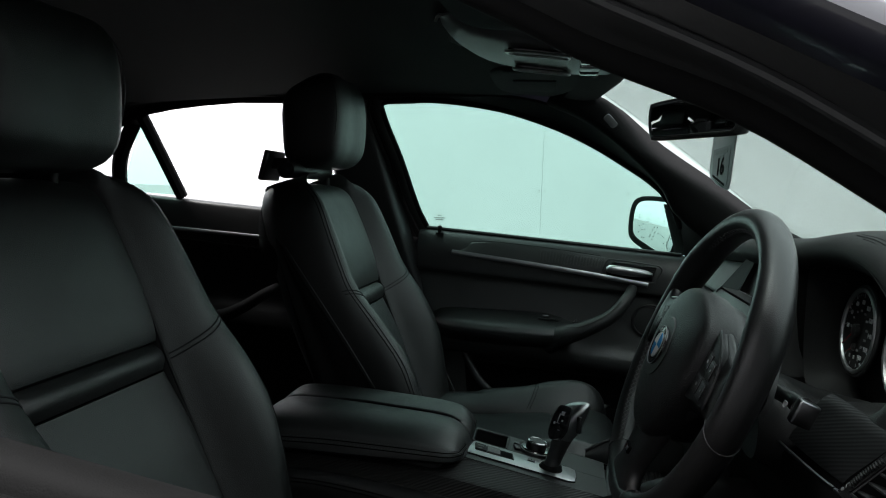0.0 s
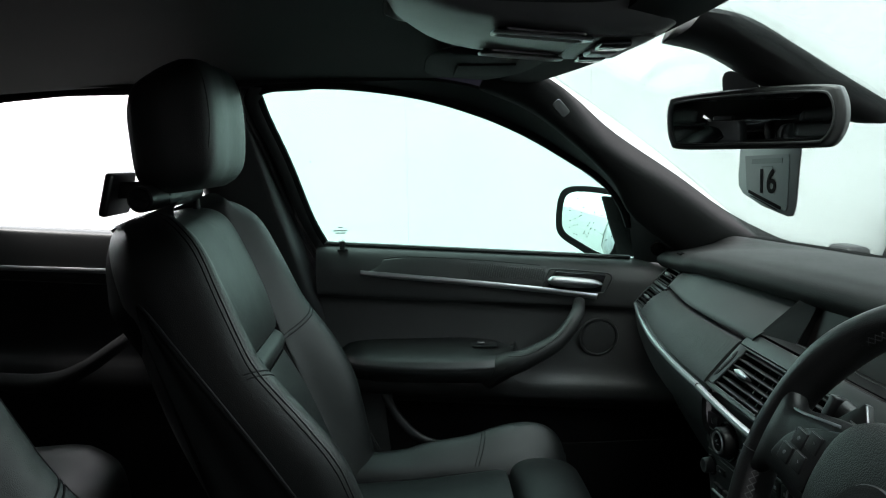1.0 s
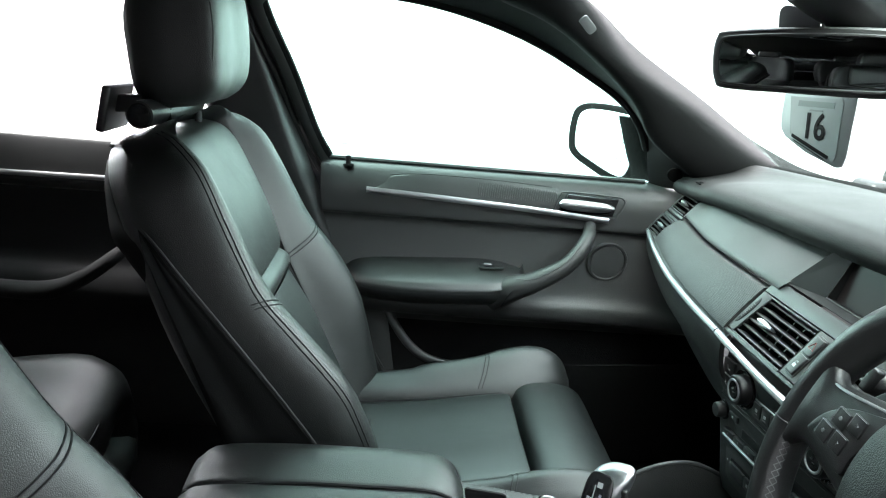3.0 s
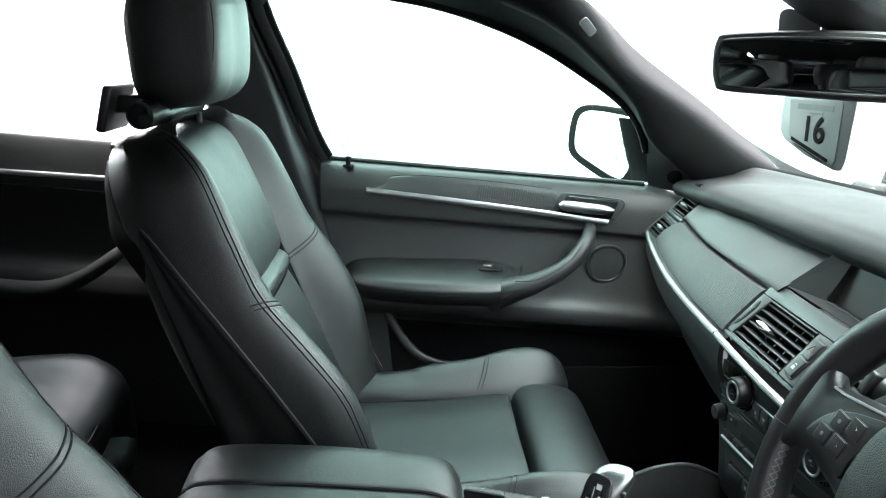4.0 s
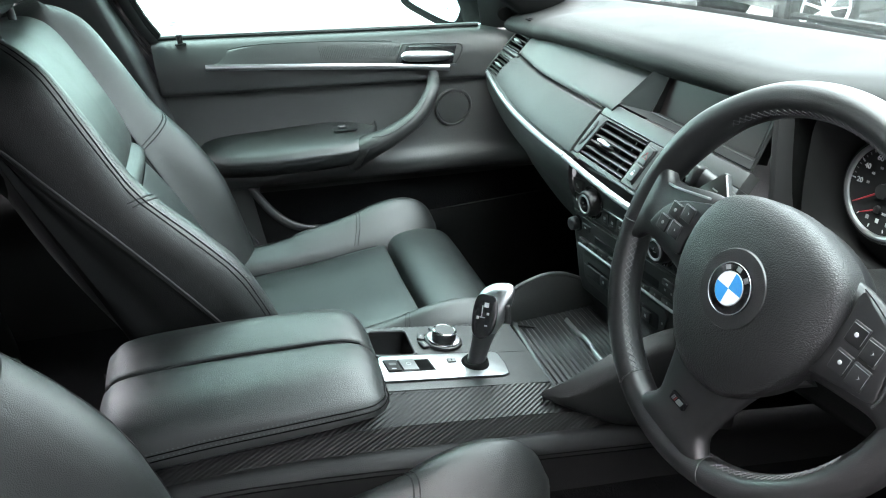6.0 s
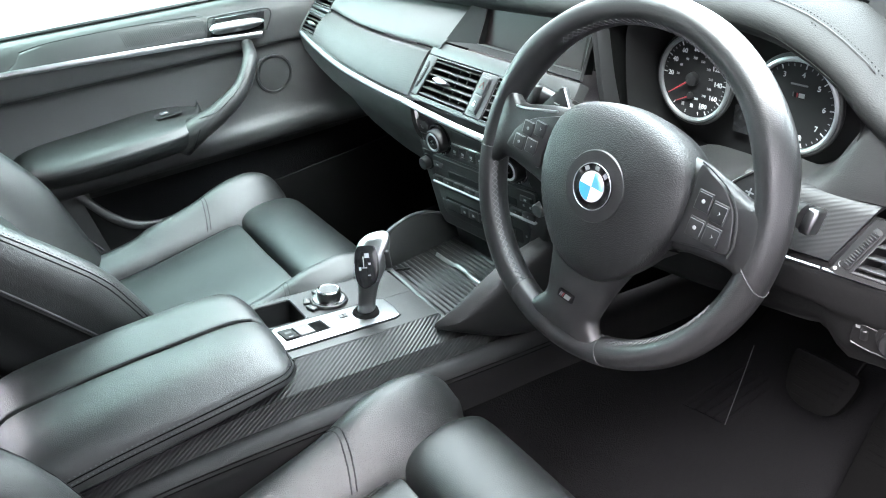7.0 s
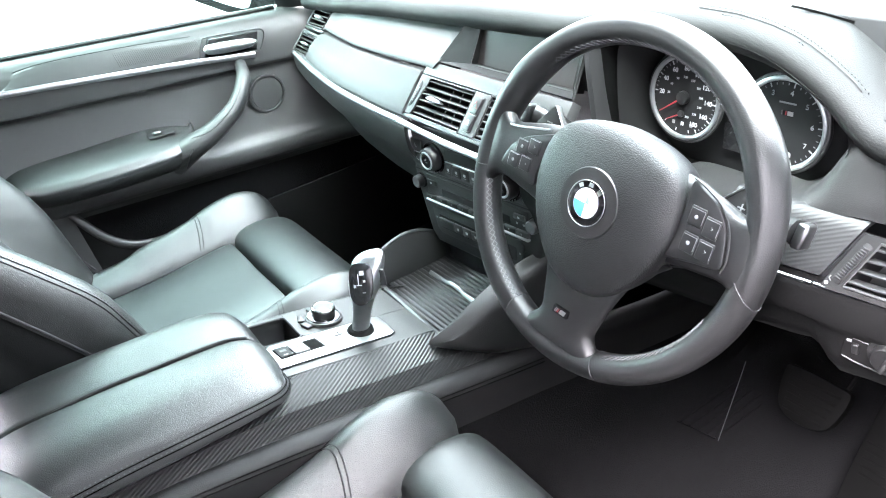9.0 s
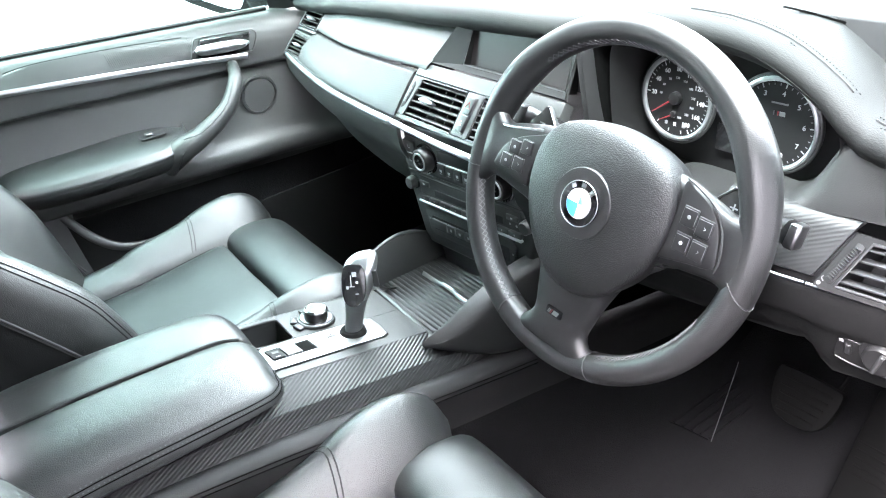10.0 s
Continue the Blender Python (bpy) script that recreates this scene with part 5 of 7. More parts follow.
# ---------------------------------------------------------------- instruments and wheel
def instruments():
    ins = thing("instrument_cluster", (0.25, -0.385, 1.05), "deep black instrument cluster with two round dials", "instrument cluster")
    # hood walls
    ring_f = [(-0.247, 1.10), (-0.243, 1.17), (-0.252, 1.212), (-0.3, 1.227), (-0.36, 1.229), (-0.42, 1.222), (-0.47, 1.2), (-0.506, 1.175), (-0.516, 1.15), (-0.502, 1.118), (-0.472, 1.085), (-0.42, 1.06), (-0.34, 1.055), (-0.27, 1.068)]
    rows = []
    for k, x in ((1.0, 0.218), (0.99, 0.23), (0.95, 0.255), (0.93, 0.285)):
        rows.append([(x, -0.375 + (y + 0.375) * k, 1.15 + (z - 1.15) * k) for y, z in ring_f])
    part("hood", loft(rows, 60, 10, True, False), DARKDASH, ins, "black hood round the dials")
    part("back_plate", rbox((0, 0, -0.012), (0.36, 0.2, 0.008), 0.004), DIALBLACK, ins, m=basis((0.274, -0.375, 1.145), RIGHT, (0.12, 0, 1)))
    rows = [[(x, y + dy, z) for x, dy in ((0.198, 0.0), (0.1965, -0.005), (0.199, -0.0095), (0.255, -0.012), (0.255, 0.002))] for y, z in ((-0.2125, 1.222), (-0.2165, 1.18), (-0.2205, 1.14), (-0.2255, 1.1), (-0.232, 1.075))]
    part("side_trim", loft(rows, 20, 14, True), HARD, ins, "satin grey fin beside the dials")
    part("side_panel", thicken(grid([[(0.205, -0.2225 + d, z) for d, z in ((0.0, 1.21), (-0.012, 1.08))], [(0.262, -0.243 + d, z) for d, z in ((0.0, 1.205), (-0.008, 1.085))]]), 0.003, (0.2, -0.37, 1.15)), CASE, ins, "black inner cheek of the hood", smooth=False)
    for cy, cz, nums, ang in ((-0.3065, 1.145, ["20", "40", "60", "80", "100", "120", "140", "160", "180"], 30.0), (-0.427, 1.142, ["1", "2", "3", "4", "5", "6", "7", "8"], 37.0)):
        m = basis((0.258, cy, cz), RIGHT, (0.1, 0, 1))
        dial = part("dial", lathe([(0.044, 0.0), (0.043, 0.002), (0.001, 0.002)], 48), DIALBLACK, ins, "round black dial with white figures", m=m)
        part("dial_ring", tube([(0.0455 * math.cos(a), 0.0455 * math.sin(a), 0.003) for a in [i * math.pi / 30 for i in range(60)]], 0.0028, 8, True), CHROME, dial, "satin chrome ring", m=m)
        part("dial_ring", tube([(0.0485 * math.cos(a), 0.0485 * math.sin(a), 0.001) for a in [i * math.pi / 30 for i in range(60)]], 0.003, 8, True), GREYPL, dial, m=m)
        n = len(nums)
        first = 178.0 if n == 9 else 190.0
        ticks, fine = [], []
        for i in range(4 * n - 3):
            a = radians(first - i * ang / 4)
            big = i % 4 == 0
            t = rbox((0.0398, 0, 0.0025), (0.0045 if big else 0.0022, 0.001 if big else 0.0006, 0.0006), 0)
            bmesh.ops.transform(t, matrix=Matrix.Rotation(a, 4, "Z"), verts=t.verts)
            (ticks if big else fine).append(t)
        part("tick_marks", joined(*ticks), WHITE, dial, m=m, smooth=False)["kind"] = "stuff"
        part("fine_tick_marks", joined(*fine), GREYPRINT, dial, m=m, smooth=False)["kind"] = "stuff"
        for i, text in enumerate(nums):
            a = radians(first - i * ang)
            part("figure", letters(text, 0.0072), WHITE, dial, m=m @ Matrix.Translation((0.0318 * math.cos(a), 0.0318 * math.sin(a), 0.0028)), smooth=False)
        if n == 9:
            for i, text in enumerate(("30", "60", "90", "120", "150", "180", "210", "240", "270", "300")):
                a = radians(first - 3 - i * ang * 0.93)
                part("inner_figure", letters(text, 0.0036), GREYPRINT, dial, m=m @ Matrix.Translation((0.0222 * math.cos(a), 0.0222 * math.sin(a), 0.0027)), smooth=False)
            need = radians(214)
            part("needle", tube([(0, 0, 0.006), (0.037 * math.cos(need), 0.037 * math.sin(need), 0.006)], [0.0012, 0.0005], 6), RED, dial, "red needle", m=m)
            part("gauge_needle", tube([(-0.003, -0.0195, 0.0045), (-0.021, -0.0285, 0.0045)], [0.0009, 0.0004], 6), RED, dial, "small red fuel needle", m=m)
            part("gauge_hub", lathe([(0.004, 0.003), (0.0036, 0.0056), (0.001, 0.006)], 16), HARD, dial, m=m @ Matrix.Translation((-0.002, -0.019, 0)))
            for q in (232, 258, 284):
                a = radians(q)
                part("gauge_tick", rbox((0, 0, 0), (0.0008, 0.0034, 0.0005), 0), WHITE, dial, m=m @ Matrix.Translation((0.0385 * math.cos(a), 0.0385 * math.sin(a), 0.0027)) @ Matrix.Rotation(a - math.pi / 2, 4, "Z"))
            part("hub_cap", lathe([(0.0075, 0.003), (0.007, 0.008), (0.001, 0.009)], 20), HARD, dial, m=m)
        else:
            part("dial_label", rbox((0.003, 0.0215, 0.0027), (0.018, 0.0016, 0.0005), 0), GREYPRINT, dial, m=m)
            for k, (c, w) in enumerate(((DARKCHROME, 0.002), (INK, 0.002), (RED, 0.002), (CHROME, 0.008))):
                part("badge_bar", rbox((-0.004 + 0.0022 * k + (0.0025 if k == 3 else 0), 0.0115, 0.0028), (w * 0.5 if k < 3 else w * 0.75, 0.0042, 0.0006), 0), c, dial, m=m @ Matrix.Translation((0.002, 0, 0)))
        for k in range(3):
            part("dial_mark", rbox((-0.012 + 0.012 * k, -0.03, 0.0027), (0.0035, 0.004, 0.0005), 0), WHITE if k == 1 else GREYPRINT, dial, m=m)
    part("info_display", slab(rrect(0.034, 0.03, 0.002), 0.002, 0.0005), GLOSS, ins, "small dark info display between the dials", m=basis((0.268, -0.3675, 1.107), RIGHT, (0.1, 0, 1)))
    part("stalk_shroud", loft([[(x, -0.365 + w * u, z + hh * v) for u, v in ((-1, -0.3), (-0.7, 0.8), (0, 1), (0.7, 0.8), (1, -0.3), (0.6, -1), (-0.6, -1))] for x, w, z, hh in ((0.13, 0.05, 1.065, 0.045), (0.16, 0.062, 1.055, 0.048), (0.21, 0.07, 1.04, 0.045), (0.26, 0.07, 1.03, 0.045))], 28, 12, True), SOFT, ins, "black steering column cover")


instruments()

TURN = Matrix.Rotation(radians(-7.5), 4, "Z")
WHEEL = basis((0.0695, -0.3688, 1.1108), (0.0930, -0.9957, 0), (0.3700, 0, 0.9290)) @ TURN @ Matrix.Scale(0.9420, 4)
SPOKES = basis((0.0626, -0.3760, 1.1160), (0.0930, -0.9957, 0), (0.3700, 0, 0.9290)) @ TURN @ Matrix.Scale(0.9276, 4)
HUB = basis((0.0566, -0.3822, 1.1205), (0.0930, -0.9957, 0), (0.3700, 0, 0.9290)) @ TURN @ Matrix.Scale(0.9152, 4)


def steering_wheel():
    m = WHEEL
    wh = thing("steering_wheel", m.translation, "three-spoke black leather steering wheel, turned slightly", "steering wheel")
    R = 0.1715
    rim = []
    for i in range(120):
        a = 2 * math.pi * i / 120
        deg = math.degrees(a) % 360
        swell = 0.0022 * (math.exp(-((deg - 32) / 14) ** 2) + math.exp(-((deg - 148) / 14) ** 2))
        row = []
        for j in range(18):
            b = 2 * math.pi * j / 18
            rr = (0.0158 + swell) * math.cos(b)
            row.append(((R + rr) * math.cos(a), (R + rr) * math.sin(a), (0.0185 + swell) * math.sin(b)))
        rim.append(row)
    rim.append(rim[0])
    bm = grid(rim, True)
    bmesh.ops.remove_doubles(bm, verts=bm.verts, dist=1e-6)
    r = part("rim", bm, LEATHER_WHEEL, wh, "thick smooth black leather rim", m=m)
    for d, lean in ((187, 0), (-3.5, -8), (246.5, 3), (290.5, 2)):
        ring = []
        for b in [k * math.pi / 12 for k in range(24)]:
            a = radians(d + lean * 0.5 * math.cos(b))
            q = R + 0.0160 * math.cos(b)
            ring.append((q * math.cos(a), q * math.sin(a), 0.0188 * math.sin(b)))
        part("rim_seam", tube(ring, 0.0006, 5, True), DARKSTITCH, r, m=m)
    # cross-stitching on the inside of the rim
    for a0, a1 in ((40, 160), (191, 245), (294, 340)):
        thread = []
        n = int((a1 - a0) * 0.42)
        for k in range(n):
            a, b = radians(a0 + (a1 - a0) * k / n), radians(a0 + (a1 - a0) * (k + 1) / n)
            q = R - 0.0152
            for za, zb in ((0.0128, 0.0068), (0.0068, 0.0128)):
                pts = []
                for t in (0, 0.5, 1):
                    w, z = a + (b - a) * t, za + (zb - za) * t
                    rr = R - 0.0158 * math.sqrt(max(0, 1 - (z / 0.0185) ** 2)) - 0.0003
                    pts.append((rr * math.cos(w), rr * math.sin(w), z))
                thread.append(tube(pts, 0.00055, 4))
        part("stitching", joined(*thread), RIMTHREAD, r, "grey cross-stitch", m=m)
    # airbag cover
    half = [(0.0, 0.0795), (0.035, 0.0755), (0.066, 0.064), (0.083, 0.046), (0.090, 0.018), (0.087, -0.018), (0.068, -0.058), (0.036, -0.091), (0.0, -0.1005)]
    outline = half + [(-x, y) for x, y in half[-2:0:-1]]
    rows = [[(x * k, y * k, z) for x, y in outline] for k, z in ((0.985, -0.02), (1.0, -0.002), (0.985, 0.006), (0.94, 0.012), (0.8, 0.018), (0.55, 0.0235), (0.3, 0.0265), (0.05, 0.0275))]
    hub = part("airbag_cover", loft(rows, 64, 24, True), AIRBAG, wh, "grained black airbag cover", m=HUB)
    part("hub_base", loft([[(x * k, y * k, z) for x, y in outline] for k, z in ((0.75, -0.055), (0.9, -0.045), (0.95, -0.02))], 48, 8, True), HARD, wh, m=HUB)
    # round badge in plain colours
    bm_ = HUB @ Matrix.Translation((0, 0, 0.0262))
    part("badge_well", lathe([(0.037, -0.002), (0.0355, 0.0006), (0.025, 0.0008), (0.001, 0.0008)], 40), LEATHER_WHEEL, hub, m=bm_)
    part("badge", lathe([(0.0235, 0.0), (0.023, 0.0028), (0.0225, 0.003), (0.001, 0.003)], 48), GLOSS, hub, "round badge in blue, white and black", m=bm_)
    for q, c in ((0, BLUE), (1, WENAMEL), (2, BLUE), (3, WENAMEL)):
        pts = [(0, 0)] + [(0.0148 * math.cos(radians(90 * q + k * 9)), 0.0148 * math.sin(radians(90 * q + k * 9))) for k in range(11)]
        part("badge_quarter", slab(pts, 0.0008, 0), c, hub, m=bm_ @ Matrix.Translation((0, 0, 0.0042)), smooth=False)
    for rr in (0.0232, 0.0152):
        part("badge_ring", tube([(rr * math.cos(a), rr * math.sin(a), 0.0035) for a in [i * math.pi / 24 for i in range(48)]], 0.0004, 6, True), ALU, hub, m=bm_)
    for d in (128, 90, 52):
        a = radians(d)
        part("badge_mark", rbox((0, 0, 0), (0.005, 0.0042, 0.0005), 0), ALU, hub, m=bm_ @ Matrix.Translation((0.0192 * math.cos(a), 0.0192 * math.sin(a), 0.0035)) @ Matrix.Rotation(a - math.pi / 2, 4, "Z"))
    # side spokes with buttons
    for sgn in (1, -1):
        yo = 0.012 if sgn > 0 else 0.004
        sp = [[(sgn * x, yc + yo + h * v, z + t * w) for v, w in ((1, -0.6), (0.9, 0.6), (0, 1), (-0.9, 0.6), (-1, -0.6), (0, -1))] for x, yc, h, z, t in ((0.06, 0.0, 0.045, -0.004, 0.012), (0.09, 0.005, 0.040, -0.002, 0.012), (0.12, 0.004, 0.034, -0.001, 0.011), (0.145, 0.002, 0.03, -0.002, 0.012), (0.158, 0.002, 0.036, -0.002, 0.012), (0.168, 0.002, 0.05, -0.002, 0.01))]
        spoke = part("spoke", loft(sp, 28, 20, True), HARD, wh, "black spoke", m=SPOKES)
        if sgn > 0:
            pod = [(0.0925, 0.06), (0.105, 0.0565), (0.124, 0.0475), (0.138, 0.032), (0.1455, 0.008), (0.1445, -0.004), (0.12, -0.0095), (0.084, -0.0155), (0.0905, 0.01), (0.0935, 0.036)]
            keys = ((0.1085, 0.0315), (0.1255, 0.0275), (0.1095, 0.0065), (0.127, 0.006))
        else:
            pod = [(-0.072, 0.0455), (-0.096, 0.0385), (-0.118, 0.0285), (-0.134, 0.0145), (-0.1425, -0.004), (-0.14, -0.0105), (-0.115, -0.0135), (-0.0885, -0.0165), (-0.088, 0.0), (-0.081, 0.022)]
            keys = ((-0.1165, 0.0185), (-0.0995, 0.0235), (-0.1245, 0.0005), (-0.106, 0.002))
        pod = [q[:2] for q in cr([(x, y, 0) for x, y in pod], 40, True)]
        if sgn > 0:
            pod.reverse()
        part("button_panel", slab(pod, 0.008, 0.002), HARD, spoke, "satin black button panel", m=SPOKES @ Matrix.Translation((0, 0, 0.0125)))
        if sgn > 0:
            # lighter bead drawn as the lit band along the spoke's upper edge
            part("panel_edge", tube([(0.0925, 0.0625, 0.0105), (0.107, 0.0585, 0.0115), (0.1265, 0.049, 0.0115), (0.141, 0.032, 0.0115), (0.1485, 0.008, 0.0115), (0.147, -0.006, 0.011)], 0.0011, 6, smooth=30), GREYPL, spoke, "pale line for the lit spoke edge", m=SPOKES)
        for k, (bx, by) in enumerate(keys):
            key = part("wheel_button", rbox((bx, by, 0.0127), (0.0155, 0.0185 if sgn > 0 else 0.016, 0.0024), 0.001), HARD, spoke, "black rubber button", m=SPOKES)
            edge = 0.0072
            part("button_edge", tube([(bx - sgn * edge * 0.9, by + edge, 0.0141), (bx + sgn * edge, by + edge, 0.0141), (bx + sgn * edge, by - edge * 0.8, 0.0141)], 0.00028, 4), GREYPRINT, spoke, m=SPOKES)
            if k % 2:
                part("button_mark", tube([(bx + 0.002 * q, by + 0.002 * w_, 0.0143) for q, w_ in ((1, 0), (0, 1), (-1, 0), (0, -1))], 0.0005, 4, True), GREYPRINT if sgn < 0 else WHITE, spoke, m=SPOKES)
            else:
                part("button_mark", lathe([(0.0019, 0), (0.0017, 0.0004), (0.0003, 0.0005)], 12), GREYPRINT if sgn < 0 else WHITE, spoke, m=SPOKES @ Matrix.Translation((bx, by, 0.0141)))
        # gearshift paddle behind the spoke
        pad = [(sgn * x, y) for x, y in ((0.098, 0.04), (0.15, 0.018), (0.15, 0.03), (0.142, 0.042), (0.1245, 0.0645), (0.1195, 0.0645))]
        if sgn < 0:
            pad.reverse()
        paddle = part("paddle", slab(pad, 0.006, 0.0015), GREYPL, wh, "grey gearshift paddle", m=m @ Matrix.Translation((0, 0, -0.029)))
        part("paddle_edge", tube([(sgn * 0.1005, 0.042, -0.0285), (sgn * 0.1195, 0.0635, -0.0285)], 0.0011, 6), ALU, paddle, m=m)
        part("paddle_mark", rbox((sgn * 0.124, 0.045, -0.0287), (0.008, 0.0013, 0.0006), 0), WHITE, paddle, m=m)
        if sgn > 0:
            part("paddle_mark", rbox((sgn * 0.124, 0.045, -0.0287), (0.0013, 0.008, 0.0006), 0), WHITE, paddle, m=m)
    part("bright_edge", tube([(-0.152, 0.033, 0.004), (-0.13, 0.037, 0.010), (-0.105, 0.043, 0.012), (-0.084, 0.048, 0.012)], 0.0013, 6, smooth=12), ALU, wh, "thin bright edge", m=SPOKES)
    # lower spoke
    sp = [[(x0 + w * v, y, z + t * q) for v, q in ((1, -0.6), (0.85, 0.6), (0, 1), (-0.85, 0.6), (-1, -0.6), (0, -1))] for y, x0, w, z, t in ((-0.03, 0, 0.088, -0.004, 0.012), (-0.06, 0, 0.06, -0.004, 0.012), (-0.09, 0, 0.047, -0.003, 0.011), (-0.12, 0, 0.039, -0.002, 0.011), (-0.14, 0, 0.036, -0.002, 0.012), (-0.155, 0, 0.046, -0.002, 0.012), (-0.166, 0, 0.06, -0.002, 0.01))]
    low = part("lower_spoke", loft(sp, 28, 22, True), HARD, wh, "black lower spoke", m=SPOKES)
    bp = SPOKES @ Matrix.Translation((-0.001, -0.127, 0.0122))
    SLANT = Matrix(((1, 0.35, 0, 0), (0, 1, 0, 0), (0, 0, 1, 0), (0, 0, 0, 1)))
    part("badge_plate", slab(rrect(0.021, 0.009, 0.0012), 0.003, 0.0005), INK, low, m=bp)
    for k, (c, w) in enumerate(((DARKCHROME, 0.0012), (GREYPRINT, 0.0012), (RED, 0.0013), (ALU, 0.0075))):
        part("badge_bar", rbox((-0.0065 + 0.002 * k + (0.004 if k == 3 else 0), 0, 0.0004), (w, 0.005, 0.0006), 0), c, low, m=bp @ SLANT)
    # column stalks
    for sgn, tip in ((1, "wiper_stalk"), (-1, "indicator_stalk")):
        st = part(tip, tube([(sgn * 0.04, 0.02, -0.06), (sgn * 0.11, 0.033, -0.062), (sgn * 0.155, 0.039, -0.058), (sgn * 0.17, 0.040, -0.052)], [0.008, 0.008, 0.0105, 0.013], 12, smooth=16, flat=0.75), HARD, wh, "black column stalk", m=m)
        part("stalk_tip", rbox((sgn * 0.1765, 0.0395, -0.0515), (0.011, 0.024, 0.02), 0.003), DARKCHROME if sgn > 0 else HARD, st, "satin stalk tip" if sgn > 0 else "", m=m @ Matrix.Identity(4))
        if sgn > 0:
            part("stalk_mark", rbox((sgn * 0.1635, 0.038, -0.0385), (0.007, 0.006, 0.001), 0), WHITE, st, m=m)


steering_wheel()


# ---------------------------------------------------------------- seats
def seat(name, yc, px, pz, recline, cush_shift, label, head=0.577, group="front seats"):
    st = thing(name, (px + 0.15, yc, 0.45), label, "car seat", group)
    c, s_ = math.cos(radians(recline)), math.sin(radians(recline))
    N, UP = Vector((c, 0, s_)), Vector((-s_, 0, c))
    O = Vector((px, yc, pz))

    def raw(u, f, h):
        return O + Vector((0, u, 0)) + N * f + UP * h

    def at(u, f, h):
        return raw(u, f, h if h < 0.46 else 0.46 + (h - 0.46) * 0.87)

    # centre panels: lower, band, upper
    def panel(h0, h1, w0, w1, puff, n=5):
        rows = []
        for i in range(n):
            k = i / (n - 1)
            h = h0 + (h1 - h0) * k
            w = w0 + (w1 - w0) * k
            e = puff * math.sin(math.pi * min(1, max(0, 0.06 + 0.88 * k))) ** 0.35
            ends = 0.0 if 0 < i < n - 1 else -0.006
            rows.append([at(-w, -0.02, h), at(-w, ends - 0.004, h), at(-w * 0.8, ends + e, h), at(0, ends + e * 1.15 + 0.002, h), at(w * 0.8, ends + e, h), at(w, ends - 0.004, h), at(w, -0.02, h), at(0, -0.05, h)])
        return loft(rows, 28, 14, True)
    part("seat_panel", panel(-0.02, 0.285, 0.15, 0.14, 0.010), LEATHER, st, "black leather centre panel")
    part("seat_band", panel(0.288, 0.325, 0.14, 0.14, 0.010, 4), LEATHER, st, "ribbed leather band")
    rows = []
    for h, w, f in ((0.328, 0.138, -0.006), (0.334, 0.14, 0.006), (0.40, 0.138, 0.014), (0.48, 0.134, 0.014), (0.54, 0.134, 0.009), (0.571, 0.136, -0.006), (0.590, 0.132, -0.03), (0.597, 0.126, -0.05), (0.597, 0.12, -0.068)):
        rows.append([at(-w, f - 0.02, h), at(-w, f - 0.006, h), at(-w * 0.8, f, h), at(0, f + 0.003, h), at(w * 0.8, f, h), at(w, f - 0.006, h), at(w, f - 0.02, h), at(0, f - 0.05, h - 0.01)])
    part("seat_panel", loft(rows, 30, 24, True), LEATHER, st, "black leather upper panel")
    # side bolsters: height, half width and front along the back
    HB = [0.0, 0.05, 0.17, 0.26, 0.34, 0.43, 0.51, 0.55, 0.578, 0.596]
    WB = [0.24, 0.245, 0.25, 0.25, 0.245, 0.235, 0.22, 0.206, 0.183, 0.158]
    FB = [0.082, 0.092, 0.098, 0.075, 0.05, 0.046, 0.042, 0.03, 0.012, -0.01]
    for g in (1, -1):
        rows = []
        for h, w, b, back in ((-0.05, 0.235, 0.07, -0.09), (0.05, 0.245, 0.092, -0.085), (0.17, 0.25, 0.098, -0.085), (0.26, 0.25, 0.075, -0.09), (0.34, 0.245, 0.05, -0.092), (0.43, 0.236, 0.046, -0.088), (0.51, 0.224, 0.042, -0.085), (0.55, 0.21, 0.03, -0.083), (0.578, 0.188, 0.012, -0.08), (0.594, 0.162, -0.01, -0.078), (0.6, 0.134, -0.028, -0.078), (0.602, 0.1, -0.042, -0.072)):
            if g > 0:
                b -= float(np.interp(h, [0.0, 0.05, 0.17, 0.3], [0.034, 0.036, 0.022, 0.0]))
            wi = min(0.142, w - 0.05)
            rows.append([at(g * q, f, h) for q, f in ((wi, -0.01), (wi + 0.012, 0.012), ((wi + w) / 2 - 0.004, b * 0.92), (w - 0.022, b), (w - 0.004, b - 0.018), (w + 0.002, b - 0.05), (w, back * 0.6), (w - 0.03, back), (wi, back))])
        pad = loft(rows, 30, 30, True)
        tree = BVHTree.FromBMesh(pad)
        part("bolster", pad, LEATHER, st, "black leather side bolster")
        for d in (0, 0.006):
            edge = []
            for h in np.linspace(0.0, 0.59, 34):
                w = float(np.interp(h, HB, WB)) - 0.012 + d
                spot, nor = tree.find_nearest(at(g * w, float(np.interp(h, HB, FB)) - d * 0.75, float(h)))[:2]
                edge.append(tuple(spot + nor * 0.0002))
            part("seam", tube(edge, 0.0011, 5, smooth=40), DIALBLACK, st, "stitched edge seam")
        thread = []
        for h in np.linspace(0.0, 0.58, 34):
            w = float(np.interp(h, HB, WB)) - 0.0165
            spot, nor = tree.find_nearest(at(g * w, float(np.interp(h, HB, FB)) + 0.004, float(h)))[:2]
            thread.append(tuple(spot + nor * 0.0003))
        part("stitching", stitches(thread, 100, 0.3, 0.0006), DARKSTITCH, st, "dark thread along the bolster edge")
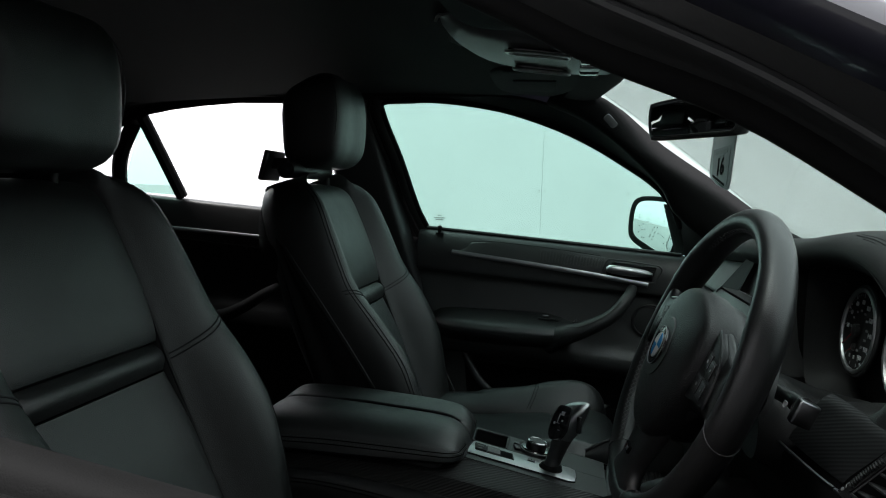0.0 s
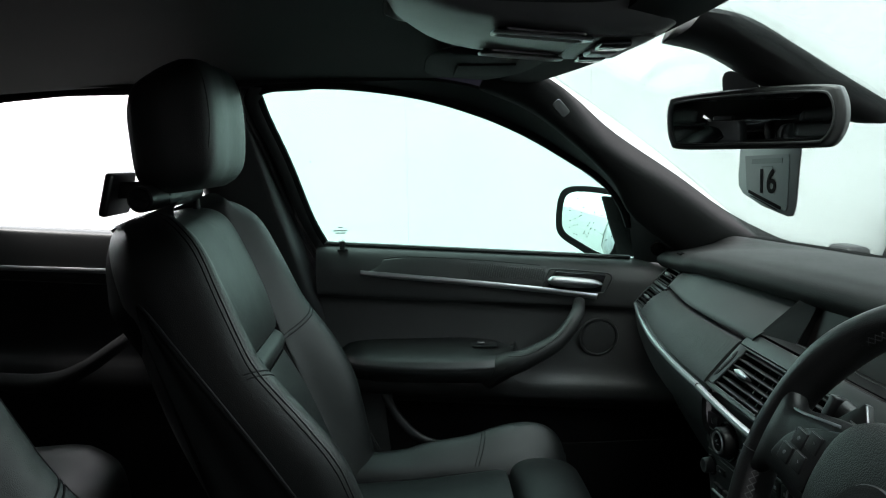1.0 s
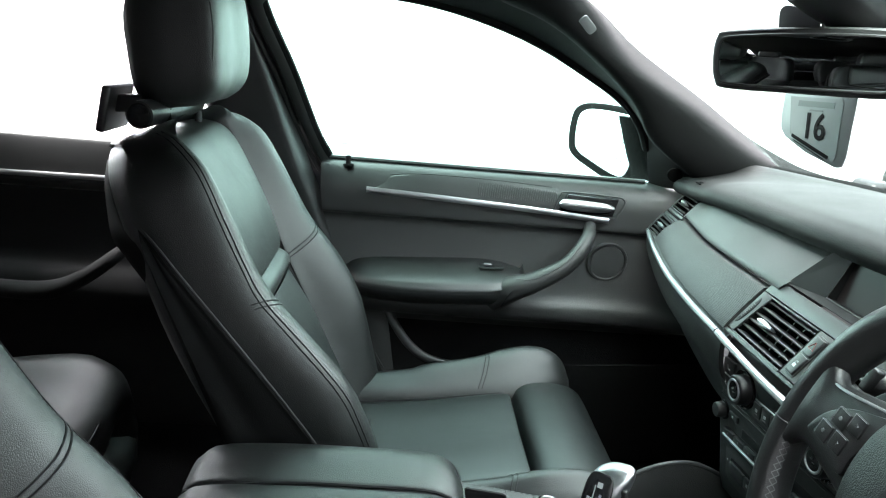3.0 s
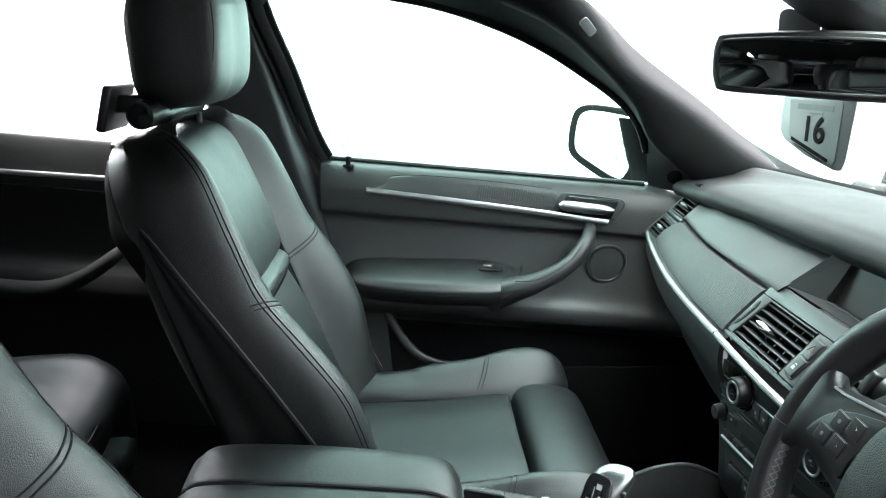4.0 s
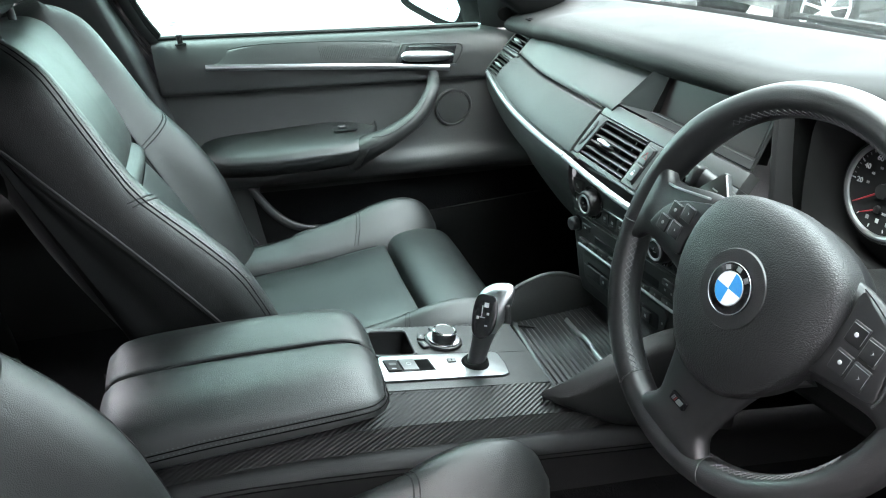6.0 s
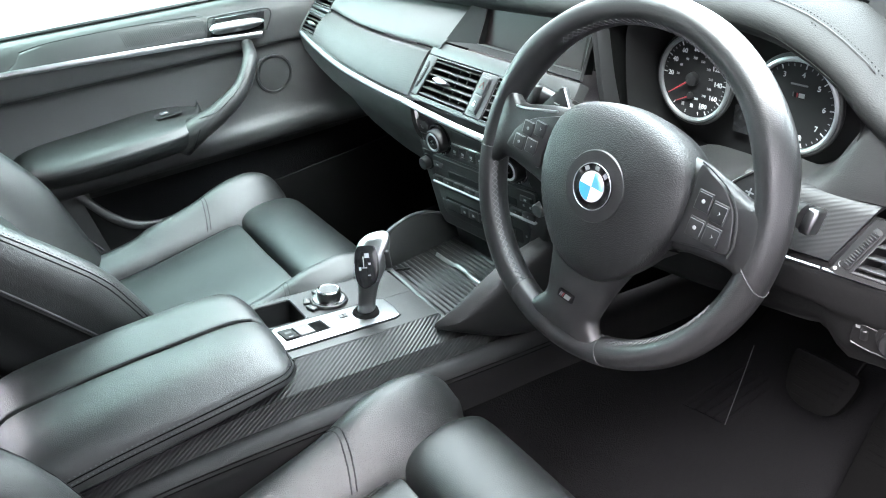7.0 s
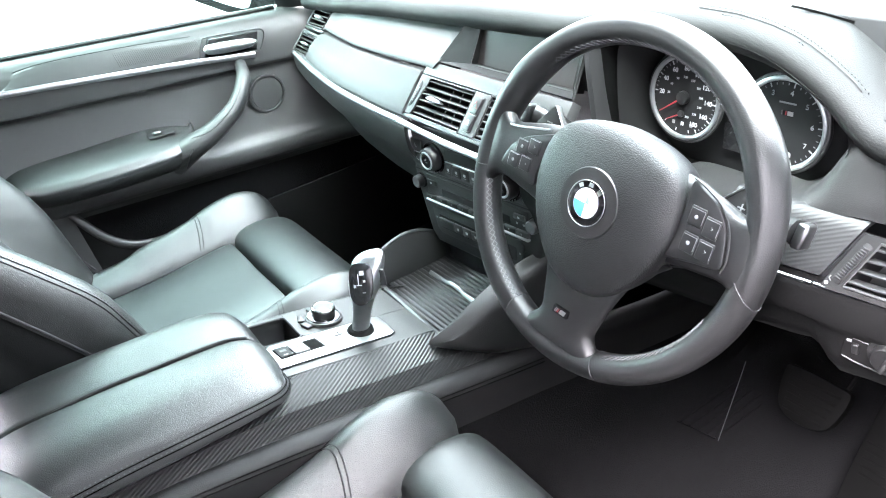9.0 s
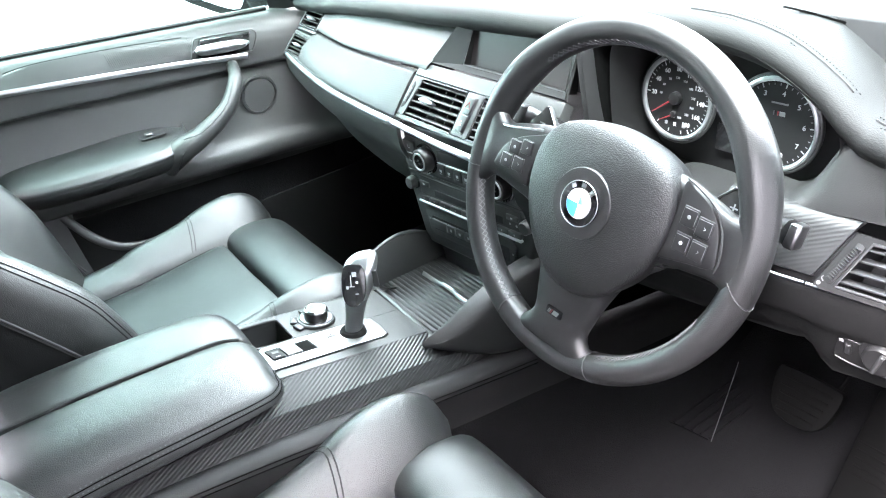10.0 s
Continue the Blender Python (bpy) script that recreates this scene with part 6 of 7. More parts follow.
        for dh in (0, 0.007):
            cross = []
            for k in range(15):
                u, h = 0.146 + 0.0068 * k, 0.298 + dh + 0.032 * (k / 14) ** 1.3
                spot = tree.ray_cast(at(g * u, 0.3, h), -N)[0]
                if spot:
                    cross.append(spot + N * 0.0003)
            part("seam", tube([tuple(q) for q in cross], 0.0012, 5, smooth=30), DIALBLACK, st)
        pipe = [at(g * (w + 0.0085), f + 0.003, h) for h, w, f in ((0.475, 0.225, -0.055), (0.45, 0.231, -0.045), (0.40, 0.239, -0.03), (0.30, 0.248, -0.002), (0.2, 0.251, 0.022), (0.1, 0.248, 0.04), (0.0, 0.24, 0.052))]
        groove = [at(g * wq, fq, h) for h, wq, fq in ((0.0, 0.149, -0.001), (0.15, 0.147, 0.0), (0.28, 0.144, 0.0), (0.34, 0.142, 0.002), (0.45, 0.138, 0.006), (0.53, 0.134, 0.001), (0.57, 0.128, -0.014))]
        part("panel_seam", tube(groove, 0.0016, 6, smooth=30), DIALBLACK, st, "dark seam beside the centre panel")
        part("piping", tube(pipe, 0.0017, 6, smooth=30), GREYPL, st, "piping along the seat side")
    # rear shell, wrapping round the sides as far as the piping
    rows = []
    for h, w, f, fp in ((-0.1, 0.244, -0.1, 0.05), (0.0, 0.247, -0.1, 0.05), (0.1, 0.2545, -0.096, 0.038), (0.2, 0.2575, -0.086, 0.02), (0.3, 0.2545, -0.078, -0.004), (0.4, 0.2455, -0.072, -0.032), (0.45, 0.2375, -0.068, -0.045), (0.475, 0.222, -0.067, -0.055), (0.51, 0.19, -0.067, -0.06), (0.55, 0.16, -0.067, -0.06), (0.58, 0.12, -0.067, -0.06)):
        rows.append([at(-w + 0.05, fp - 0.06, h), at(-w + 0.006, fp - 0.006, h), at(-w, fp - 0.006, h), at(-w, 0.5 * (fp + f * 0.85), h), at(-w * 0.93, f * 0.9, h), at(0, f, h), at(w * 0.93, f * 0.9, h), at(w, 0.5 * (fp + f * 0.85), h), at(w, fp - 0.006, h), at(w - 0.006, fp - 0.006, h), at(w - 0.05, fp - 0.06, h), at(0, -0.075, h)])
    part("rear_shell", loft(rows, 60, 28, True), SHELL, st, "dark seat back shell")
    # headrest on two posts
    rows = []
    hb = head
    for h, w, d0, d1 in ((0.008, 0.085, 0.07, 0.012), (0.014, 0.103, 0.088, -0.004), (0.035, 0.114, 0.102, -0.014), (0.09, 0.118, 0.108, -0.018), (0.14, 0.117, 0.106, -0.02), (0.174, 0.108, 0.094, -0.012), (0.188, 0.085, 0.07, 0.012)):
        lean = -0.03 + 0.33 * h
        tip = 0.3 * (1 - h / 0.19)
        rows.append([raw(u, f + lean, hb + h + tip * (d0 - f)) for u, f in ((-w, 0.7 * d1 + 0.3 * d0), (-w, 0.3 * d1 + 0.7 * d0), (-w * 0.93, d0 - 0.006), (-w * 0.5, d0), (0, d0 - 0.002), (w * 0.5, d0), (w * 0.93, d0 - 0.006), (w, 0.3 * d1 + 0.7 * d0), (w, 0.7 * d1 + 0.3 * d0), (w * 0.8, d1), (0, d1 - 0.004), (-w * 0.8, d1))])
    hr = part("headrest", loft(rows, 44, 22, True), LEATHER, st, "black leather headrest")
    for g in (1, -1):
        part("headrest_post", tube([raw(g * 0.075, -0.03, hb - 0.03), raw(g * 0.075, -0.01, hb + 0.02), raw(g * 0.07, 0.03, hb + 0.06)], 0.006, 10), HARD, st, "dark headrest post")
        fe = [raw(g * u, f - 0.03 + 0.33 * h - 0.004, hb + h) for u, f, h in ((0.108, 0.098, 0.045), (0.114, 0.108, 0.09), (0.112, 0.106, 0.14), (0.102, 0.094, 0.17))]
        part("headrest_seam", tube(fe, 0.001, 5, smooth=14), DARKSTITCH, hr)
    # cushion
    x0, x1 = px - 0.02, cush_shift
    rows = [[(x, yc + u, z + dz) for u, dz in ((-0.155, -0.06), (-0.15, -0.004), (-0.1, 0.004), (0, 0.001), (0.1, 0.004), (0.15, -0.004), (0.155, -0.06), (0, -0.08))] for x, z in ((x0, 0.765), (x0 + 0.06, 0.768), ((x0 + x1) / 2, 0.772), (x1 - 0.02, 0.785), (x1 - 0.004, 0.776))]
    part("seat_cushion", loft(rows, 30, 18, True), DIMHIDE, st, "black leather seat cushion")
    def soft(v):
        return math.copysign(abs(v) ** 0.7, v)
    rows = [[(x1 + 0.07 + k * 0.068 * soft(math.cos(a)), yc + u, zc + r * soft(math.sin(a)) - 0.012 * max(0, math.cos(a))) for a in [j * math.pi / 8 for j in range(16)]] for u, r, zc, k in ((-0.178, 0.02, 0.758, 0.9), (-0.17, 0.036, 0.76, 0.98), (-0.12, 0.041, 0.761, 1), (0, 0.041, 0.761, 1), (0.12, 0.041, 0.761, 1), (0.17, 0.036, 0.76, 0.98), (0.178, 0.02, 0.758, 0.9))]
    part("thigh_support", loft(rows, 32, 22, True), DIMHIDE, st, "pull-out leather thigh support")
    for g in (1, -1):
        rows = []
        for x, ui, uo, top in ((x0 + 0.02, 0.15, 0.235, 0.80), (x0 + 0.12, 0.15, 0.243, 0.806), ((x0 + x1) / 2, 0.152, 0.247, 0.815), (x1 - 0.065, 0.15, 0.252, 0.828), (x1 - 0.01, 0.148, 0.258, 0.842), (x1 + 0.045, 0.153, 0.262, 0.847), (x1 + 0.085, 0.166, 0.258, 0.837), (x1 + 0.11, 0.185, 0.247, 0.813), (x1 + 0.121, 0.204, 0.231, 0.78)):
            rows.append([(x, yc + g * u, z) for u, z in ((ui, 0.70), (ui + 0.002, 0.772), (0.7 * ui + 0.3 * uo, 0.45 * 0.785 + 0.55 * top), (0.42 * ui + 0.58 * uo, top), (uo - 0.022, top - 0.008), (uo, top - 0.04), (uo - 0.005, 0.70))])
        pad = loft(rows, 28, 30, True)
        tree = BVHTree.FromBMesh(pad)
        part("cushion_bolster", pad, LEATHER, st, "raised cushion bolster")
        for d in (0.0, 0.007):
            across = [(x1 - 0.062 + d, yc + g * 0.155, 0.79), (x1 - 0.052 + d, yc + g * 0.175, 0.82), (x1 - 0.046 + d, yc + g * 0.21, 0.838), (x1 - 0.056 + d, yc + g * 0.245, 0.82), (x1 - 0.065 + d, yc + g * 0.256, 0.79)]
            part("seam", tube(laid(tree, cr(across, 24)), 0.0009, 5), DIALBLACK, st)
        nose = [(x1 + 0.02, yc + g * 0.275, 0.825), (x1 + 0.06, yc + g * 0.27, 0.82), (x1 + 0.1, yc + g * 0.258, 0.805), (x1 + 0.125, yc + g * 0.235, 0.785), (x1 + 0.13, yc + g * 0.205, 0.77)]
        part("nose_piping", tube(laid(tree, cr(nose, 24)), 0.0013, 6), DARKSTITCH, st, "piping round the bolster's nose")
        part("cushion_seam", tube([(x0 + 0.03, yc + g * 0.151, 0.764), ((x0 + x1) / 2, yc + g * 0.151, 0.771), (x1 - 0.02, yc + g * 0.15, 0.783)], 0.0018, 6, smooth=14), DIALBLACK, st, "dark seam beside the cushion")
    part("cushion_seam", tube([(x0 + 0.055, yc - 0.145, 0.7685), (x0 + 0.055, yc, 0.7715), (x0 + 0.055, yc + 0.145, 0.7685)], 0.0013, 6, smooth=12), DIALBLACK, st)
    part("seat_base", rbox(((x0 + x1) / 2 + 0.02, yc, 0.62), (x1 - x0 + 0.02, 0.44, 0.2), 0.03), HARD, st, "black plastic seat base")
    for g in (1, -1):
        part("seat_rail", rbox(((x0 + x1) / 2, yc + g * 0.19, 0.475), (0.5, 0.04, 0.1), 0.01), HARD, st)
    return st, at, hb


seat("front_passenger_seat", 0.37, -0.375, 0.77, 22, -0.08, "black leather sports seat beside the passenger door")
seat("driver_seat", -0.40, -0.477, 0.77, 24, -0.16, "black leather sports seat behind the steering wheel", 0.55)


def screen_holder():
    h = thing("tablet_holder", (-0.63, 0.27, 1.30), "black tablet bracket clamped to the headrest posts", "bracket")
    part("clamp_bar", tube([(-0.625, 0.235, 1.318), (-0.62, 0.30, 1.319), (-0.618, 0.46, 1.319)], 0.0185, 18), HARD, h, "round black clamp bar")
    part("bar_cap", lathe([(0.0155, 0), (0.014, 0.004), (0.001, 0.005)], 20), GLOSS, h, m=basis((-0.625, 0.2345, 1.318), (1, 0, 0), (0, 0, 1)))
    part("bracket_plate", rbox((0, 0, 0), (0.012, 0.09, 0.062), 0.004), HARD, h, m=Matrix.Translation((-0.672, 0.28, 1.325)) @ Matrix.Rotation(radians(14), 4, "Y"))
    part("bracket_arm", rbox((-0.655, 0.28, 1.33), (0.05, 0.03, 0.024), 0.005), HARD, h)


screen_holder()


def rear_bench():
    b = thing("rear_bench", (-1.3, MID, 0.5), "black leather rear bench with two shaped places", "car seat")
    for yc in (0.36, -0.40):
        rows = []
        for x, z, w in ((-1.45, 0.76, 0.24), (-1.2, 0.765, 0.25), (-0.93, 0.79, 0.25), (-0.85, 0.778, 0.24), (-0.812, 0.74, 0.228), (-0.82, 0.68, 0.215), (-0.88, 0.63, 0.2)):
            rows.append([(x, yc + u * w, z + dz) for u, dz in ((-1, -0.1), (-1, 0.02), (-0.8, 0.045), (-0.5, 0.012), (0, 0), (0.5, 0.012), (0.8, 0.045), (1, 0.02), (1, -0.1), (0, -0.14))])
        part("cushion", loft(rows, 34, 18, True), LEATHER, b, "black leather rear cushion")
        part("seam", tube([(-0.814 - 0.06 * abs(u) ** 3, yc + 0.226 * u, 0.748 + 0.02 * abs(u)) for u in (-0.95, -0.7, -0.35, 0, 0.35, 0.7, 0.95)], 0.002, 6, smooth=24), DIALBLACK, b)
        rows = []
        for h, w in ((0, 0.26), (0.2, 0.27), (0.4, 0.26), (0.52, 0.22)):
            x, z = -1.38 - 0.42 * h, 0.80 + 0.88 * h
            rows.append([(x + d, yc + u * w, z) for u, d in ((-1, -0.08), (-1, 0.03), (-0.8, 0.05), (-0.5, 0.01), (0, 0), (0.5, 0.01), (0.8, 0.05), (1, 0.03), (1, -0.08), (0, -0.1))])
        part("backrest", loft(rows, 34, 14, True), LEATHER, b, "black leather rear backrest")
        part("headrest", rbox((-1.65, yc, 1.33), (0.08, 0.24, 0.13), 0.03, 4), LEATHER, b)
    part("middle_panel", rbox((-1.25, MID, 0.72), (0.5, 0.26, 0.12), 0.03), LEATHER, b)


rear_bench()


# ---------------------------------------------------------------- centre console
def ctop(x):
    """Height of the console's top at x."""
    return 0.842 - 0.2 * x


def console():
    con = thing("centre_console", (-0.15, MID, 0.5), "black centre console with ribbed carbon-look trim", "centre console")
    rows = []
    for x in (-0.55, -0.45, -0.3, -0.15, -0.02, 0.06):
        z = min(ctop(x), 0.888) - 0.034
        lo = 0.79 + 0.10 * max(0, -0.03 - x) / 0.45
        rows.append([(x, MID + g * w, zz) for g, w, zz in ((1, 0.118, 0.5), (1, 0.118, lo - 0.03), (1, 0.112, z - 0.006), (1, 0.104, z), (0, 0, z), (-1, 0.082, z), (-1, 0.09, z - 0.006), (-1, 0.118, lo - 0.03), (-1, 0.118, 0.5))])
    part("console_body", grid(rows), HARD, con, "black console body", angle=25)
    for a, b, y0, y1 in ((-0.215, 0.01, -0.087, -0.011), (-0.149, 0.01, -0.011, 0.064), (-0.215, -0.149, 0.053, 0.064), (-0.215, -0.204, -0.011, 0.053)):
        xm, ym = (a + b) / 2, (y0 + y1) / 2
        part("top_plate", rbox((0, 0, -0.006), ((b - a) * 1.0198, y1 - y0, 0.012), 0.0006, 1), SOFT, con, "black console top", m=basis((xm, ym, ctop(xm)), (1, 0, -0.2), (0, 1, 0)))
    # slanting trim along the side
    for g, off in ((-1, 0.0), (1, 0.002)):
        rows = []
        lower = []
        for x, a, b in ((-0.52, 0.895, 0.845), (-0.4, 0.893, 0.845), (-0.25, 0.886, 0.824), (-0.1, 0.858, 0.802), (-0.015, 0.842, 0.787), (0.05, 0.822, 0.776), (0.12, 0.79, 0.765)):
            c = a - 0.3 * (a - b)
            rows.append([(x, MID + g * (0.0665 if g < 0 else 0.083 + off), a + 0.0025), (x, MID + g * (0.07 if g < 0 else 0.088 + off), a + 0.0012), (x, MID + g * 0.104, c + 0.002), (x, MID + g * 0.1075, c - 0.001)])
            lower.append([(x, MID + g * 0.1075, c - 0.001), (x, MID + g * 0.112, c - 0.3 * (c - b)), (x, MID + g * 0.123, b)])
        part("side_trim", thicken(loft(rows, 10, 20), 0.003), CARBON, con, "ribbed carbon-look leather trim")
        part("side_trim", thicken(loft(lower, 8, 20), 0.003), CARBON, con, "steeper ribbed carbon-look trim")
        rows = []
        low = []
        for x, b in ((-0.52, 0.858), (-0.4, 0.858), (-0.25, 0.834), (-0.1, 0.803), (-0.015, 0.785), (0.05, 0.773), (0.15, 0.757), (0.45, 0.70), (0.78, 0.66)):
            b += float(np.interp(x, [-0.4, -0.25, -0.1, 0.0], [-0.006, 0.0, 0.005, 0.01]))
            rows.append([(x, MID + g * 0.112, b), (x, MID + g * 0.121, b + 0.003), (x, MID + g * 0.130, b - 0.003), (x, MID + g * 0.134, b - 0.014), (x, MID + g * 0.1325, b - 0.04), (x, MID + g * 0.133, b - 0.07)])
            low.append([(x, MID + g * 0.1335, b - 0.066), (x, MID + g * 0.136, 0.5 * (b + 0.53)), (x, MID + g * 0.146, 0.53), (x, MID + g * 0.166, 0.475), (x, MID + g * 0.2, 0.448)])
        pan = thicken(loft(rows, 22, 20), 0.006)
        tree = BVHTree.FromBMesh(pan)
        part("tunnel_carpet", thicken(loft(low, 10, 20), 0.006), CARPET, con, "black carpet on the tunnel side")
        part("side_panel", pan, CONSOLESIDE, con, "black leather console side")
        seam = [(x, MID + g * 0.1345, b - 0.004) for x, b in ((-0.5, 0.858), (-0.4, 0.856), (-0.25, 0.834), (-0.1, 0.806), (0.05, 0.778), (0.14, 0.762))]
        for d in (0.0, -0.006):
            part("seam", tube(laid(tree, [(q[0], q[1] + g * 0.004, q[2] + d) for q in cr(seam, 30)]), 0.0011, 5), CASE, con)
        part("stitching", stitches([(q[0], q[1] + g * 0.0003, q[2] - 0.004) for q in seam], 110, 0.3, 0.0005), STITCH, con)
        # knee pad wing
        rows = []
        wing = ((-0.012, 0.09, 0.845, 0.838, 0.003), (0.02, 0.10, 0.862, 0.825, 0.014), (0.07, 0.108, 0.888, 0.80, 0.02), (0.12, 0.112, 0.905, 0.785, 0.022), (0.17, 0.115, 0.91, 0.77, 0.022), (0.24, 0.12, 0.90, 0.75, 0.022))
        if g > 0:
            wing = ((-0.02, 0.112, 0.848, 0.835, 0.003), (0.01, 0.118, 0.864, 0.82, 0.008), (0.045, 0.121, 0.879, 0.80, 0.01), (0.08, 0.122, 0.887, 0.785, 0.011), (0.11, 0.122, 0.884, 0.77, 0.011), (0.14, 0.122, 0.87, 0.75, 0.011), (0.19, 0.122, 0.84, 0.74, 0.01))
            part("wing_rim", tube([(x, MID + y0 - 0.001, zt + 0.001) for x, y0, zt, zb, t in wing], 0.0032, 8, smooth=24), GREYPL, con, "satin rim of the knee wing")
        for x, y0, zt, zb, t in wing:
            rows.append([(x, MID + g * (y0 - t * 0.6), zb), (x, MID + g * (y0 - t), (zt + zb) / 2), (x, MID + g * (y0 - t * 0.3), zt - 0.004), (x, MID + g * y0, zt), (x, MID + g * (y0 + t * 0.8), zt - 0.012), (x, MID + g * (y0 + t), (zt + zb) / 2), (x, MID + g * (y0 + t * 0.9), zb)])
        part("knee_pad", loft(rows, 24, 18, True), LEATHER, con, "padded leather knee wing")
    # bright shift plate, slightly sloping
    ang = math.atan(0.2)
    m = basis((-0.121, -0.042, ctop(-0.121) + 0.0015), (1, 0, -0.2), (0, 1, 0))
    plate = [(-0.0885, -0.0235), (-0.083, -0.0265), (0.075, -0.0268), (0.0835, -0.0225), (0.0865, 0.0), (0.0845, 0.026), (0.0765, 0.0305), (0.018, 0.03), (-0.076, 0.0318), (-0.0815, 0.027)]
    part("shift_plate", slab(plate, 0.006, 0.0015), ALU, con, "brushed aluminium shift plate", m=m @ Matrix.Translation((0, 0, 0.0012)))
    part("plate_joint", tube([(x, y, -0.0002) for x, y in plate], 0.0012, 6, True), DIALBLACK, con, "dark joint round the plate", m=m)
    part("button_well", slab([(-0.0745, -0.0085), (-0.012, -0.0085), (-0.0165, 0.0185), (-0.0785, 0.0185)], 0.003, 0), DIALBLACK, con, "dark button well", m=m @ Matrix.Translation((0, 0, 0.0016)), smooth=False)
    # flat near-black plate stands in for the dark inside an open recess
    part("recess_shade", slab([(-0.0345, -0.0075), (-0.014, -0.0075), (-0.018, 0.0175), (-0.0365, 0.0175)], 0.002, 0.0005), CASE, con, "black plate for the shade in the open recess", m=m @ Matrix.Translation((0, 0, 0.0018)))
    for x0, x1, mat in ((-0.0755, -0.0575, HARD), (-0.0558, -0.0345, ROOFGREY)):
        key = slab([(x0 + 0.0005, -0.0075), (x1, -0.0075), (x1 - 0.0028, 0.0172), (x0 - 0.0022, 0.0172)], 0.004, 0.0012)
        part("console_button", key, DARKDASH if mat is HARD else mat, con, "satin push button", m=m @ Matrix.Translation((0, 0, 0.0042)))
        cx = (x0 + x1) / 2 - 0.001
        if mat is HARD:
            part("button_mark", rbox((cx, 0.006, 0.0044), (0.009, 0.0055, 0.0004), 0), GREYPL, con, m=m)
            part("button_mark", rbox((cx, -0.0045, 0.0044), (0.006, 0.0016, 0.0004), 0), GREYPRINT, con, m=m)
        else:
            part("button_mark", tube([(cx + 0.003 * math.cos(a), 0.0055 + 0.003 * math.sin(a), 0.0044) for a in [k * math.pi / 6 for k in range(12)]], 0.0004, 4, True), WHITE, con, m=m)
    part("park_button", rbox((0.0142, 0.0115, 0.0015), (0.012, 0.0085, 0.003), 0.001), ROOFGREY, con, "small park button", m=m)
    part("button_mark", rbox((0.0142, 0.0115, 0.0031), (0.0012, 0.005, 0.0003), 0), INK, con, m=m)
    # oddments tray
    t = basis((-0.1765, 0.021, ctop(-0.1765)), (1, 0, -0.2), (0, 1, 0))
    tray = rbox((0, 0, -0.018), (0.055, 0.064, 0.036), 0.006, 2)
    for f in [f for f in tray.faces if f.normal.z > 0.7]:
        tray.faces.remove(f)
    part("tray", tray, HARD, con, "small black storage tray", m=t)
    part("tray_rim", tube([(x, y, 0.001) for x, y in rrect(0.056, 0.065, 0.008)], 0.0022, 6, True, smooth=60), SOFT, con, m=t)
    # rotary controller
    k = basis((-0.103, 0.022, ctop(-0.103) + 0.001), (1, 0, -0.2), (0, 1, 0))
    k = k @ Matrix.Scale(0.86, 4)
    part("controller_base", lathe([(0.031, 0), (0.03, 0.004), (0.028, 0.005), (0.02, 0.005)], 40), GREYPL, con, "dark ring round the controller", m=k)
    part("controller_skirt", lathe([(0.0285, 0.004), (0.0265, 0.007), (0.022, 0.0075)], 40), POLISHED, con, "bright ring", m=k)
    part("controller_knob", lathe([(0.0195, 0.006), (0.019, 0.0175), (0.0185, 0.019)], 40), HARD, con, "black knurled controller knob", m=k)
    part("controller_cap", lathe([(0.0195, 0.0185), (0.019, 0.021), (0.0168, 0.0222), (0.0158, 0.0215)], 40), POLISHED, con, "bright knob cap", m=k)
    part("knob_top", lathe([(0.016, 0.020), (0.0158, 0.0216), (0.001, 0.0218)], 32), GREYPL, con, "grey knob top", m=k)
    for a, rr, w in ((158, 0.0365, 0.019), (196, 0.0365, 0.019), (60, 0.036, 0.015), (100, 0.036, 0.015)):
        q = radians(a)
        part("menu_key", rbox((rr, 0, 0.0015), (0.0115, w, 0.005), 0.0018), HARD, con, "black menu key", m=k @ Matrix.Rotation(q, 4, "Z"))
        part("key_mark", rbox((rr, 0, 0.0041), (0.0014, 0.007, 0.0004), 0), GREYPRINT, con, m=k @ Matrix.Rotation(q, 4, "Z"))
    # cup holder with slatted roller lid
    zl = 0.826
    floor_ = rbox((0.115, MID + 0.036, zl - 0.016), (0.2, 0.215, 0.01), 0.002, 1)
    part("lid_tray", floor_, HARD, con, m=Matrix.Rotation(0, 4, "X"))
    for i in range(23):
        x = 0.0135 + 0.0078 * i
        part("lid_slat", rbox((x, MID + 0.036 - 0.0, zl - 0.006), (0.0061, 0.19, 0.006), 0.0018, 1), HARD, con, "ribbed roller lid slat")
        part("slat_line", rbox((x + 0.0039, MID + 0.036, zl - 0.0068), (0.0012, 0.188, 0.004), 0), DARKSTITCH, con)
    part("lid_handle", loft([[(0.1, MID + 0.036 + u, zl - 0.003 + dz), (0.1035, MID + 0.036 + u, zl + dz + 0.002), (0.107, MID + 0.036 + u, zl - 0.003 + dz)] for u, dz in ((-0.093, 0.0), (-0.045, 0.0005), (-0.034, 0.004), (-0.008, 0.0045), (0.004, 0.001), (0.05, 0.0))], 10, 24, True), CHROME, con, "bright lid handle")
    part("cup_frame", tube([(0.02, MID + 0.10, zl + 0.003), (0.018, MID + 0.06, zl + 0.008), (0.012, MID - 0.03, zl + 0.01), (0.012, MID - 0.075, zl + 0.006)], 0.005, 8, smooth=20), GREYPL, con, "rounded rim of the cup holder")
    return con


console()


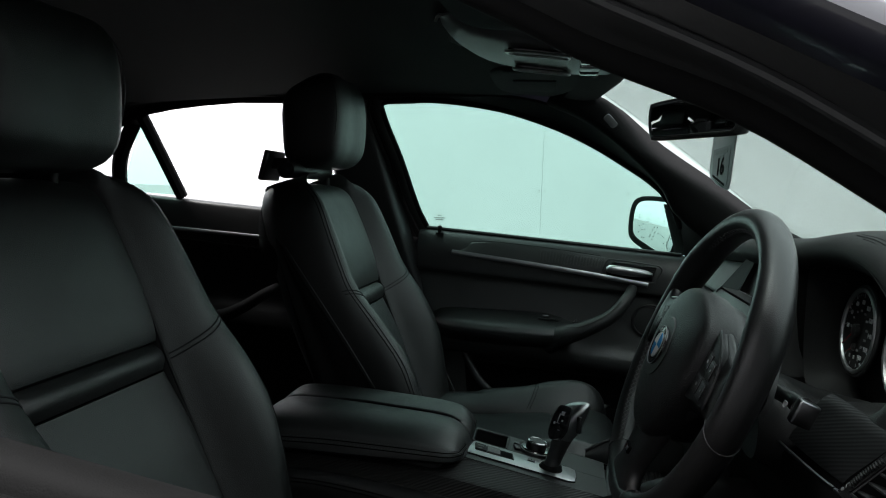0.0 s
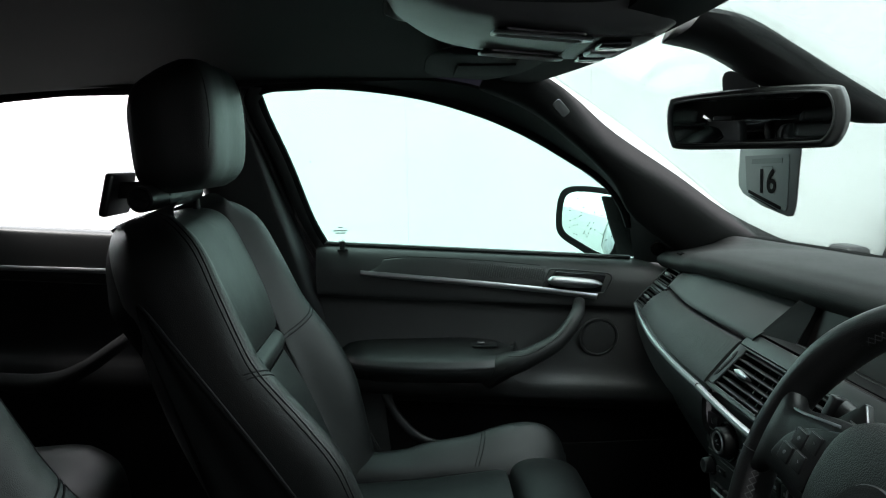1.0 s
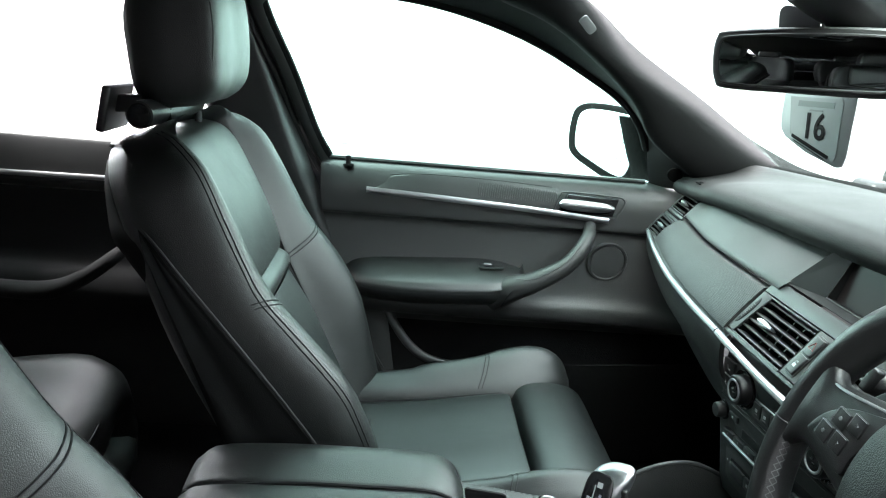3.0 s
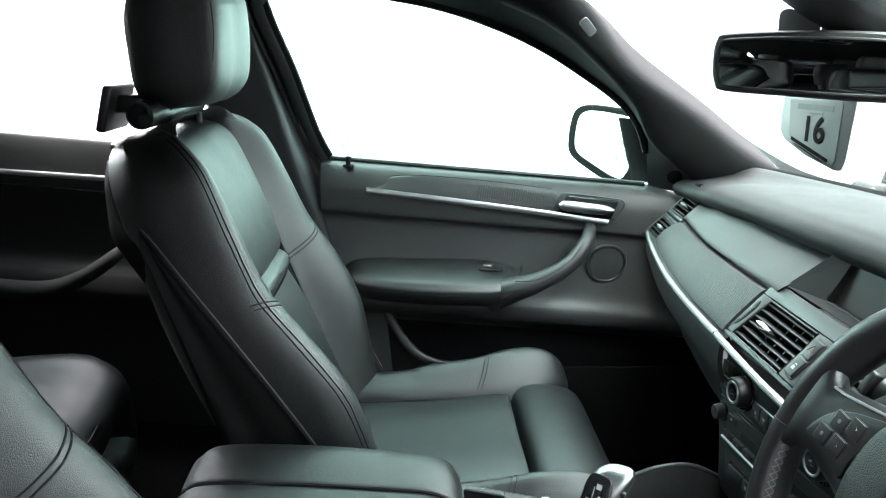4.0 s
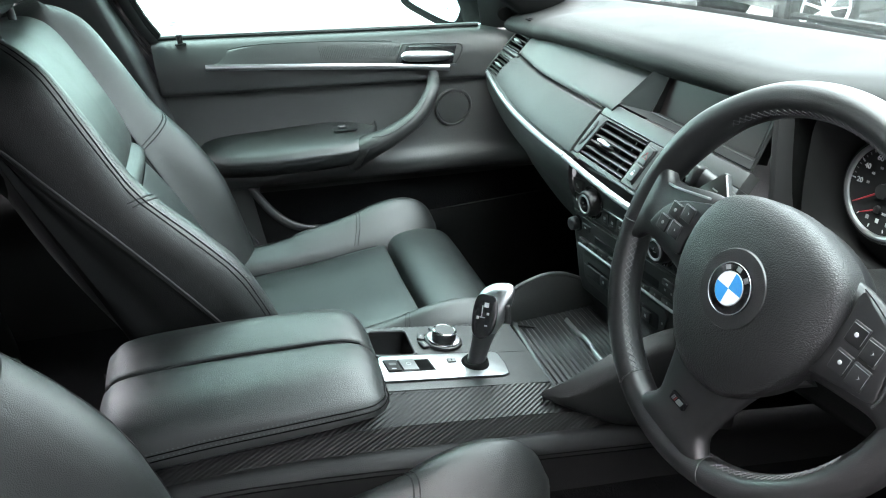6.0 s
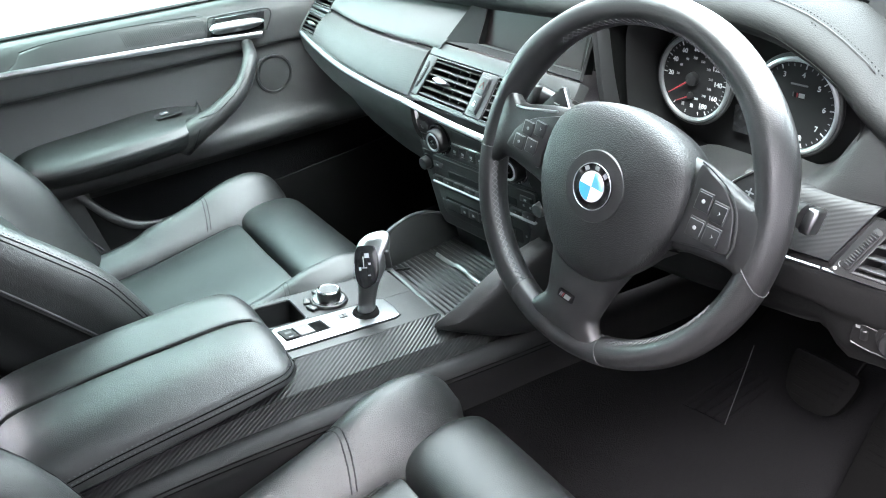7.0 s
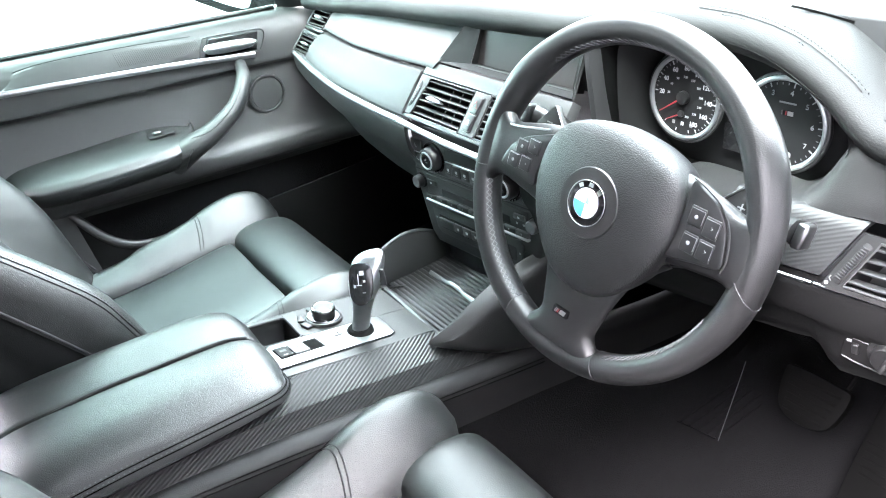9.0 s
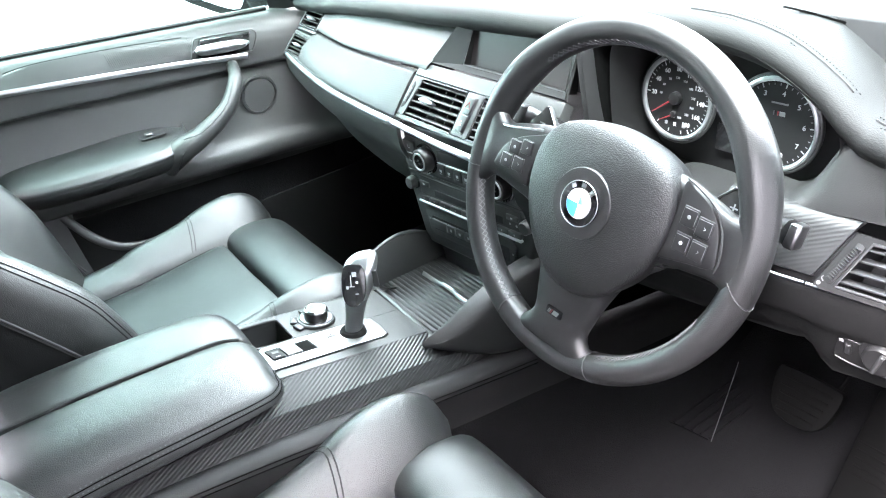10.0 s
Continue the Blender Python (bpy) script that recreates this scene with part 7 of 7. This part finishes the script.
def armrest():
    a = thing("armrest", (-0.36, MID, 0.86), "two-part black leather centre armrest with stitched lids", "armrest")
    for g in (1, -1):
        rows = []
        for x, zt, w in ((-0.525, 0.925, 0.11), (-0.5, 0.938, 0.115), (-0.42, 0.938, 0.117), (-0.32, 0.932, 0.117), (-0.25, 0.926, 0.114), (-0.222, 0.917, 0.108), (-0.208, 0.902, 0.09), (-0.204, 0.888, 0.07)):
            zb = 0.885
            rows.append([(x, MID + g * u, z) for u, z in ((0.002, zb), (0.002, zt - 0.007), (0.012, zt + 0.001), (w * 0.55, zt + 0.003), (w * 0.85, zt - 0.008), (w, 0.5 * (zt + zb)), (w - 0.004, zb))])
        pad = loft(rows, 26, 26, True)
        tree = BVHTree.FromBMesh(pad)
        part("lid", pad, LEATHER, a, "padded leather lid")
        for dz in (0.006, -0.001):
            edge = [(x, MID + g * (w + 0.001), zt) for x, zt, w in ((-0.52, 0.90 + dz, 0.112), (-0.42, 0.905 + dz, 0.118), (-0.32, 0.903 + dz, 0.118), (-0.25, 0.90 + dz, 0.115), (-0.222, 0.897 + dz, 0.107))]
            edge = laid(tree, [(q[0], q[1] + g * 0.004, q[2]) for q in cr(edge + [(-0.206, MID + g * 0.085, 0.895 + dz), (-0.2, MID + g * 0.05, 0.893 + dz)], 40)])
            part("seam", tube(edge, 0.0008, 6), CASE, a)
            part("stitching", stitches(laid(tree, [(q[0], q[1], q[2] + 0.003) for q in edge]), 110, 0.32, 0.0006), STITCH, a)
    for dz in (0.0, 0.006):
        part("split_seam", tube([(-0.52, MID, 0.921 + dz), (-0.42, MID, 0.932 + dz), (-0.32, MID, 0.927 + dz), (-0.25, MID, 0.921 + dz), (-0.222, MID, 0.911 + dz)], 0.0022, 6, smooth=24), DIALBLACK, a, "dark gap between the lids")
    part("lower_box", rbox((-0.385, MID, 0.870), (0.30, 0.195, 0.035), 0.014, 4), LEATHER, a, "leather box under the lids")


armrest()


def gear_lever():
    g = thing("gear_lever", (-0.077, -0.038, 0.855), "dark gear lever with chrome-edged head on the console", "gear lever")
    o = Vector((-0.077, -0.038, ctop(-0.077)))
    part("boot", lathe([(0.019, 0), (0.018, 0.006), (0.015, 0.009), (0.001, 0.01)], 28), RUBBER, g, m=Matrix.Translation(o))
    tip = Vector((-0.044, -0.042, 0.966)) - o
    lean = Vector((tip.x / tip.z, tip.y / tip.z, 1))
    fwd, out = Vector((0.77, -0.64, 0)), Vector((-0.64, -0.77, 0))      # across the face, and out of the face

    def ring(k, w, d, push=0.0):
        c = o + lean * (k * tip.z) + out * push
        return [c + fwd * (w * math.copysign(abs(math.cos(a)) ** 0.8, math.cos(a))) + out * (d * math.sin(a)) + Vector((0, 0, 0.2 * w * math.cos(a) * k)) for a in [j * math.pi / 8 for j in range(16)]]
    part("neck", loft([ring(*q) for q in ((0.04, 0.0125, 0.012), (0.15, 0.0125, 0.0125), (0.3, 0.0135, 0.013, -0.001), (0.45, 0.0165, 0.0145, -0.002), (0.58, 0.0205, 0.0165, -0.003), (0.64, 0.021, 0.017, -0.003))], 36, 20, True), DARKCHROME, g, "dark satin metal neck")
    part("head", loft([ring(*q) for q in ((0.44, 0.016, 0.0135, -0.002), (0.56, 0.0212, 0.0172, -0.003), (0.7, 0.0238, 0.019, -0.003), (0.85, 0.0245, 0.0175, -0.006), (0.94, 0.0225, 0.014, -0.009), (0.985, 0.0165, 0.0105, -0.0105), (1.0, 0.008, 0.006, -0.011))], 40, 28, True), ALU, g, "satin chrome head")
    up = (lean.normalized() - out * 0.36).normalized()
    m = basis(o + lean * (0.74 * tip.z) + out * 0.0165 - fwd * 0.002, fwd, up)
    face = slab([q[:2] for q in cr([(-0.0155, -0.02, 0), (-0.017, 0.008, 0), (-0.012, 0.025, 0), (0.0, 0.027, 0), (0.012, 0.024, 0), (0.0155, 0.006, 0), (0.01, -0.02, 0), (-0.004, -0.029, 0)], 36, True)][::-1], 0.008, 0.002)
    part("face_panel", face, GLOSS, g, "gloss black face panel", m=m @ Matrix.Translation((0, 0, 0.0015)))
    for x, y, w, h in ((0.001, 0.014, 0.006, 0.006), (-0.004, 0.006, 0.0012, 0.014), (-0.003, -0.002, 0.007, 0.0012), (-0.009, -0.003, 0.003, 0.004), (0.004, 0.003, 0.003, 0.003), (0.003, -0.012, 0.004, 0.0015)):
        part("print", rbox((x, y, 0.0017), (w, h, 0.0008), 0), WHITE, g, "white shift pattern marks", m=m)
    part("release_button", rbox((0, 0, 0), (0.006, 0.008, 0.026), 0.002), GREYPL, g, m=basis(o + lean * (0.74 * tip.z) + fwd * 0.0235 + out * 0.003, out, fwd))


gear_lever()


# ---------------------------------------------------------------- mirrors, roof console, visor, card
def inner_mirror():
    im = thing("rear_view_mirror", (0.13, -0.0, 1.41), "black interior mirror hung from the windscreen", "mirror")
    m = basis((0.112, -0.036, 1.404), (0.53, -0.85, 0.0), (-0.05, -0.03, 1)) @ Matrix.Translation((-0.005, 0, 0)) @ Matrix.Scale(0.89, 4) @ Matrix.Scale(0.95, 4, (1, 0, 0))
    out = [(-0.122, 0.0), (-0.118, 0.026), (-0.10, 0.034), (0, 0.037), (0.10, 0.034), (0.12, 0.024), (0.124, -0.006), (0.112, -0.030), (0.09, -0.034), (0, -0.034), (-0.10, -0.033), (-0.117, -0.024)]
    rows = [[(x * k, y * k, z) for x, y in out] for k, z in ((0.5, -0.034), (0.85, -0.028), (0.97, -0.014), (1.0, 0.0), (0.99, 0.004), (0.95, 0.006))]
    part("housing", loft(rows, 60, 14, True), GREYPL, im, "black mirror housing", m=m)
    glass = [(q[0] * 0.915, q[1] * 0.8) for q in cr([(x, y, 0) for x, y in out], 48, True)]
    part("glass_rim", tube([(x, y, 0.0075) for x, y in glass], 0.0016, 6, True), GREYPL, im, "satin rim round the mirror glass", m=m)
    part("mirror_glass", slab(glass, 0.002, 0.0005), DIMMIRROR, im, "dimmed mirror glass", m=m @ Matrix.Translation((0, 0, 0.0075)))
    part("arm", tube([(0.125, -0.04, 1.41), (0.15, -0.035, 1.435), (0.14, -0.03, 1.465)], [0.014, 0.014, 0.02], 10, smooth=16), HARD, im, "black mirror arm")
    rows = []
    for x, y, z, w, t in ((0.03, -0.03, 1.50, 0.05, 0.02), (0.075, -0.032, 1.49, 0.046, 0.024), (0.128, -0.036, 1.46, 0.042, 0.026), (0.175, -0.044, 1.432, 0.034, 0.022), (0.215, -0.06, 1.408, 0.02, 0.012), (0.235, -0.072, 1.40, 0.004, 0.004)):
        rows.append([(x + 0.012, y - w, z + 0.012), (x, y - w * 0.8, z - t * 0.4), (x - 0.01, y, z - t * 0.7), (x, y + w * 0.8, z - t * 0.4), (x + 0.012, y + w, z + 0.012), (x + 0.01, y, z + 0.014)])
    part("sensor_cover", loft(rows, 24, 20, True), HARD, im, "dark sensor cover on the glass")
    return im


inner_mirror()


def permit_card():
    c = thing("hanging_card", (0.17, 0.05, 1.33), "pale plastic number card hanging behind the mirror", "card")
    m = basis((0.163, 0.038, 1.345), (0.08, -1.03, 0.03), (0.1, 0.03, 1.03)) @ Matrix.Scale(0.82, 4) @ Matrix.Scale(1.1, 4, (1, 0, 0))
    sheet = [(-0.07, 0.118), (-0.071, 0.06), (-0.068, 0.0), (-0.0635, -0.018), (-0.05, -0.029), (0.0, -0.0455), (0.062, -0.0575), (0.0735, -0.0555), (0.077, -0.043), (0.075, 0.0), (0.073, 0.06), (0.07, 0.118)]
    part("sheet", slab(sheet, 0.0015, 0.0005), CARD, c, "pale card", m=m)
    # two prongs of the card standing up behind the mirror's top edge
    behind = basis((0.132, -0.047, 0), (0.53, -0.85, 0), (0, 0, 1))
    for ear in ([(-0.0611, 1.426), (-0.0645, 1.441), (-0.0652, 1.452), (-0.0617, 1.457), (-0.0545, 1.458), (-0.0373, 1.4536), (-0.027, 1.449), (-0.0225, 1.444), (-0.0204, 1.437), (-0.0187, 1.426)],
                [(-0.0172, 1.426), (-0.0192, 1.438), (-0.0189, 1.445), (-0.0147, 1.4459), (0.0022, 1.4433), (0.0132, 1.4409), (0.0168, 1.437), (0.0185, 1.427)]):
        part("prong", slab([q[:2] for q in cr([(y, z, 0) for y, z in ear], 40, True)][::-1], 0.0015, 0.0005), CARD, c, "rounded upper prong of the card", m=behind)
    field = [(-0.053, 0.026), (-0.0395, -0.0235), (-0.02, -0.0325), (0.058, -0.0505), (0.0605, -0.044), (0.0535, 0.022), (0.05, 0.026)]
    part("print_field", slab(field[::-1], 0.0006, 0), CARDPRINT, c, "grey printed field", m=m @ Matrix.Translation((0, 0, 0.0009)), smooth=False)
    part("number", letters("16", 0.047, 0.0003, 0.0008), INK, c, "bold black number 16", m=m @ Matrix.Translation((0.0085, -0.0125, 0.0017)) @ Matrix(((1, -0.16, 0, 0), (0, 1, 0, 0), (0, 0, 1, 0), (0, 0, 0, 1))), smooth=False)
    tilt = m @ Matrix.Rotation(radians(-15), 4, "Z")
    for x, y, w, h, mat in ((0.003, 0.0175, 0.072, 0.0075, GREYPL), (0.006, 0.0095, 0.026, 0.0022, GREYPL), (0.016, -0.0335, 0.084, 0.0045, INK), (0.016, -0.038, 0.07, 0.0012, INK)):
        part("print_bar", rbox((x, y, 0.0013), (w, h, 0.0004), 0), mat, c, m=m if y > 0 else tilt)


permit_card()


def roof_console():
    rc = thing("roof_console", (-0.1, MID, 1.49), "dark roof console with reading lamps", "roof console")
    rows = []
    for x, w, zb in ((-0.27, 0.05, 1.54), (-0.255, 0.09, 1.525), (-0.21, 0.115, 1.503), (-0.14, 0.118, 1.490), (-0.06, 0.112, 1.482), (-0.01, 0.1, 1.484), (0.015, 0.075, 1.495)):
        rows.append([(x, MID - w - 0.02, 1.53), (x, MID - w, zb + 0.006), (x, MID - w * 0.6, zb), (x, MID, zb - 0.002), (x, MID + w * 0.6, zb), (x, MID + w, zb + 0.006), (x, MID + w + 0.02, 1.53)])
    body = part("body", thicken(loft(rows, 24, 22), 0.004), ROOFGREY, rc, "grey plastic body")
    for g in (-1, 1):
        m = basis((-0.12, MID + g * 0.073, 1.4842), (1, 0, -0.09), (0, -1, -0.1))
        part("lamp_lens", slab(rrect(0.085, 0.05, 0.012), 0.004, 0.001), GLOSS, rc, "dark reading lamp lens", m=m)
        part("lens_frame", tube([(x, y, 0.001) for x, y in rrect(0.09, 0.055, 0.013)], 0.0022, 6, True, smooth=50), ALU, rc, m=m)
    m = basis((-0.045, MID, 1.4805), (1, 0, 0), (0, -1, 0))
    part("switch_panel", slab(rrect(0.07, 0.17, 0.01), 0.006, 0.002), HARD, rc, m=m)
    for k in range(3):
        part("roof_switch", rbox((0.0, -0.05 + 0.05 * k, 0.003), (0.03, 0.035, 0.007), 0.003), ALU if k == 1 else GLOSS, rc, m=m)
    return rc


roof_console()


def sun_visor(s):
    v = thing("sun_visor", side([(0.0, 0.3, 1.47)], s)[0], "dark folded sun visor under the roof lining", "sun visor")
    rows = []
    for y, x0, x1 in ((0.15, -0.15, -0.07), (0.17, -0.21, -0.06), (0.35, -0.22, -0.065), (0.43, -0.21, -0.085), (0.46, -0.16, -0.1)):
        rows.append(side([(x0, y, 1.507), (x0 + 0.01, y, 1.499), ((x0 + x1) / 2, y, 1.496), (x1 - 0.01, y, 1.497), (x1, y, 1.505), ((x0 + x1) / 2, y, 1.511)], s))
    part("board", loft(rows, 24, 18, True), CLOTH, v, "dark cloth visor board")
    part("hinge", tube(side([(-0.085, 0.42, 1.504), (-0.072, 0.3, 1.504), (-0.072, 0.15, 1.504)], s), 0.005, 8, smooth=8), HARD, v, "black hinge rod")
    part("mirror_flap", rbox(side([(-0.14, 0.3, 1.4945)], s)[0], (0.08, 0.14, 0.003), 0.001), CLOTH, v, "dark vanity flap")


sun_visor(1)
sun_visor(-1)


def outer_mirror():
    om = thing("wing_mirror", (0.2, 0.93, 1.2), "black door mirror with rain-specked glass", "mirror")
    m = basis((0.17, 0.955, 1.207), (0.55, -0.83, -0.05), (0, 0.05, 1))
    out = [(-0.105, -0.01), (-0.10, 0.05), (-0.075, 0.075), (-0.02, 0.083), (0.075, 0.082), (0.118, 0.075), (0.116, 0.0), (0.098, -0.075), (0.065, -0.092), (-0.03, -0.068), (-0.09, -0.045)]
    rows = [[(x * k, y * k, z) for x, y in out] for k, z in ((0.4, -0.075), (0.8, -0.055), (0.97, -0.02), (1.0, 0.0), (0.985, 0.008), (0.93, 0.01))]
    part("housing", loft(rows, 60, 14, True), CASE, om, "black mirror housing", m=m)
    glass = [(q[0] * 0.82 + 0.008, q[1] * 0.8 + 0.004) for q in cr([(x, y, 0) for x, y in out], 48, True)]
    part("mirror_glass", slab(glass, 0.003, 0.0005), MIRROR, om, "clear mirror glass", m=m @ Matrix.Translation((0, 0, 0.012)))
    part("foot", loft([[(x - 0.022, y, z), (x, y - 0.03, z), (x + 0.03, y - 0.02, z), (x + 0.02, y + 0.03, z)] for x, y, z in ((0.205, 0.89, 1.27), (0.218, 0.885, 1.22), (0.232, 0.875, 1.165), (0.238, 0.86, 1.13))], 16, 12, True), CASE, om, "black mirror foot")
    random.seed(4)
    drops = []
    for _ in range(40):
        x, y = random.uniform(-0.06, 0.085), random.uniform(-0.045, 0.06)
        d = lathe([(0.0016, 0), (0.0012, 0.0008), (0.0002, 0.001)], 6)
        bmesh.ops.transform(d, matrix=m @ Matrix.Translation((x, y, 0.012)), verts=d.verts)
        drops.append(d)
    part("rain_drops", joined(*drops), GREYPL, om)["kind"] = "stuff"


outer_mirror()


# ---------------------------------------------------------------- pedals and light switch
def pedals():
    for name, x, y, z, w, h in (("brake_pedal", 0.43, -0.393, 0.648, 0.09, 0.07), ("accelerator_pedal", 0.47, -0.495, 0.56, 0.085, 0.22)):
        p = thing(name, (x, y, z), "black rubber " + name.replace("_", " ") + " in the dark footwell", "pedal")
        m = basis((x, y, z), RIGHT, (0.55, 0, 0.83))
        outline = rrect(w, h, 0.012) if name[0] == "a" else [q[:2] for q in cr([(-0.05, 0.03, 0), (-0.042, -0.018, 0), (-0.02, -0.036, 0), (0.02, -0.036, 0), (0.042, -0.018, 0), (0.05, 0.03, 0), (0.03, 0.038, 0), (-0.03, 0.038, 0)], 40, True)][::-1]
        part("pad", slab(outline, 0.014, 0.003), CASE, p, m=m)
        for i in range(5):
            part("pad_rib", rbox((0, -0.024 + 0.012 * i, 0.0008), (0.06 + 0.004 * i, 0.004, 0.002), 0.0008, 1), CASE, p, "raised rubber rib", m=m)
        if name[0] == "b":
            part("arm", tube([m @ Vector((0.03, 0.01, -0.014)), m @ Vector((0.036, 0.06, -0.025)), m @ Vector((0.036, 0.12, -0.03))], 0.004, 8), CASE, p)
    # worn carpet pad on the tunnel's foot, with upright ribs
    pad = thing("tunnel_pad", (0.46, -0.2, 0.46), "worn black carpet pad on the foot of the tunnel", "carpet pad")
    rows = [[(0.392 + d, -0.176, 0.488), (0.412 + d, -0.2, 0.474), (0.435 + d, -0.236, 0.455)] for d in (0.0, 0.05, 0.1, 0.16)]
    part("pad_base", thicken(loft(rows, 8, 8), 0.004), CARPET, pad)
    for i in range(6):
        k = i / 5
        part("pad_rib", tube([(0.392 + 0.043 * k + d, -0.176 - 0.06 * k, 0.4895 - 0.033 * k) for d in (0.002, 0.05, 0.1, 0.15)], 0.0024, 6), CARPET, pad, "low rib of the carpet pad")
    cable = part("carpet_edge", tube([(0.433, -0.243, 0.456), (0.504, -0.219, 0.5), (0.542, -0.211, 0.55)], 0.0008, 6, smooth=10), STITCH)
    tagged(cable, "thin pale carpet edge beside the tunnel", "trim", kind="structure")


pedals()


def light_switch():
    ls = thing("light_switch", (0.17, -0.60, 1.0), "black headlamp switch panel with a round knob", "switch panel")
    m = basis((0.2, -0.612, 0.984), (0.12, -1, 0), (-0.12, 0, 1))
    # panel coloured darker to stand in for the shade at the driver's end
    part("panel", slab([q[:2] for q in cr([(-0.062, -0.0215, 0), (-0.0595, 0.002, 0), (-0.056, 0.0165, 0), (-0.045, 0.0195, 0), (0.02, 0.021, 0), (0.03, 0.0, 0), (0.02, -0.026, 0), (-0.02, -0.0255, 0), (-0.052, -0.0245, 0)], 44, True)][::-1], 0.01, 0.0015), DARKDASH, ls, m=m @ Matrix.Translation((0, 0, 0.006)))
    part("panel_edge", tube([(-0.061, -0.0218, 0.0062), (-0.045, -0.0248, 0.0066), (-0.02, -0.0258, 0.0066), (0.01, -0.0262, 0.0062)], 0.0009, 6, smooth=16), HARD, ls, "satin lower edge", m=m)
    part("panel_line", tube([(-0.056, 0.0045, 0.0064), (-0.04, 0.003, 0.0064), (-0.033, 0.0015, 0.0064)], 0.0004, 4), DARKSTITCH, ls, m=m)
    part("panel_line", tube([(-0.052, 0.0165, 0.0062), (-0.036, 0.0172, 0.0064), (-0.02, 0.0155, 0.0064)], 0.0004, 4), DARKSTITCH, ls, m=m)
    part("knob_ring", lathe([(0.0205, 0), (0.0198, 0.0015), (0.0172, 0.0018)], 36), HARD, ls, "black ring round the knob", m=m @ Matrix.Translation((-0.0195, -0.0035, 0.006)))
    part("rotary_knob", lathe([(0.0158, 0), (0.0152, 0.0075), (0.0138, 0.009), (0.001, 0.0092)], 32), HARD, ls, "round knob", m=m @ Matrix.Translation((-0.0195, -0.0035, 0.006)))
    part("knob_grip", rbox((0, 0, 0), (0.0048, 0.025, 0.006), 0.002), GREYPL, ls, "satin grip bar", m=m @ Matrix.Translation((-0.0195, -0.0035, 0.0165)) @ Matrix.Rotation(radians(-18), 4, "Z"))
    part("dimmer_wheel", rbox((-0.0495, -0.0075, 0.0068), (0.0065, 0.0125, 0.004), 0.0018), HARD, ls, "small dimmer wheel", m=m)
    for x, y, w, h in ((-0.0555, 0.0, 0.004, 0.003), (-0.0385, -0.0005, 0.0012, 0.0012), (-0.0255, 0.0172, 0.0045, 0.0026), (-0.0145, 0.0178, 0.0035, 0.003), (-0.019, -0.0222, 0.0028, 0.0022)):
        part("mark", rbox((x, y, 0.0064), (w, h, 0.0005), 0), GREYPRINT, ls, m=m)


light_switch()
